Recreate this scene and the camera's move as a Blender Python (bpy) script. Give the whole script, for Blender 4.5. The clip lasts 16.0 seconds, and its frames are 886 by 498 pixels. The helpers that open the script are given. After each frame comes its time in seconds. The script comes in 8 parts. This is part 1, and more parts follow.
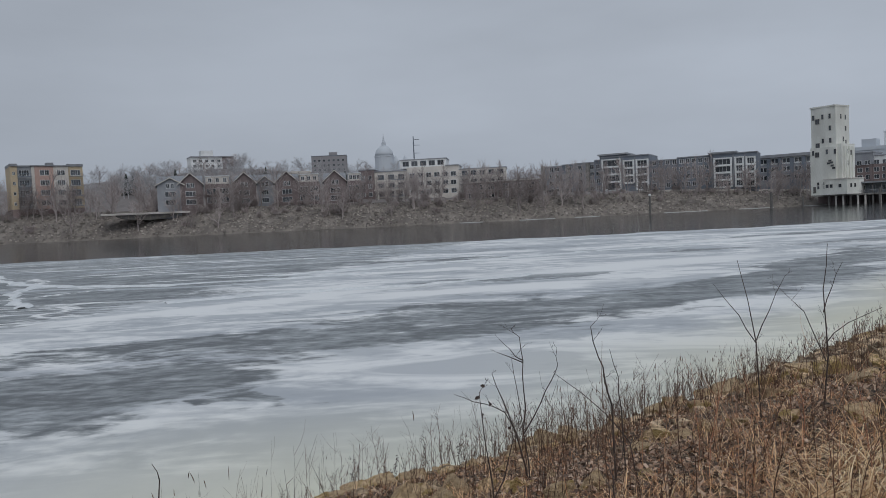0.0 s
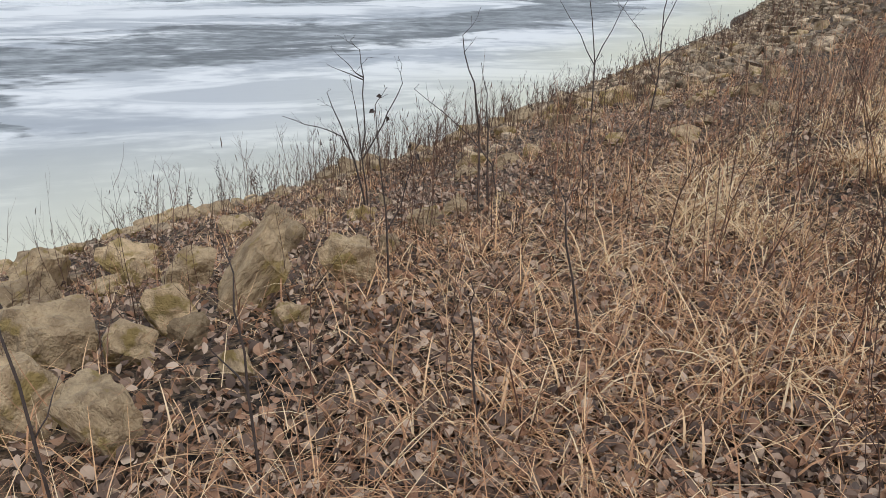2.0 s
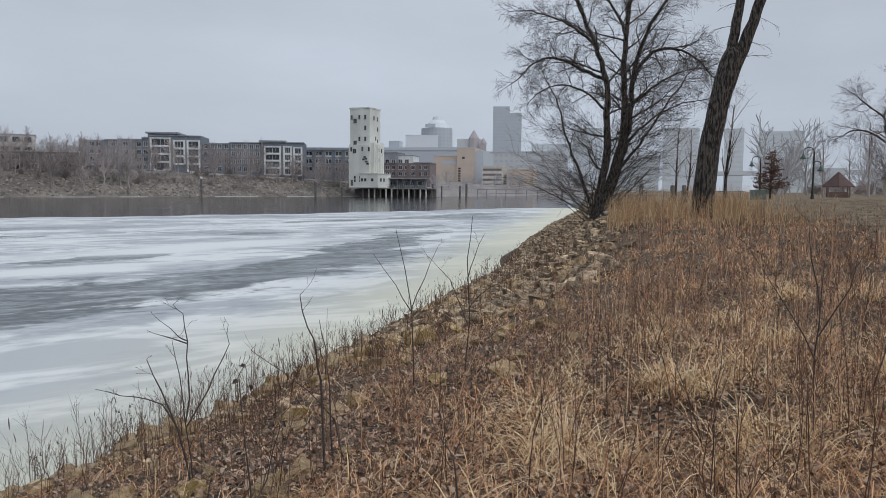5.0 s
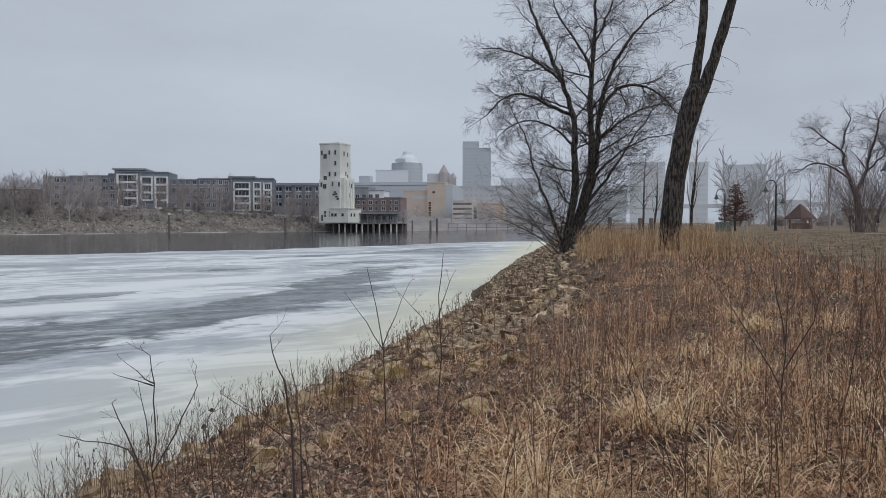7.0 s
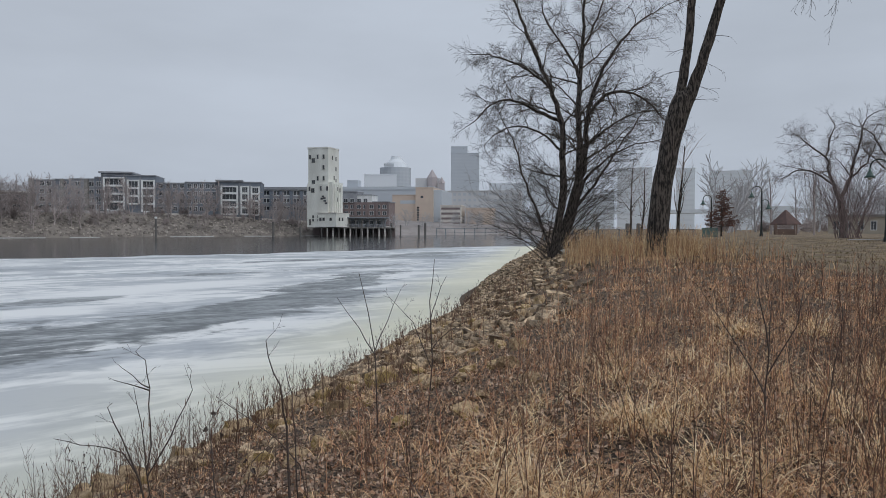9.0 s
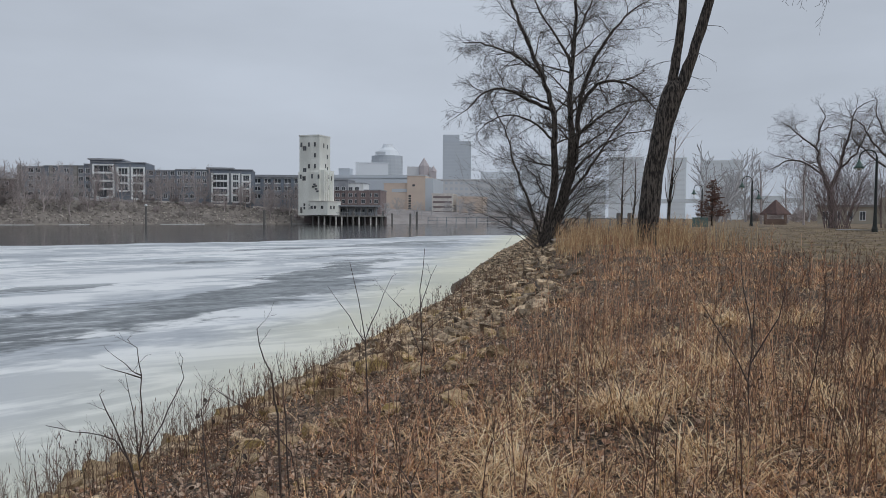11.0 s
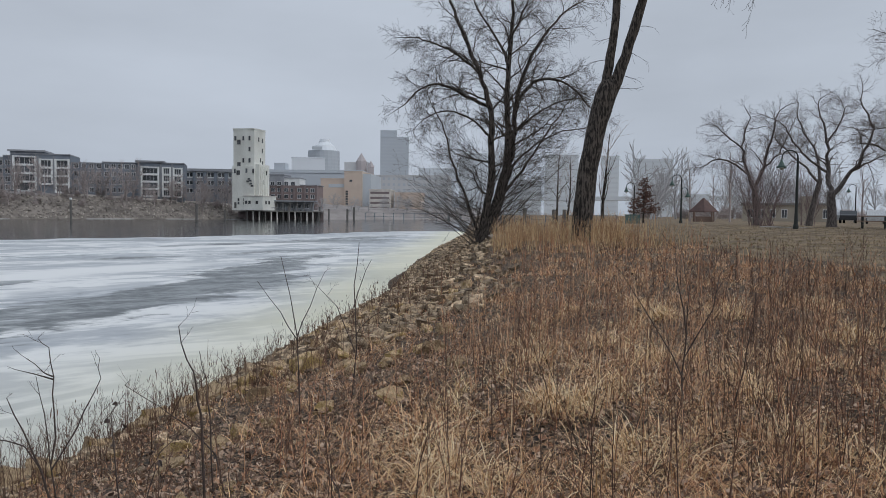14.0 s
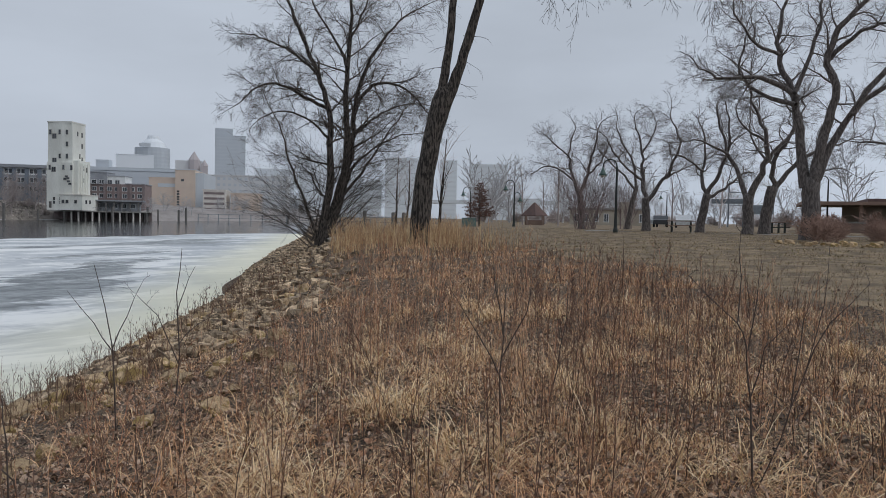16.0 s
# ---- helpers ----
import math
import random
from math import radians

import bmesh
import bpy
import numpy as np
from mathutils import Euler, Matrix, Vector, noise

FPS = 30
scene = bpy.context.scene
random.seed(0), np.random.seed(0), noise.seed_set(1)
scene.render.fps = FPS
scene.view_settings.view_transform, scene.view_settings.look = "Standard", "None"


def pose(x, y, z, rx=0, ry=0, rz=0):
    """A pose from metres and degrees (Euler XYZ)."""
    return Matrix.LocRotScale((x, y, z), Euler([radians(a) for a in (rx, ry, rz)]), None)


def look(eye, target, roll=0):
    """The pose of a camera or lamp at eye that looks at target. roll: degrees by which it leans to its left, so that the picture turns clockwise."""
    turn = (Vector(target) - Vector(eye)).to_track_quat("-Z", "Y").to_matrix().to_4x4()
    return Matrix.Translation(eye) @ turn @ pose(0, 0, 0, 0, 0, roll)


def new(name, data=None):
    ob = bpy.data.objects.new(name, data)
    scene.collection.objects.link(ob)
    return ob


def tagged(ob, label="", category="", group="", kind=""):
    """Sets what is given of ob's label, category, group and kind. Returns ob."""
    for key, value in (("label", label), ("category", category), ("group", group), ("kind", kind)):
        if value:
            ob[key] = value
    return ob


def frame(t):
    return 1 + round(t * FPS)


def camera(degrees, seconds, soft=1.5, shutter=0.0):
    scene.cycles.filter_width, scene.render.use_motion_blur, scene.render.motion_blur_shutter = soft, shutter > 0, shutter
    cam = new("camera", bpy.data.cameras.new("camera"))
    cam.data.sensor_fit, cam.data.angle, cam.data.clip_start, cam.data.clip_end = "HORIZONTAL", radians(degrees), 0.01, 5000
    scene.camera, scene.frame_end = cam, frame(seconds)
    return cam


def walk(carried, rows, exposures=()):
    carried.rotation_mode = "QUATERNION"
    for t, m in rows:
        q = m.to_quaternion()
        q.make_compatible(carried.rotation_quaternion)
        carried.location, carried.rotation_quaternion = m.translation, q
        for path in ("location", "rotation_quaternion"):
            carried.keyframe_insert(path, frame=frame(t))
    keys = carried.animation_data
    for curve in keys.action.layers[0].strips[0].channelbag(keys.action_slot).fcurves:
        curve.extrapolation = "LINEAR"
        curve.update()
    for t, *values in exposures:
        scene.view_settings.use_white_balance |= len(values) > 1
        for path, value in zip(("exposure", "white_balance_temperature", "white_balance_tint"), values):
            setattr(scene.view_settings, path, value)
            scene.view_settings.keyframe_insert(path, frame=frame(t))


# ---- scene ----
cam = camera(61.6, 16.0, soft=0.6)
PATH = [
    (0, (-0.22, 0.962, 3.493), (-0.202, 2.96, 3.399), -2.7),
    (0.5, (-0.365, 1.1, 3.466), (-0.195, 3.074, 3.193), -1.1),
    (0.7, (-0.427, 1.139, 3.415), (-0.192, 3.097, 3.078), 0.1),
    (1, (-0.532, 1.194, 3.403), (-0.186, 3.08, 2.833), 1.6),
    (1.5, (-0.561, 1.323, 3.354), (-0.098, 3.116, 2.598), 1.9),
    (2, (-0.55, 1.468, 3.33), (0.034, 3.21, 2.54), 1.7),
    (2.5, (-0.599, 1.523, 3.328), (0.157, 3.221, 2.589), 2.1),
    (3, (-0.687, 1.532, 3.343), (0.207, 3.206, 2.712), 2.2),
    (3.5, (-0.713, 1.546, 3.351), (0.264, 3.214, 2.838), 2.4),
    (4, (-0.736, 1.545, 3.366), (0.304, 3.214, 3.002), 2.1),
    (4.5, (-0.746, 1.54, 3.379), (0.348, 3.198, 3.142), 1.3),
    (4.7, (-0.741, 1.539, 3.378), (0.366, 3.193, 3.177), 0.9),
    (6.8, (-0.756, 1.533, 3.401), (0.434, 3.139, 3.329), -0.0),
    (7, (-0.746, 1.531, 3.396), (0.445, 3.137, 3.328), -0.0),
    (7.5, (-0.809, 1.458, 3.42), (0.39, 3.058, 3.359), 0.1),
    (8, (-0.811, 1.472, 3.414), (0.405, 3.059, 3.361), 0.2),
    (10.5, (-0.788, 1.493, 3.407), (0.429, 3.079, 3.334), 0.3),
    (11, (-0.818, 1.455, 3.415), (0.416, 3.027, 3.329), 0.4),
    (11.5, (-0.791, 1.477, 3.411), (0.471, 3.027, 3.322), 0.6),
    (12, (-0.781, 1.498, 3.406), (0.494, 3.036, 3.316), 0.7),
    (12.5, (-0.767, 1.52, 3.402), (0.511, 3.056, 3.311), 0.7),
    (13, (-0.781, 1.486, 3.411), (0.509, 3.012, 3.319), 0.6),
    (13.5, (-0.778, 1.496, 3.403), (0.541, 2.996, 3.309), 0.6),
    (14, (-0.747, 1.519, 3.399), (0.614, 2.981, 3.304), 0.7),
    (14.5, (-0.709, 1.562, 3.39), (0.699, 2.979, 3.294), 0.8),
    (15, (-0.713, 1.534, 3.396), (0.751, 2.894, 3.301), 0.8),
    (15.5, (-0.758, 1.423, 3.424), (0.774, 2.706, 3.336), 0.9),
    (16, (-0.734, 1.438, 3.422), (0.907, 2.579, 3.34), 1.1),
]
walk(cam, [(t, look(eye, target, roll)) for t, eye, target, roll in PATH],
     exposures=[(0.0, -0.07), (0.6, -0.06), (1.0, 0.12), (1.3, 0.45), (1.6, 0.6), (3.3, 0.64), (3.7, 0.72), (4.0, 0.70), (4.4, 0.45), (4.7, 0.36), (7.0, 0.22), (16.0, 0.22)])

# ---- world and light: an overcast winter day ----
world = bpy.data.worlds.new("overcast_sky")
scene.world = world
world.use_nodes = True
wn, wl = world.node_tree.nodes, world.node_tree.links
wn.clear()
w_sky = wn.new("ShaderNodeTexSky")
w_sky.sky_type, w_sky.sun_disc = "NISHITA", False
w_sky.sun_elevation, w_sky.sun_rotation = radians(38), radians(200)
w_sky.air_density, w_sky.dust_density = 1.0, 6.0
w_bw = wn.new("ShaderNodeRGBToBW")
w_geo = wn.new("ShaderNodeTexCoord")
w_map = wn.new("ShaderNodeMapping")
w_map.inputs["Scale"].default_value = (1.3, 1.3, 4.5)
w_noise = wn.new("ShaderNodeTexNoise")
w_noise.inputs["Scale"].default_value, w_noise.inputs["Detail"].default_value = 1.3, 6.0
w_range = wn.new("ShaderNodeMapRange")
w_range.inputs["From Min"].default_value, w_range.inputs["From Max"].default_value = 0.3, 0.7
w_range.inputs["To Min"].default_value, w_range.inputs["To Max"].default_value = 0.87, 1.12
w_cloud = wn.new("ShaderNodeMix")
w_cloud.data_type, w_cloud.blend_type = "RGBA", "MULTIPLY"
w_cloud.inputs["Factor"].default_value = 1.0
w_cloud.inputs[6].default_value = (3.47, 3.88, 4.52, 1)
w_mix = wn.new("ShaderNodeMix")
w_mix.data_type = "RGBA"
w_mix.inputs["Factor"].default_value = 0.93
w_bg, w_out = wn.new("ShaderNodeBackground"), wn.new("ShaderNodeOutputWorld")
w_bg.inputs["Strength"].default_value = 0.11
wl.new(w_geo.outputs["Generated"], w_map.inputs["Vector"])
wl.new(w_map.outputs["Vector"], w_noise.inputs["Vector"])
wl.new(w_noise.outputs["Fac"], w_range.inputs["Value"])
w_dot, w_side, w_both = wn.new("ShaderNodeVectorMath"), wn.new("ShaderNodeMapRange"), wn.new("ShaderNodeMath")
w_dot.operation, w_both.operation = "DOT_PRODUCT", "MULTIPLY"
w_dot.inputs[1].default_value = (0.93, -0.36, 0.0)
w_side.inputs["From Min"].default_value, w_side.inputs["From Max"].default_value = -1.0, 1.0
w_side.inputs["To Min"].default_value, w_side.inputs["To Max"].default_value = 0.93, 1.15
wl.new(w_geo.outputs["Generated"], w_dot.inputs[0])
wl.new(w_dot.outputs["Value"], w_side.inputs["Value"])
wl.new(w_range.outputs["Result"], w_both.inputs[0])
wl.new(w_side.outputs["Result"], w_both.inputs[1])
wl.new(w_both.outputs["Value"], w_cloud.inputs[7])
wl.new(w_sky.outputs["Color"], w_bw.inputs["Color"])
wl.new(w_bw.outputs["Val"], w_mix.inputs[6])
wl.new(w_cloud.outputs[2], w_mix.inputs[7])
wl.new(w_mix.outputs[2], w_bg.inputs["Color"])
wl.new(w_bg.outputs["Background"], w_out.inputs["Surface"])
sun = new("sun", bpy.data.lights.new("sun", "SUN"))
sun.data.energy, sun.data.angle, sun.data.color = 0.6, radians(40), (1.0, 0.97, 0.93)
sun.matrix_world = look((0, 0, 60), (-18, 42, 0))


# ---- materials ----
def tone(c, k):
    return tuple(min(1.0, v * k) for v in c[:3]) + (1,)


def mat(name, base, rough=0.8, other=None, scale=6.0, fine=60.0, bump=0.15, depth=0.02, metal=0.0, per_object=0.0, island=0.0, stretch=(1, 1, 1), spec=0.5, lo=0.35, hi=0.65):
    """Two colours mixed by coarse and fine noise, relief from the fine noise, in world metres."""
    m = bpy.data.materials.new(name)
    m.use_nodes = True
    n, l = m.node_tree.nodes, m.node_tree.links
    b = n["Principled BSDF"]
    b.inputs["Roughness"].default_value, b.inputs["Metallic"].default_value = rough, metal
    b.inputs["Specular IOR Level"].default_value = spec
    tc, mp = n.new("ShaderNodeTexCoord"), n.new("ShaderNodeMapping")
    mp.inputs["Scale"].default_value = stretch
    l.new(tc.outputs["Object"], mp.inputs["Vector"])
    a, f = n.new("ShaderNodeTexNoise"), n.new("ShaderNodeTexNoise")
    a.inputs["Scale"].default_value, a.inputs["Detail"].default_value = scale, 5.0
    f.inputs["Scale"].default_value, f.inputs["Detail"].default_value = fine, 3.0
    l.new(mp.outputs["Vector"], a.inputs["Vector"])
    l.new(mp.outputs["Vector"], f.inputs["Vector"])
    add = n.new("ShaderNodeMath")
    add.operation = "MULTIPLY_ADD"
    add.inputs[1].default_value = 0.35
    l.new(f.outputs["Fac"], add.inputs[0])
    l.new(a.outputs["Fac"], add.inputs[2])
    r = n.new("ShaderNodeMapRange")
    r.inputs["From Min"].default_value, r.inputs["From Max"].default_value = lo + 0.17, hi + 0.17
    l.new(add.outputs["Value"], r.inputs["Value"])
    mix = n.new("ShaderNodeMix")
    mix.data_type = "RGBA"
    mix.inputs[6].default_value = tuple(base[:3]) + (1,)
    mix.inputs[7].default_value = tuple(other[:3]) + (1,) if other else tone(base, 0.72)
    l.new(r.outputs["Result"], mix.inputs["Factor"])
    col = mix.outputs[2]
    for amount, kind, socket in ((per_object, "ShaderNodeObjectInfo", "Random"), (island, "ShaderNodeNewGeometry", "Random Per Island")):
        if amount:
            src, mr, hv = n.new(kind), n.new("ShaderNodeMapRange"), n.new("ShaderNodeMix")
            mr.inputs["To Min"].default_value, mr.inputs["To Max"].default_value = 1 - amount, 1 + amount
            l.new(src.outputs[socket], mr.inputs["Value"])
            hv.data_type, hv.blend_type = "RGBA", "MULTIPLY"
            hv.inputs["Factor"].default_value = 1.0
            l.new(col, hv.inputs[6])
            l.new(mr.outputs["Result"], hv.inputs[7])
            col = hv.outputs[2]
    l.new(col, b.inputs["Base Color"])
    if bump:
        bp = n.new("ShaderNodeBump")
        bp.inputs["Strength"].default_value, bp.inputs["Distance"].default_value = bump, depth
        l.new(add.outputs["Value"], bp.inputs["Height"])
        l.new(bp.outputs["Normal"], b.inputs["Normal"])
    return m


def ramp_islands(m, colours, blend="CONSTANT"):
    """Picks one of several base colours for each loose piece of a mesh."""
    n, l = m.node_tree.nodes, m.node_tree.links
    b = n["Principled BSDF"]
    for k in list(b.inputs["Base Color"].links):
        l.remove(k)
    g, r = n.new("ShaderNodeNewGeometry"), n.new("ShaderNodeValToRGB")
    r.color_ramp.interpolation = blend
    e = r.color_ramp.elements
    while len(e) < len(colours):
        e.new(0.5)
    for i, c in enumerate(colours):
        e[i].position, e[i].color = i / len(colours), (*c, 1)
    l.new(g.outputs["Random Per Island"], r.inputs["Fac"])
    l.new(r.outputs["Color"], b.inputs["Base Color"])
    return m


# ---- geometry helpers ----
class Geo:
    """Gathers vertices and faces for one mesh."""

    def __init__(self):
        self.v, self.f, self.m = [], [], []

    def box(self, x0, x1, y0, y1, z0, z1, mi=0):
        k = len(self.v)
        self.v += [(x0, y0, z0), (x1, y0, z0), (x1, y1, z0), (x0, y1, z0), (x0, y0, z1), (x1, y0, z1), (x1, y1, z1), (x0, y1, z1)]
        self.f += [(k, k + 3, k + 2, k + 1), (k + 4, k + 5, k + 6, k + 7), (k, k + 1, k + 5, k + 4), (k + 1, k + 2, k + 6, k + 5), (k + 2, k + 3, k + 7, k + 6), (k + 3, k, k + 4, k + 7)]
        self.m += [mi] * 6
        return self

    def prism(self, pts, z0, z1, mi=0):
        k, n = len(self.v), len(pts)
        self.v += [(x, y, z0) for x, y in pts] + [(x, y, z1) for x, y in pts]
        self.f += [tuple(range(k + n - 1, k - 1, -1)), tuple(range(k + n, k + 2 * n))]
        self.f += [(k + i, k + (i + 1) % n, k + n + (i + 1) % n, k + n + i) for i in range(n)]
        self.m += [mi] * (n + 2)
        return self

    def lathe(self, rings, sides=10, cx=0, cy=0, mi=0):
        k = len(self.v)
        for r, z in rings:
            for i in range(sides):
                a = 2 * math.pi * i / sides
                self.v.append((cx + r * math.cos(a), cy + r * math.sin(a), z))
        for j in range(len(rings) - 1):
            for i in range(sides):
                a, b = k + j * sides + i, k + j * sides + (i + 1) % sides
                self.f.append((a, b, b + sides, a + sides))
                self.m.append(mi)
        self.f += [tuple(range(k + sides - 1, k - 1, -1)), tuple(range(k + (len(rings) - 1) * sides, k + len(rings) * sides))]
        self.m += [mi, mi]
        return self

    def tube(self, pts, radii, sides=5, mi=0):
        k, prev = len(self.v), None
        n = len(pts)
        for i in range(n):
            d = (pts[min(i + 1, n - 1)] - pts[max(i - 1, 0)])
            d = d.normalized() if d.length > 1e-9 else Vector((0, 0, 1))
            if prev is None:
                prev = Vector((1, 0, 0)) if abs(d.x) < 0.8 else Vector((0, 1, 0))
            a = (prev - d * prev.dot(d)).normalized()
            prev, b = a, d.cross(a)
            for s in range(sides):
                t = 2 * math.pi * s / sides
                p = pts[i] + (a * math.cos(t) + b * math.sin(t)) * radii[i]
                self.v.append((p.x, p.y, p.z))
        for i in range(n - 1):
            for s in range(sides):
                q, w = k + i * sides + s, k + i * sides + (s + 1) % sides
                self.f.append((q, w, w + sides, q + sides))
        self.m += [mi] * ((n - 1) * sides)
        self.f.append(tuple(range(k + (n - 1) * sides, k + n * sides)))
        self.m.append(mi)
        return self

    def mesh(self, name, mats, smooth=False):
        me = bpy.data.meshes.new(name)
        me.from_pydata(self.v, [], self.f)
        for q in mats if isinstance(mats, (list, tuple)) else [mats]:
            me.materials.append(q)
        me.polygons.foreach_set("material_index", self.m)
        me.polygons.foreach_set("use_smooth", [smooth] * len(self.f))
        me.update()
        return me


def bulk(name, verts, faces, mats, mi=None, smooth=False):
    """A mesh from numpy arrays; all faces have the same number of corners."""
    me = bpy.data.meshes.new(name)
    verts, faces = np.asarray(verts, np.float32), np.asarray(faces, np.int32)
    n = faces.shape[1]
    me.vertices.add(len(verts))
    me.vertices.foreach_set("co", verts.ravel())
    me.loops.add(faces.size)
    me.loops.foreach_set("vertex_index", faces.ravel())
    me.polygons.add(len(faces))
    me.polygons.foreach_set("loop_start", np.arange(0, faces.size, n, dtype=np.int32))
    me.polygons.foreach_set("loop_total", np.full(len(faces), n, np.int32))
    for q in mats if isinstance(mats, (list, tuple)) else [mats]:
        me.materials.append(q)
    if mi is not None:
        me.polygons.foreach_set("material_index", np.asarray(mi, np.int32))
    me.polygons.foreach_set("use_smooth", np.full(len(faces), smooth))
    me.update(calc_edges=True)
    me.validate()
    return me


def part(name, geo, material, parent, label="", smooth=False, m=None):
    """Links a Geo or a mesh as one mesh object under a thing or under a part."""
    ob = new(name, geo.mesh(name, material, smooth) if isinstance(geo, Geo) else geo)
    ob.parent = parent
    if m is not None:
        ob.matrix_local = m
    if label:
        ob["label"] = label
    return ob


def thing(name, m, label, category, group="", kind="", data=None):
    ob = new(name, data)
    ob.matrix_basis = m
    return tagged(ob, label, category, group, kind)


EYE_X, EYE_Y = -0.78, 1.5
FAR = 1.107  # size of the far side against a first estimate


def polar(az, d):
    a = radians(az)
    return EYE_X + d * math.sin(a), EYE_Y + d * math.cos(a)


def facing(az, d, z, turn=0.0):
    """A pose at a bearing and distance from the bank, front towards it; the far side is scaled."""
    k = FAR if d > 150 else 1.0
    x, y = polar(az, d * k)
    return pose(x, y, z * k, 0, 0, -az + turn) @ Matrix.Diagonal((k, k, k, 1))


# ---- lie of the land: u runs downstream along the near shore, v inland from the water ----
SHORE_U = [-400, -60, -20, 0, 3, 5, 7, 9, 12, 16, 20, 28, 54, 108, 300, 2500]
SHORE_S = [-90, -28, -16, -10.6, -9.8, -9.2, -8.5, -7.9, -7.1, -6.7, -6.4, -6.2, -5.4, -3.6, -2.0, 10]
BANK_V = [-6, 0, 0.5, 1.0, 1.6, 2.2, 2.85, 3.4, 3.8, 4.1, 4.5, 5.1, 8, 14, 22, 60, 3000]
BANK_Z = [-2.0, -0.05, 0.60, 0.96, 1.27, 1.51, 1.73, 1.95, 2.11, 2.18, 2.26, 2.30, 2.36, 2.45, 2.6, 2.7, 2.7]


def uv_of(x, y):
    u = (x + y) * 0.70711
    return u, ((x - y) - np.interp(u, SHORE_U, SHORE_S)) * 0.70711


def xy_of(u, v):
    d = v / 0.70711 + np.interp(u, SHORE_U, SHORE_S)
    s = u / 0.70711
    return (s + d) / 2, (s - d) / 2


# how far the water's edge lies off the even shore line, and where the wild growth gives way to lawn
FOOT_U = [-20, 2, 6, 10, 16, 20, 24, 27, 30, 34, 38, 46, 54, 62, 78, 96, 110]
FOOT_V = [-0.5, -0.6, -0.65, -0.75, -0.85, -0.75, -0.42, -0.35, -0.30, -0.72, -0.95, -0.85, -1.05, -0.75, -0.5, 0.0, 0.0]
WILD_U = [-10, 0, 6, 12, 20, 30, 40]
WILD_V = [10.5, 10.4, 10.4, 10.6, 10.4, 10.0, 8.5]


def foot_v(u):
    return np.interp(u, FOOT_U, FOOT_V)


def wild(u, v, soft=1.2):
    """1 in the unmown growth along the bank, falling to 0 on the lawn."""
    edge = np.interp(u, WILD_U, WILD_V) + 0.5 * np.sin(u * 0.9) + 0.3 * np.sin(u * 2.3 + 1)
    return np.clip((edge - v) / soft, 0, 1)


def land_z(u, v):
    z = np.interp(v - foot_v(u) * np.clip(1 - v / 2.6, 0, 1), BANK_V, BANK_Z)
    rise = np.interp(u, [-5, 8, 40, 3000], [0, 0, 0.2, 0.2]) * np.clip(v / 3.5, 0, 1)
    lumps = 0.025 * np.sin(u * 1.7 + v * 0.9) + 0.02 * np.sin(u * 0.63 - v * 1.4 + 1.0) + 0.015 * np.sin(u * 2.9 + 0.4) * np.cos(v * 2.3)
    return z + rise + lumps * np.clip(v / 1.5, 0, 1) * np.clip(3 - v / 9, 0.25, 1)


def ground_at(x, y):
    u, v = uv_of(x, y)
    return float(land_z(u, v))

# ---- materials of ground, river and far buildings ----
M_LITTER = mat("leaf_litter_soil", (0.024, 0.018, 0.014), 0.95, (0.24, 0.162, 0.10), 26.0, 90, 1.0, 0.03, lo=0.42, hi=0.60)
M_LAWN = mat("winter_lawn", (0.28, 0.207, 0.125), 0.95, (0.13, 0.094, 0.06), 1.6, 26, 0.8, 0.05, lo=0.38, hi=0.62)
M_WATER = mat("river_water", (0.028, 0.030, 0.030), 0.11, (0.034, 0.036, 0.035), 0.2, 1.2, 0.05, 0.02, stretch=(1, 3, 1))
# haze over the river is mixed into these three land colours, most in M_CITYBANK
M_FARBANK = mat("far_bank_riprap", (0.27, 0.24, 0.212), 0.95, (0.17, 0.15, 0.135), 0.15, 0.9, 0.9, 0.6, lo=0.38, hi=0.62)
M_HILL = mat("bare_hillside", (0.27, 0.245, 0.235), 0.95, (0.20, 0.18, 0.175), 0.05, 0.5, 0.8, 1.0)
M_CITYBANK = mat("hazed_city_bank", (0.36, 0.33, 0.315), 0.95, (0.27, 0.245, 0.235), 0.1, 0.8, 0.6, 0.5)



def grid_mesh(name, us, vs, fn, mats):
    uu, vv = np.meshgrid(us, vs)
    x, y, z = fn(uu, vv)
    verts = np.stack([x.ravel(), y.ravel(), z.ravel()], 1)
    nu, nv = len(us), len(vs)
    i = np.arange(nu - 1)[None, :] + (np.arange(nv - 1) * nu)[:, None]
    faces = np.stack([i, i + 1, i + 1 + nu, i + nu], -1).reshape(-1, 4)
    return bulk(name, verts, faces, mats, smooth=True), uu.ravel(), vv.ravel()


us = np.concatenate([np.linspace(-400, -30, 20), np.linspace(-28, -6, 12), np.arange(-5, 26, 0.22), np.arange(26, 70, 1.0), np.linspace(72, 300, 24), np.linspace(350, 2500, 12)])
vs = np.concatenate([np.linspace(-6, -0.5, 4), np.arange(-0.3, 14, 0.2), np.linspace(14.5, 60, 40), np.linspace(70, 300, 12), np.linspace(400, 2600, 8)])


def near_land(u, v):
    x, y = xy_of(u, v)
    return x, y, land_z(u, v)


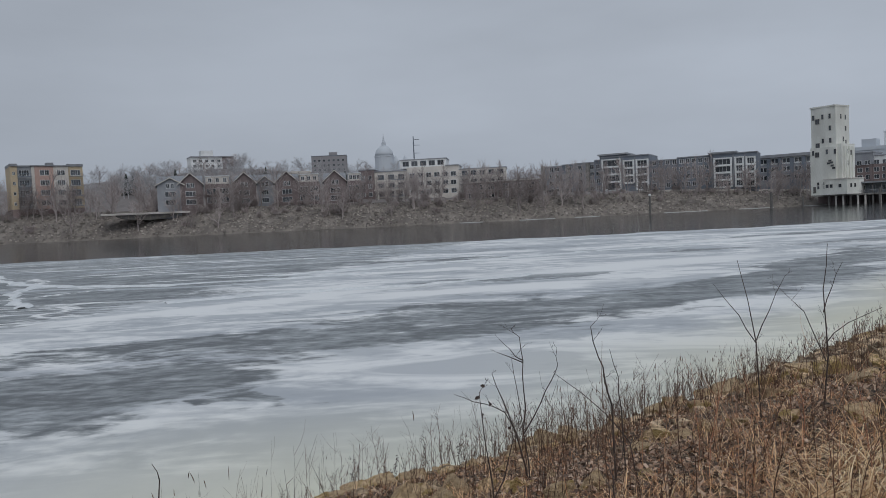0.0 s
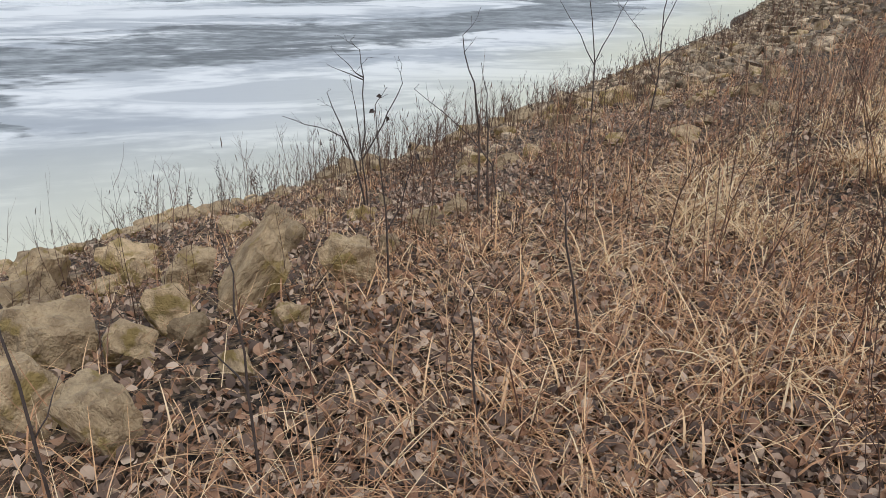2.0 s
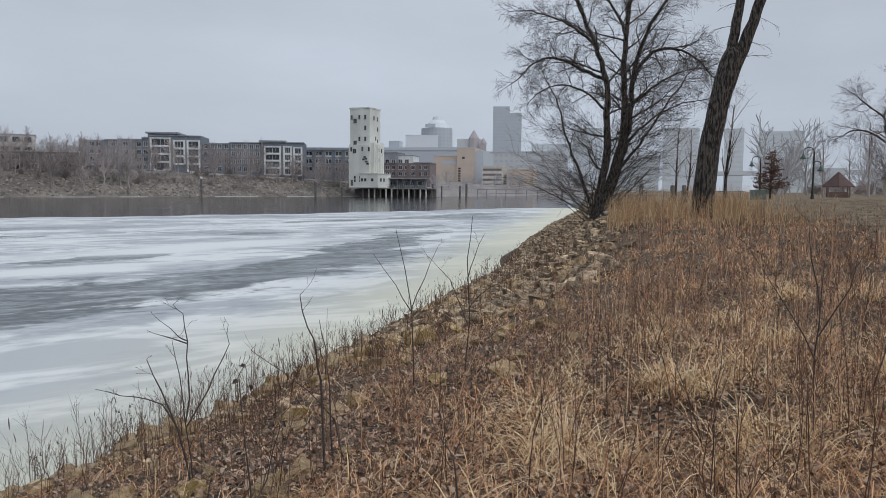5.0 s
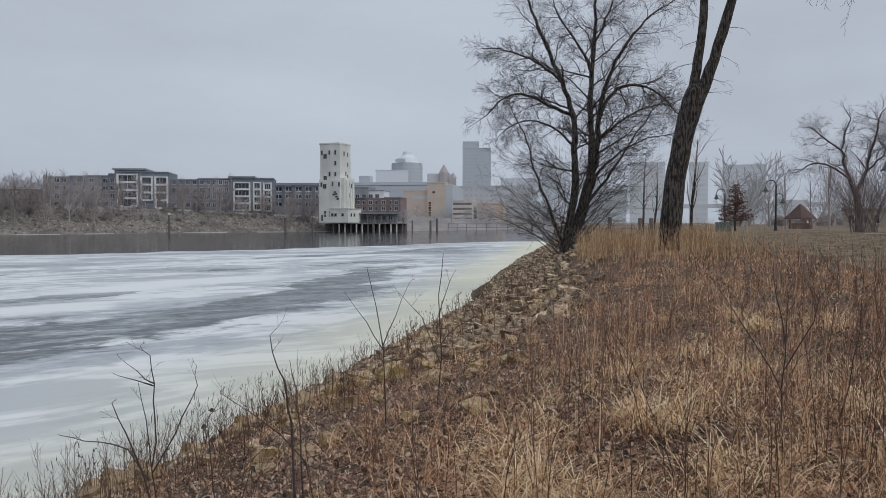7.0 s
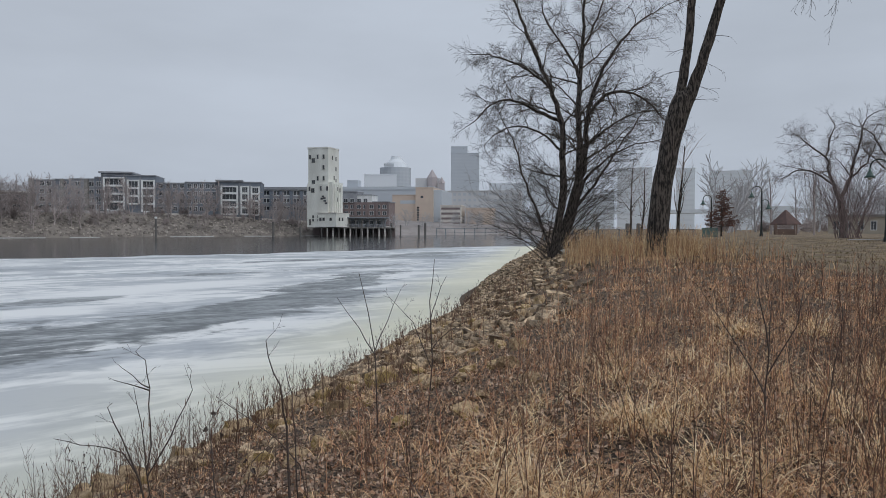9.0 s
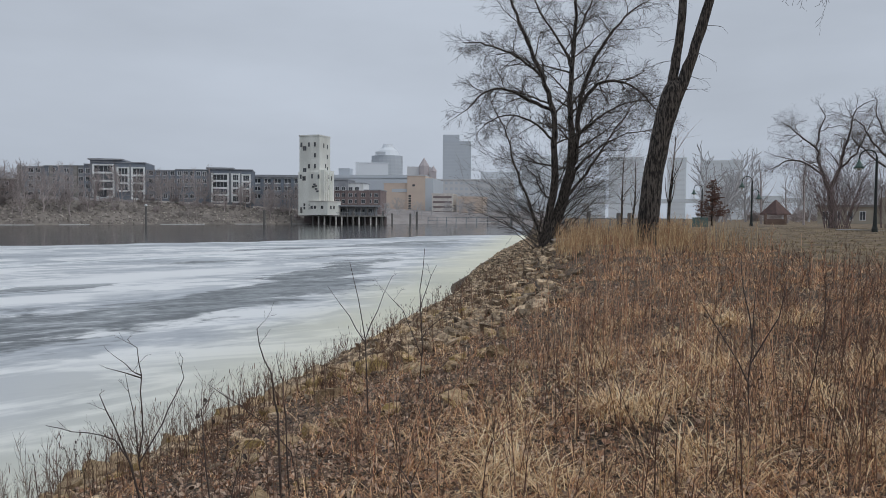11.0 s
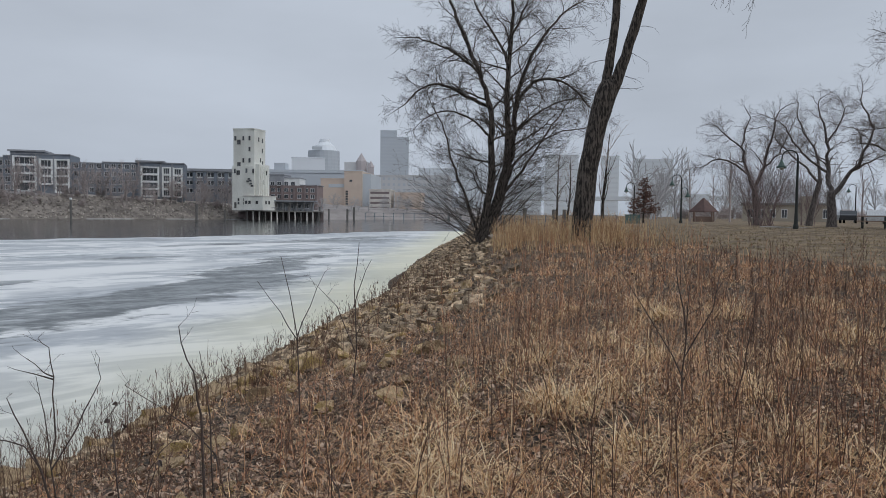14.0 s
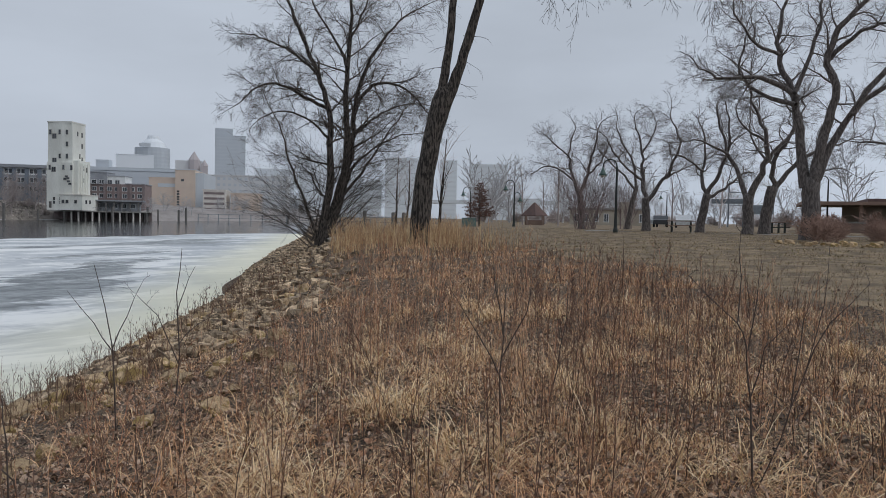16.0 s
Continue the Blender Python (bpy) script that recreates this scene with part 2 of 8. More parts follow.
me, gu, gv = grid_mesh("ground", us, vs[::-1], near_land, [M_LITTER, M_LAWN])
cu, cv = (us[:-1] + us[1:]) / 2, (vs[::-1][:-1] + vs[::-1][1:]) / 2
cu, cv = [q.ravel() for q in np.meshgrid(cu, cv)]
lawn = (wild(cu, cv, 0.2) < 0.5) & (cu > -30) & (cv > 2)
me.polygons.foreach_set("material_index", lawn.astype(np.int32))
tagged(new("ground", me), "brown leaf-strewn river bank rising to a wintry lawn", "ground", kind="structure")

# open water under everything
g = Geo().box(-1500, 1500, -900, 1500, -3.0, -0.10)
tagged(new("water", g.mesh("water", M_WATER)), "dark still open river water", "river", kind="structure")


# ---- the ice sheet ----
def ice_material():
    m = bpy.data.materials.new("river_ice")
    m.use_nodes = True
    n, l = m.node_tree.nodes, m.node_tree.links
    b = n["Principled BSDF"]
    tc = n.new("ShaderNodeTexCoord")
    pos = tc.outputs["Object"]

    def noise_of(scale, detail, stretch, off=0.0, rot=0.0, dist=0.0):
        mp, t = n.new("ShaderNodeMapping"), n.new("ShaderNodeTexNoise")
        mp.inputs["Scale"].default_value, mp.inputs["Location"].default_value = stretch, (off, off, 0)
        mp.inputs["Rotation"].default_value = (0, 0, radians(rot))
        t.inputs["Scale"].default_value, t.inputs["Detail"].default_value, t.inputs["Distortion"].default_value = scale, detail, dist
        l.new(pos, mp.inputs["Vector"])
        l.new(mp.outputs["Vector"], t.inputs["Vector"])
        return t

    def calc(op, a, c=None, clamp=False):
        q = n.new("ShaderNodeMath")
        q.operation, q.use_clamp = op, clamp
        for i, s in enumerate((a, c)):
            if s is None:
                continue
            if isinstance(s, (int, float)):
                q.inputs[i].default_value = s
            else:
                l.new(s, q.inputs[i])
        return q.outputs[0]

    def span(s, a, c, lo=0.0, hi=1.0):
        q = n.new("ShaderNodeMapRange")
        q.interpolation_type = "SMOOTHSTEP"
        for k, val in (("From Min", a), ("From Max", c), ("To Min", lo), ("To Max", hi)):
            q.inputs[k].default_value = val
        l.new(s, q.inputs["Value"])
        return q.outputs["Result"]

    # frayed position, so that patches have torn outlines along the current
    fray, fray2 = noise_of(1.0, 8.0, (0.28, 0.42, 1)), noise_of(1.0, 9.0, (1.1, 2.0, 1), 4.0)

    def push(p, t, amount):
        off, cen = n.new("ShaderNodeVectorMath"), n.new("ShaderNodeVectorMath")
        cen.operation, off.operation = "SUBTRACT", "MULTIPLY_ADD"
        cen.inputs[1].default_value = (0.5, 0.5, 0.5)
        l.new(t.outputs["Color"], cen.inputs[0])
        l.new(cen.outputs[0], off.inputs[0])
        off.inputs[1].default_value = amount
        l.new(p, off.inputs[2])
        return off.outputs[0]

    frayed = push(push(pos, fray, (7.0, 4.2, 0)), fray2, (2.2, 1.3, 0))

    def patch(cx, cy, rx, ry, rot=0.0):
        mp, ln = n.new("ShaderNodeMapping"), n.new("ShaderNodeVectorMath")
        mp.vector_type = "TEXTURE"
        mp.inputs["Location"].default_value, mp.inputs["Rotation"].default_value = (cx, cy, 0), (0, 0, radians(rot))
        mp.inputs["Scale"].default_value = (rx, ry, 1000)
        ln.operation = "LENGTH"
        l.new(frayed, mp.inputs["Vector"])
        l.new(mp.outputs["Vector"], ln.inputs[0])
        return span(ln.outputs["Value"], 1.45, 0.55)

    big = noise_of(1.0, 6.0, (0.07, 0.15, 1), 3.0, 0, 0.8)
    mid = noise_of(1.0, 10.0, (0.5, 0.95, 1), 7.0, 0, 1.1)
    fine = noise_of(1.0, 9.0, (2.4, 4.0, 1), 1.0)
    line = noise_of(1.0, 9.0, (0.06, 0.8, 1), 11.0, 0, 0.5)
    shore = n.new("ShaderNodeAttribute")
    shore.attribute_name = "offshore"
    sep = n.new("ShaderNodeSeparateXYZ")
    l.new(pos, sep.inputs[0])
    dark = None
    for p in ICE_DARK:
        q = calc("MULTIPLY", patch(*p[:5]), p[5])
        dark = q if dark is None else calc("MAXIMUM", dark, q)
    # streaky dark thin ice towards the open water
    far = span(calc("SUBTRACT", sep.outputs["Y"], calc("MULTIPLY", sep.outputs["X"], 3.0)), 58.0, 84.0)
    left = span(sep.outputs["Y"], 20.0, 30.0, 0.4, 1.0)
    lead = noise_of(1.0, 6.0, (0.035, 1.5, 1), 5.0, -3, 0.3)
    streak = calc("MAXIMUM", span(line.outputs["Fac"], 0.50, 0.54), span(lead.outputs["Fac"], 0.48, 0.53))
    dark = calc("MAXIMUM", dark, calc("MULTIPLY", calc("MULTIPLY", calc("MULTIPLY", far, left), streak), 1.25))
    dark = calc("MAXIMUM", dark, calc("MULTIPLY", span(big.outputs["Fac"], 0.52, 0.66), 0.5))
    dark = calc("MULTIPLY", dark, shore.outputs["Fac"])
    # torn outlines: the soft patches are cut off where the streaky noise says so
    torn = calc("ADD", calc("MULTIPLY", calc("SUBTRACT", mid.outputs["Fac"], 0.5), 1.3), calc("MULTIPLY", calc("SUBTRACT", fine.outputs["Fac"], 0.5), 0.8))
    dark = span(calc("ADD", dark, torn), 0.36, 0.86)
    inner = span(calc("ADD", calc("MULTIPLY", mid.outputs["Fac"], 0.6), calc("MULTIPLY", fine.outputs["Fac"], 0.4)), 0.40, 0.62)
    ridge = None
    for p in ICE_WHITE:
        q = patch(*p)
        ridge = q if ridge is None else calc("MAXIMUM", ridge, q)
    dark = calc("MULTIPLY", dark, calc("SUBTRACT", 1.0, ridge), True)
    cloud = calc("ADD", calc("ADD", calc("MULTIPLY", big.outputs["Fac"], 0.6), calc("MULTIPLY", mid.outputs["Fac"], 0.28)), calc("MULTIPLY", fine.outputs["Fac"], 0.12))
    swirl = noise_of(1.0, 8.0, (0.14, 0.34, 1), 21.0, 8, 1.6)
    snow = calc("MAXIMUM", calc("MULTIPLY", span(cloud, 0.58, 0.45), span(swirl.outputs["Fac"], 0.58, 0.44, 0.25, 1.0)), ridge)
    c1, c2, c3 = n.new("ShaderNodeMix"), n.new("ShaderNodeMix"), n.new("ShaderNodeMix")
    for c in (c1, c2, c3):
        c.data_type = "RGBA"
    c1.inputs[6].default_value, c1.inputs[7].default_value = (0.455, 0.485, 0.515, 1), (0.88, 0.89, 0.885, 1)
    l.new(snow, c1.inputs["Factor"])
    at = n.new("ShaderNodeAttribute")
    at.attribute_name = "algae"
    l.new(calc("MULTIPLY", at.outputs["Fac"], 0.8), c2.inputs["Factor"])
    l.new(c1.outputs[2], c2.inputs[6])
    c2.inputs[7].default_value = (0.86, 0.83, 0.62, 1)
    l.new(dark, c3.inputs["Factor"])
    l.new(c2.outputs[2], c3.inputs[6])
    c4 = n.new("ShaderNodeMix")
    c4.data_type = "RGBA"
    c4.inputs[6].default_value, c4.inputs[7].default_value = (0.31, 0.335, 0.345, 1), (0.10, 0.112, 0.117, 1)
    l.new(inner, c4.inputs["Factor"])
    l.new(c4.outputs[2], c3.inputs[7])
    l.new(c3.outputs[2], b.inputs["Base Color"])
    l.new(span(dark, 0.0, 1.0, 0.55, 0.42), b.inputs["Roughness"])
    bp = n.new("ShaderNodeBump")
    bp.inputs["Strength"].default_value, bp.inputs["Distance"].default_value = 0.25, 0.05
    l.new(fine.outputs["Fac"], bp.inputs["Height"])
    l.new(bp.outputs["Normal"], b.inputs["Normal"])
    return m


# dark thin patches: centre, half length, half width, turn, strength
ICE_DARK = [(-3, 20.4, 6.6, 1.89, 6, 0.95), (1.8, 24.2, 6.05, 3.19, 3, 0.9), (6.8, 25.6, 6.6, 2.17, 14, 0.95), (13.5, 30, 7.15, 2.46, 40, 0.95), (19, 37, 6.6, 2.61, 38, 0.9), (25, 43, 6.6, 1.74, 35, 0.8),
            (5.9, 35.6, 3.19, 1.09, 10, 1), (1.4, 35, 2.53, 0.72, -20, 1), (-17.5, 36, 7.7, 3.19, -8, 0.95), (-7.6, 15.2, 3.52, 2.17, -4, 0.95), (-8.5, 13.2, 2.86, 1.3, 0, 0.85), (-11, 19.5, 5.5, 1.3, 4, 0.7),
            (-3.9, 13.7, 0.88, 0.51, -30, 0.8), (-24, 47, 11, 3.77, -6, 0.95), (17.3, 49.5, 3.3, 1.01, 5, 0.9), (-6, 17.6, 3.08, 0.72, 6, 0.6), (40, 66, 17.6, 2.9, 12, 0.9), (30, 52, 7.7, 1.45, 20, 0.8), (52, 74, 15.4, 2.17, 25, 0.8), (-8, 52, 15.4, 1.74, 0, 0.8)]
# snowy ridges: centre, half length, half width, turn
ICE_WHITE = [(9.3, 23.4, 1.6, 0.6, 10), (-8.0, 29.5, 8.5, 1.3, 32), (1.5, 31.0, 7, 1.6, 8), (10.5, 40, 9, 2.6, 20), (-27, 50, 5.0, 0.35, -50), (-20, 38, 3.5, 0.3, 60), (-15.5, 30, 3.0, 0.35, -55), (30, 62, 14, 2.0, 15)]
M_ICE = ice_material()


def ice_edge(x):
    return np.interp(x, [-400, -50, 0, 34, 60, 78, 92, 140], [78, 84, 83, 85.5, 92, 99, 94, 70]) + 0.7 * np.sin(x * 0.31) + 0.5 * np.sin(x * 0.83 + 1)


xs = np.concatenate([np.linspace(-400, -60, 30), np.arange(-58, 30, 0.7), np.linspace(31, 125, 80)])
ts = np.concatenate([np.linspace(0, 0.3, 6), np.linspace(0.32, 1, 110)])


def ice_sheet(x, t):
    y0, y1 = np.minimum(-8 + 0 * x, x - 2), ice_edge(x)
    y = y0 + (y1 - y0) * t
    z = 0.015 * np.sin(x * 0.7 + y * 1.3) + 0.02 * np.sin(y * 0.45 + x * 0.13) * np.sin(x * 0.21)
    return x, y, np.where(t > 0.999, -0.25, z)


me, gx, gt = grid_mesh("river_ice", xs, ts, ice_sheet, M_ICE)
co = np.empty(len(me.vertices) * 3, np.float32)
me.vertices.foreach_get("co", co)
co = co.reshape(-1, 3)
ICE_POSE = Matrix.Translation((EYE_X + 0.9 * FAR, EYE_Y - 1.15 * FAR, 0)) @ Matrix.Diagonal((FAR, FAR, FAR, 1))
iu, iv = uv_of(co[:, 0] * FAR + EYE_X + 0.9 * FAR, co[:, 1] * FAR + EYE_Y - 1.15 * FAR)
wob = 0.7 * np.sin(iu * 0.5) + 0.4 * np.sin(iu * 1.3 + 2)
alg = np.clip(1 - (-iv - 1.8 + wob * 0.5) / np.clip(3.8 + 0.04 * iu, 3.8, 6.5), 0, 1)
me.attributes.new("algae", "FLOAT", "POINT").data.foreach_set("value", (alg * alg * (3 - 2 * alg)).astype(np.float32))
me.attributes.new("offshore", "FLOAT", "POINT").data.foreach_set("value", np.clip((-iv - 2.5) / 2.5, 0, 1).astype(np.float32))
ice = new("ice", me)
ice.matrix_basis = ICE_POSE
tagged(ice, "grey-white streaked river ice, yellowish along the bank", "ice", kind="structure")

# ---- the far bank ----
FAR_AZ = [-110, -60, -30, -15, 0, 10, 18, 26, 33, 38, 42, 46, 50]
FAR_D = [FAR * d for d in (700, 420, 285, 252, 238, 246, 268, 292, 314, 350, 385, 430, 520)]
FAR_TOP = [FAR * h for h in (9, 10, 9.8, 9.0, 8.0, 7.8, 7.6, 5.8, 3.6, 4.2, 4.2, 4, 4)]
HILL_TOP = [FAR * h for h in (20, 22, 25, 33, 22, 15, 12, 11, 9, 8, 8, 8, 8)]


def far_d(az):
    return np.interp(az, FAR_AZ, FAR_D)


def far_land_z(az, s):
    top, hill = np.interp(az, FAR_AZ, FAR_TOP), np.interp(az, FAR_AZ, HILL_TOP)
    z = np.where(s < 0, s * 0.3, 0)
    z = np.where((s >= 0) & (s < 20), top * (np.clip(s, 0, 20) / 20) ** 0.8, z)
    z = np.where((s >= 20) & (s < 45), top + (s - 20) * 0.04, z)
    return np.where(s >= 45, top + 1 + (hill - top - 1) * np.clip((s - 45) / 130, 0, 1), z)


def far_land(az, s):
    d, a = far_d(az) + s, np.radians(az)
    bump = 0.35 * np.sin(az * 9.1 + s) * np.sin(az * 3.7 - s * 0.6) * np.clip(s / 6, 0, 1)
    return EYE_X + d * np.sin(a), EYE_Y + d * np.cos(a), far_land_z(az, s) + bump


azs = np.concatenate([np.linspace(-110, -42, 12), np.arange(-40, 47.1, 0.3)])
ss = np.array([-6, -0.2, 0.6, 3, 6, 9, 12, 15, 18, 20.5, 25, 32, 45, 60, 80, 110, 145, 176, 300, 700, 1800], float)
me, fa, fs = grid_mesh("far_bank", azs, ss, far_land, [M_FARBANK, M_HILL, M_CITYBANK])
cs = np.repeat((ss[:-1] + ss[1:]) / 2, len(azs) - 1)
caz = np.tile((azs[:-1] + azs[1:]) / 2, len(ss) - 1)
# past bearing 32.5 the bank takes the haze-lightened colour
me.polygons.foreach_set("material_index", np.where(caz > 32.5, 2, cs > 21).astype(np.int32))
tagged(new("far_bank", me), "stony brown far river bank with a hill behind", "river bank", kind="structure")

# stones of the far bank and the pale shelf of ice along its foot
rn = np.random.default_rng(31)
n = 7000
faz, fss = rn.uniform(-33, 27, n), rn.uniform(0.2, 19, n) ** 1.0
fx_, fy_, fz_ = far_land(faz, fss)
fw = rn.uniform(0.35, 1.0, n)
cube = np.array([(-1, -1, -0.6), (1, -0.8, -0.6), (0.9, 1, -0.6), (-1, 0.8, -0.6), (-0.6, -0.7, 0.5), (0.7, -0.5, 0.6), (0.5, 0.6, 0.45), (-0.7, 0.5, 0.6)]) * 0.5
ang = rn.uniform(0, 6.3, n)
cc, cs_ = np.cos(ang)[:, None], np.sin(ang)[:, None]
px_, py_ = cube[None, :, 0] * fw[:, None], cube[None, :, 1] * fw[:, None]
verts = np.stack([fx_[:, None] + px_ * cc - py_ * cs_, fy_[:, None] + px_ * cs_ + py_ * cc, fz_[:, None] + 0.1 + cube[None, :, 2] * (fw * rn.uniform(0.7, 1.3, n))[:, None]], 2).reshape(-1, 3)
quads = np.array([(0, 3, 2, 1), (4, 5, 6, 7), (0, 1, 5, 4), (1, 2, 6, 5), (2, 3, 7, 6), (3, 0, 4, 7)])
faces = (np.arange(n)[:, None, None] * 8 + quads[None]).reshape(-1, 4)
M_FARSTONE = mat("far_bank_stones", (0.36, 0.325, 0.29), 0.95, (0.21, 0.187, 0.168), 0.4, 3, 0.0, island=0.45)
tagged(new("far_bank_stones", bulk("far_bank_stones", verts, faces, M_FARSTONE)), "grey-brown riprap stones on the far bank", "stones", kind="stuff")
M_SHELF = mat("thin_shelf_ice", (0.48, 0.48, 0.47), 0.6, (0.36, 0.355, 0.35), 0.4, 3, 0.0)
rg = random.Random(8)
a0 = 2.0
while a0 < 27:
    a1 = a0 + rg.uniform(1.0, 4.5)
    g, k = Geo(), 8
    ring = []
    for i in range(k + 1):
        a = a0 + (a1 - a0) * i / k
        for off, zz in ((-0.8 - 0.5 * rg.random(), -0.12), (-0.6, 0.08), (0.4, 0.12)):
            qx, qy = polar(a, float(far_d(a)) + off)
            g.v.append((qx, qy, zz))
    for i in range(k):
        for j in range(2):
            q = i * 3 + j
            g.f.append((q, q + 1, q + 4, q + 3))
            g.m.append(0)
    thing("shelf_ice", Matrix.Identity(4), "thin pale ice shelf along the far waterline", "ice", "shelf ice", data=g.mesh("shelf_ice", M_SHELF))
    a0 = a1 + rg.uniform(1.0, 5.0)

# pressure ridges: snow heaped along cracks in the ice
M_RIDGE = mat("heaped_snow_ice", (0.80, 0.82, 0.83), 0.7, (0.66, 0.69, 0.71), 1.5, 9, 0.4, 0.05)
RIDGES = [[(-52, 78), (-44, 66), (-33, 56), (-30, 51), (-24, 44.5), (-23, 40), (-19.5, 34.5), (-17.4, 31.5)], [(-50, 51), (-40, 53), (-33, 56)], [(-24, 44.5), (-16, 41), (-9, 41.5), (-3, 43)], [(-11.7, 31.2), (-7.4, 33.6), (-1, 34.2), (5, 37.5)], [(-10, 44), (4, 50.5), (12, 54), (25, 58)]]
for line in RIDGES:
    rg = random.Random(int(line[0][0]) + 50)
    pts = []
    for (ax, ay), (bx, by) in zip(line, line[1:]):
        m = max(3, int(math.hypot(bx - ax, by - ay) / 0.8))
        pts += [(ax + (bx - ax) * i / m + rg.gauss(0, 0.16), ay + (by - ay) * i / m + rg.gauss(0, 0.16)) for i in range(m)]
    g = Geo()
    for i, (px, py) in enumerate(pts):
        qx, qy = pts[min(i + 1, len(pts) - 1)][0] - pts[max(i - 1, 0)][0], pts[min(i + 1, len(pts) - 1)][1] - pts[max(i - 1, 0)][1]
        ln = math.hypot(qx, qy) + 1e-6
        nx, ny, w = -qy / ln, qx / ln, rg.uniform(0.12, 0.5) * (0.5 + py / 60)
        for o, zz in ((-w, -0.02), (-0.3 * w, rg.uniform(0.03, 0.10)), (0.4 * w, rg.uniform(0.02, 0.09)), (w, -0.02)):
            g.v.append((px + nx * o, py + ny * o, zz))
    for i in range(len(pts) - 1):
        for j in range(3):
            q = i * 4 + j
            g.f.append((q, q + 1, q + 5, q + 4))
            g.m.append(0)
    thing("pressure_ridge", ICE_POSE, "low white ridge of broken snow-covered ice", "ice ridge", "pressure ridges", data=g.mesh("pressure_ridge", M_RIDGE))

# ---- building materials ----
M_WHITE = mat("white_render", (0.86, 0.87, 0.87), 0.8, (0.74, 0.75, 0.74), 0.5, 4, 0.1)
M_CREAM = mat("cream_render", (0.74, 0.70, 0.65), 0.85, (0.60, 0.565, 0.525), 0.4, 4, 0.1)
# M_DARKGREY, M_BRICK, M_REDBRICK and M_PILE carry some lightening for distance haze
M_DARKGREY = mat("charcoal_cladding", (0.215, 0.245, 0.285), 0.7, (0.175, 0.20, 0.24), 0.5, 5, 0.1)
M_MIDGREY = mat("grey_cladding", (0.36, 0.375, 0.40), 0.75, (0.29, 0.30, 0.325), 0.5, 5, 0.1)
M_BRICK = mat("brown_brick", (0.26, 0.21, 0.205), 0.9, (0.205, 0.165, 0.163), 0.7, 7, 0.2)
M_REDBRICK = mat("red_brick", (0.29, 0.225, 0.215), 0.9, (0.24, 0.185, 0.178), 0.7, 7, 0.2)
M_PINK = mat("terracotta_render", (0.56, 0.39, 0.335), 0.85, (0.50, 0.345, 0.295), 0.5, 6, 0.1)
M_YELLOW = mat("ochre_render", (0.60, 0.485, 0.335), 0.85, (0.53, 0.43, 0.295), 0.5, 6, 0.1)
M_SLATE = mat("slate_roof", (0.30, 0.315, 0.335), 0.7, (0.24, 0.25, 0.27), 1.0, 6, 0.2)
M_GLASS = mat("dark_window_glass", (0.055, 0.062, 0.072), 0.1, (0.10, 0.108, 0.118), 0.3, 2, 0.0, per_object=0.5)
M_FRAME = mat("white_window_frame", (0.86, 0.87, 0.87), 0.6)
M_TOWER = mat("weathered_white_concrete", (0.86, 0.865, 0.81), 0.85, (0.70, 0.70, 0.645), 0.25, 3, 0.15, stretch=(1, 1, 0.35))
M_PILE = mat("tarred_timber", (0.125, 0.12, 0.115), 0.85, (0.18, 0.17, 0.16), 2.0, 12, 0.3)
M_CONC = mat("stained_concrete", (0.32, 0.31, 0.29), 0.9, (0.22, 0.21, 0.20), 0.6, 6, 0.2)
# M_TAN to M_CATH: distance haze is put into the base colours as paleness
M_TAN = mat("tan_stone", (0.66, 0.545, 0.455), 0.85, (0.61, 0.50, 0.42), 0.2, 2, 0.1)
M_MIST1 = mat("hazed_grey_stone", (0.64, 0.645, 0.65), 0.85, (0.60, 0.605, 0.615), 0.1, 1, 0.0)
M_MIST2 = mat("hazed_curtain_wall", (0.53, 0.57, 0.615), 0.7, (0.51, 0.55, 0.595), 0.05, 0.5, 0.0)
M_MIST3 = mat("faint_hazed_curtain_wall", (0.79, 0.83, 0.87), 0.7, (0.77, 0.81, 0.85), 0.05, 0.5, 0.0)
M_MISTWIN = mat("hazed_glazing", (0.55, 0.59, 0.63), 0.6, (0.53, 0.57, 0.61), 0.1, 1, 0.0)
M_MISTFAINT = mat("faint_hazed_glazing", (0.75, 0.79, 0.83), 0.6, (0.73, 0.77, 0.81), 0.1, 1, 0.0)
M_MISTRED = mat("hazed_rose_granite", (0.50, 0.455, 0.46), 0.85, (0.48, 0.435, 0.44), 0.1, 1, 0.0)
M_CATH = mat("hazed_granite", (0.58, 0.62, 0.665), 0.85, (0.56, 0.60, 0.645), 0.05, 0.5, 0.0)

WINDOWS = {}


def window_mesh(w, h, bars=1, frame_mat=None):
    """A framed pane, its middle at the origin, facing -y."""
    key = (round(w, 2), round(h, 2), bars, frame_mat.name if frame_mat else "")
    if key not in WINDOWS:
        t, g = min(0.12, w * 0.12), Geo()
        for x0, x1, z0, z1 in ((-w / 2 - t, -w / 2, -h / 2 - t, h / 2 + t), (w / 2, w / 2 + t, -h / 2 - t, h / 2 + t), (-w / 2, w / 2, h / 2, h / 2 + t), (-w / 2, w / 2, -h / 2 - t, -h / 2)):
            g.box(x0, x1, -0.09, 0.06, z0, z1)
        for i in range(bars):
            x = -w / 2 + w * (i + 1) / (bars + 1)
            g.box(x - t / 3, x + t / 3, -0.07, 0.0, -h / 2, h / 2)
        WINDOWS[key] = g.mesh("window", frame_mat or M_FRAME), Geo().box(-w / 2, w / 2, -0.02, 0.06, -h / 2, h / 2).mesh("pane", M_GLASS)
    return WINDOWS[key]


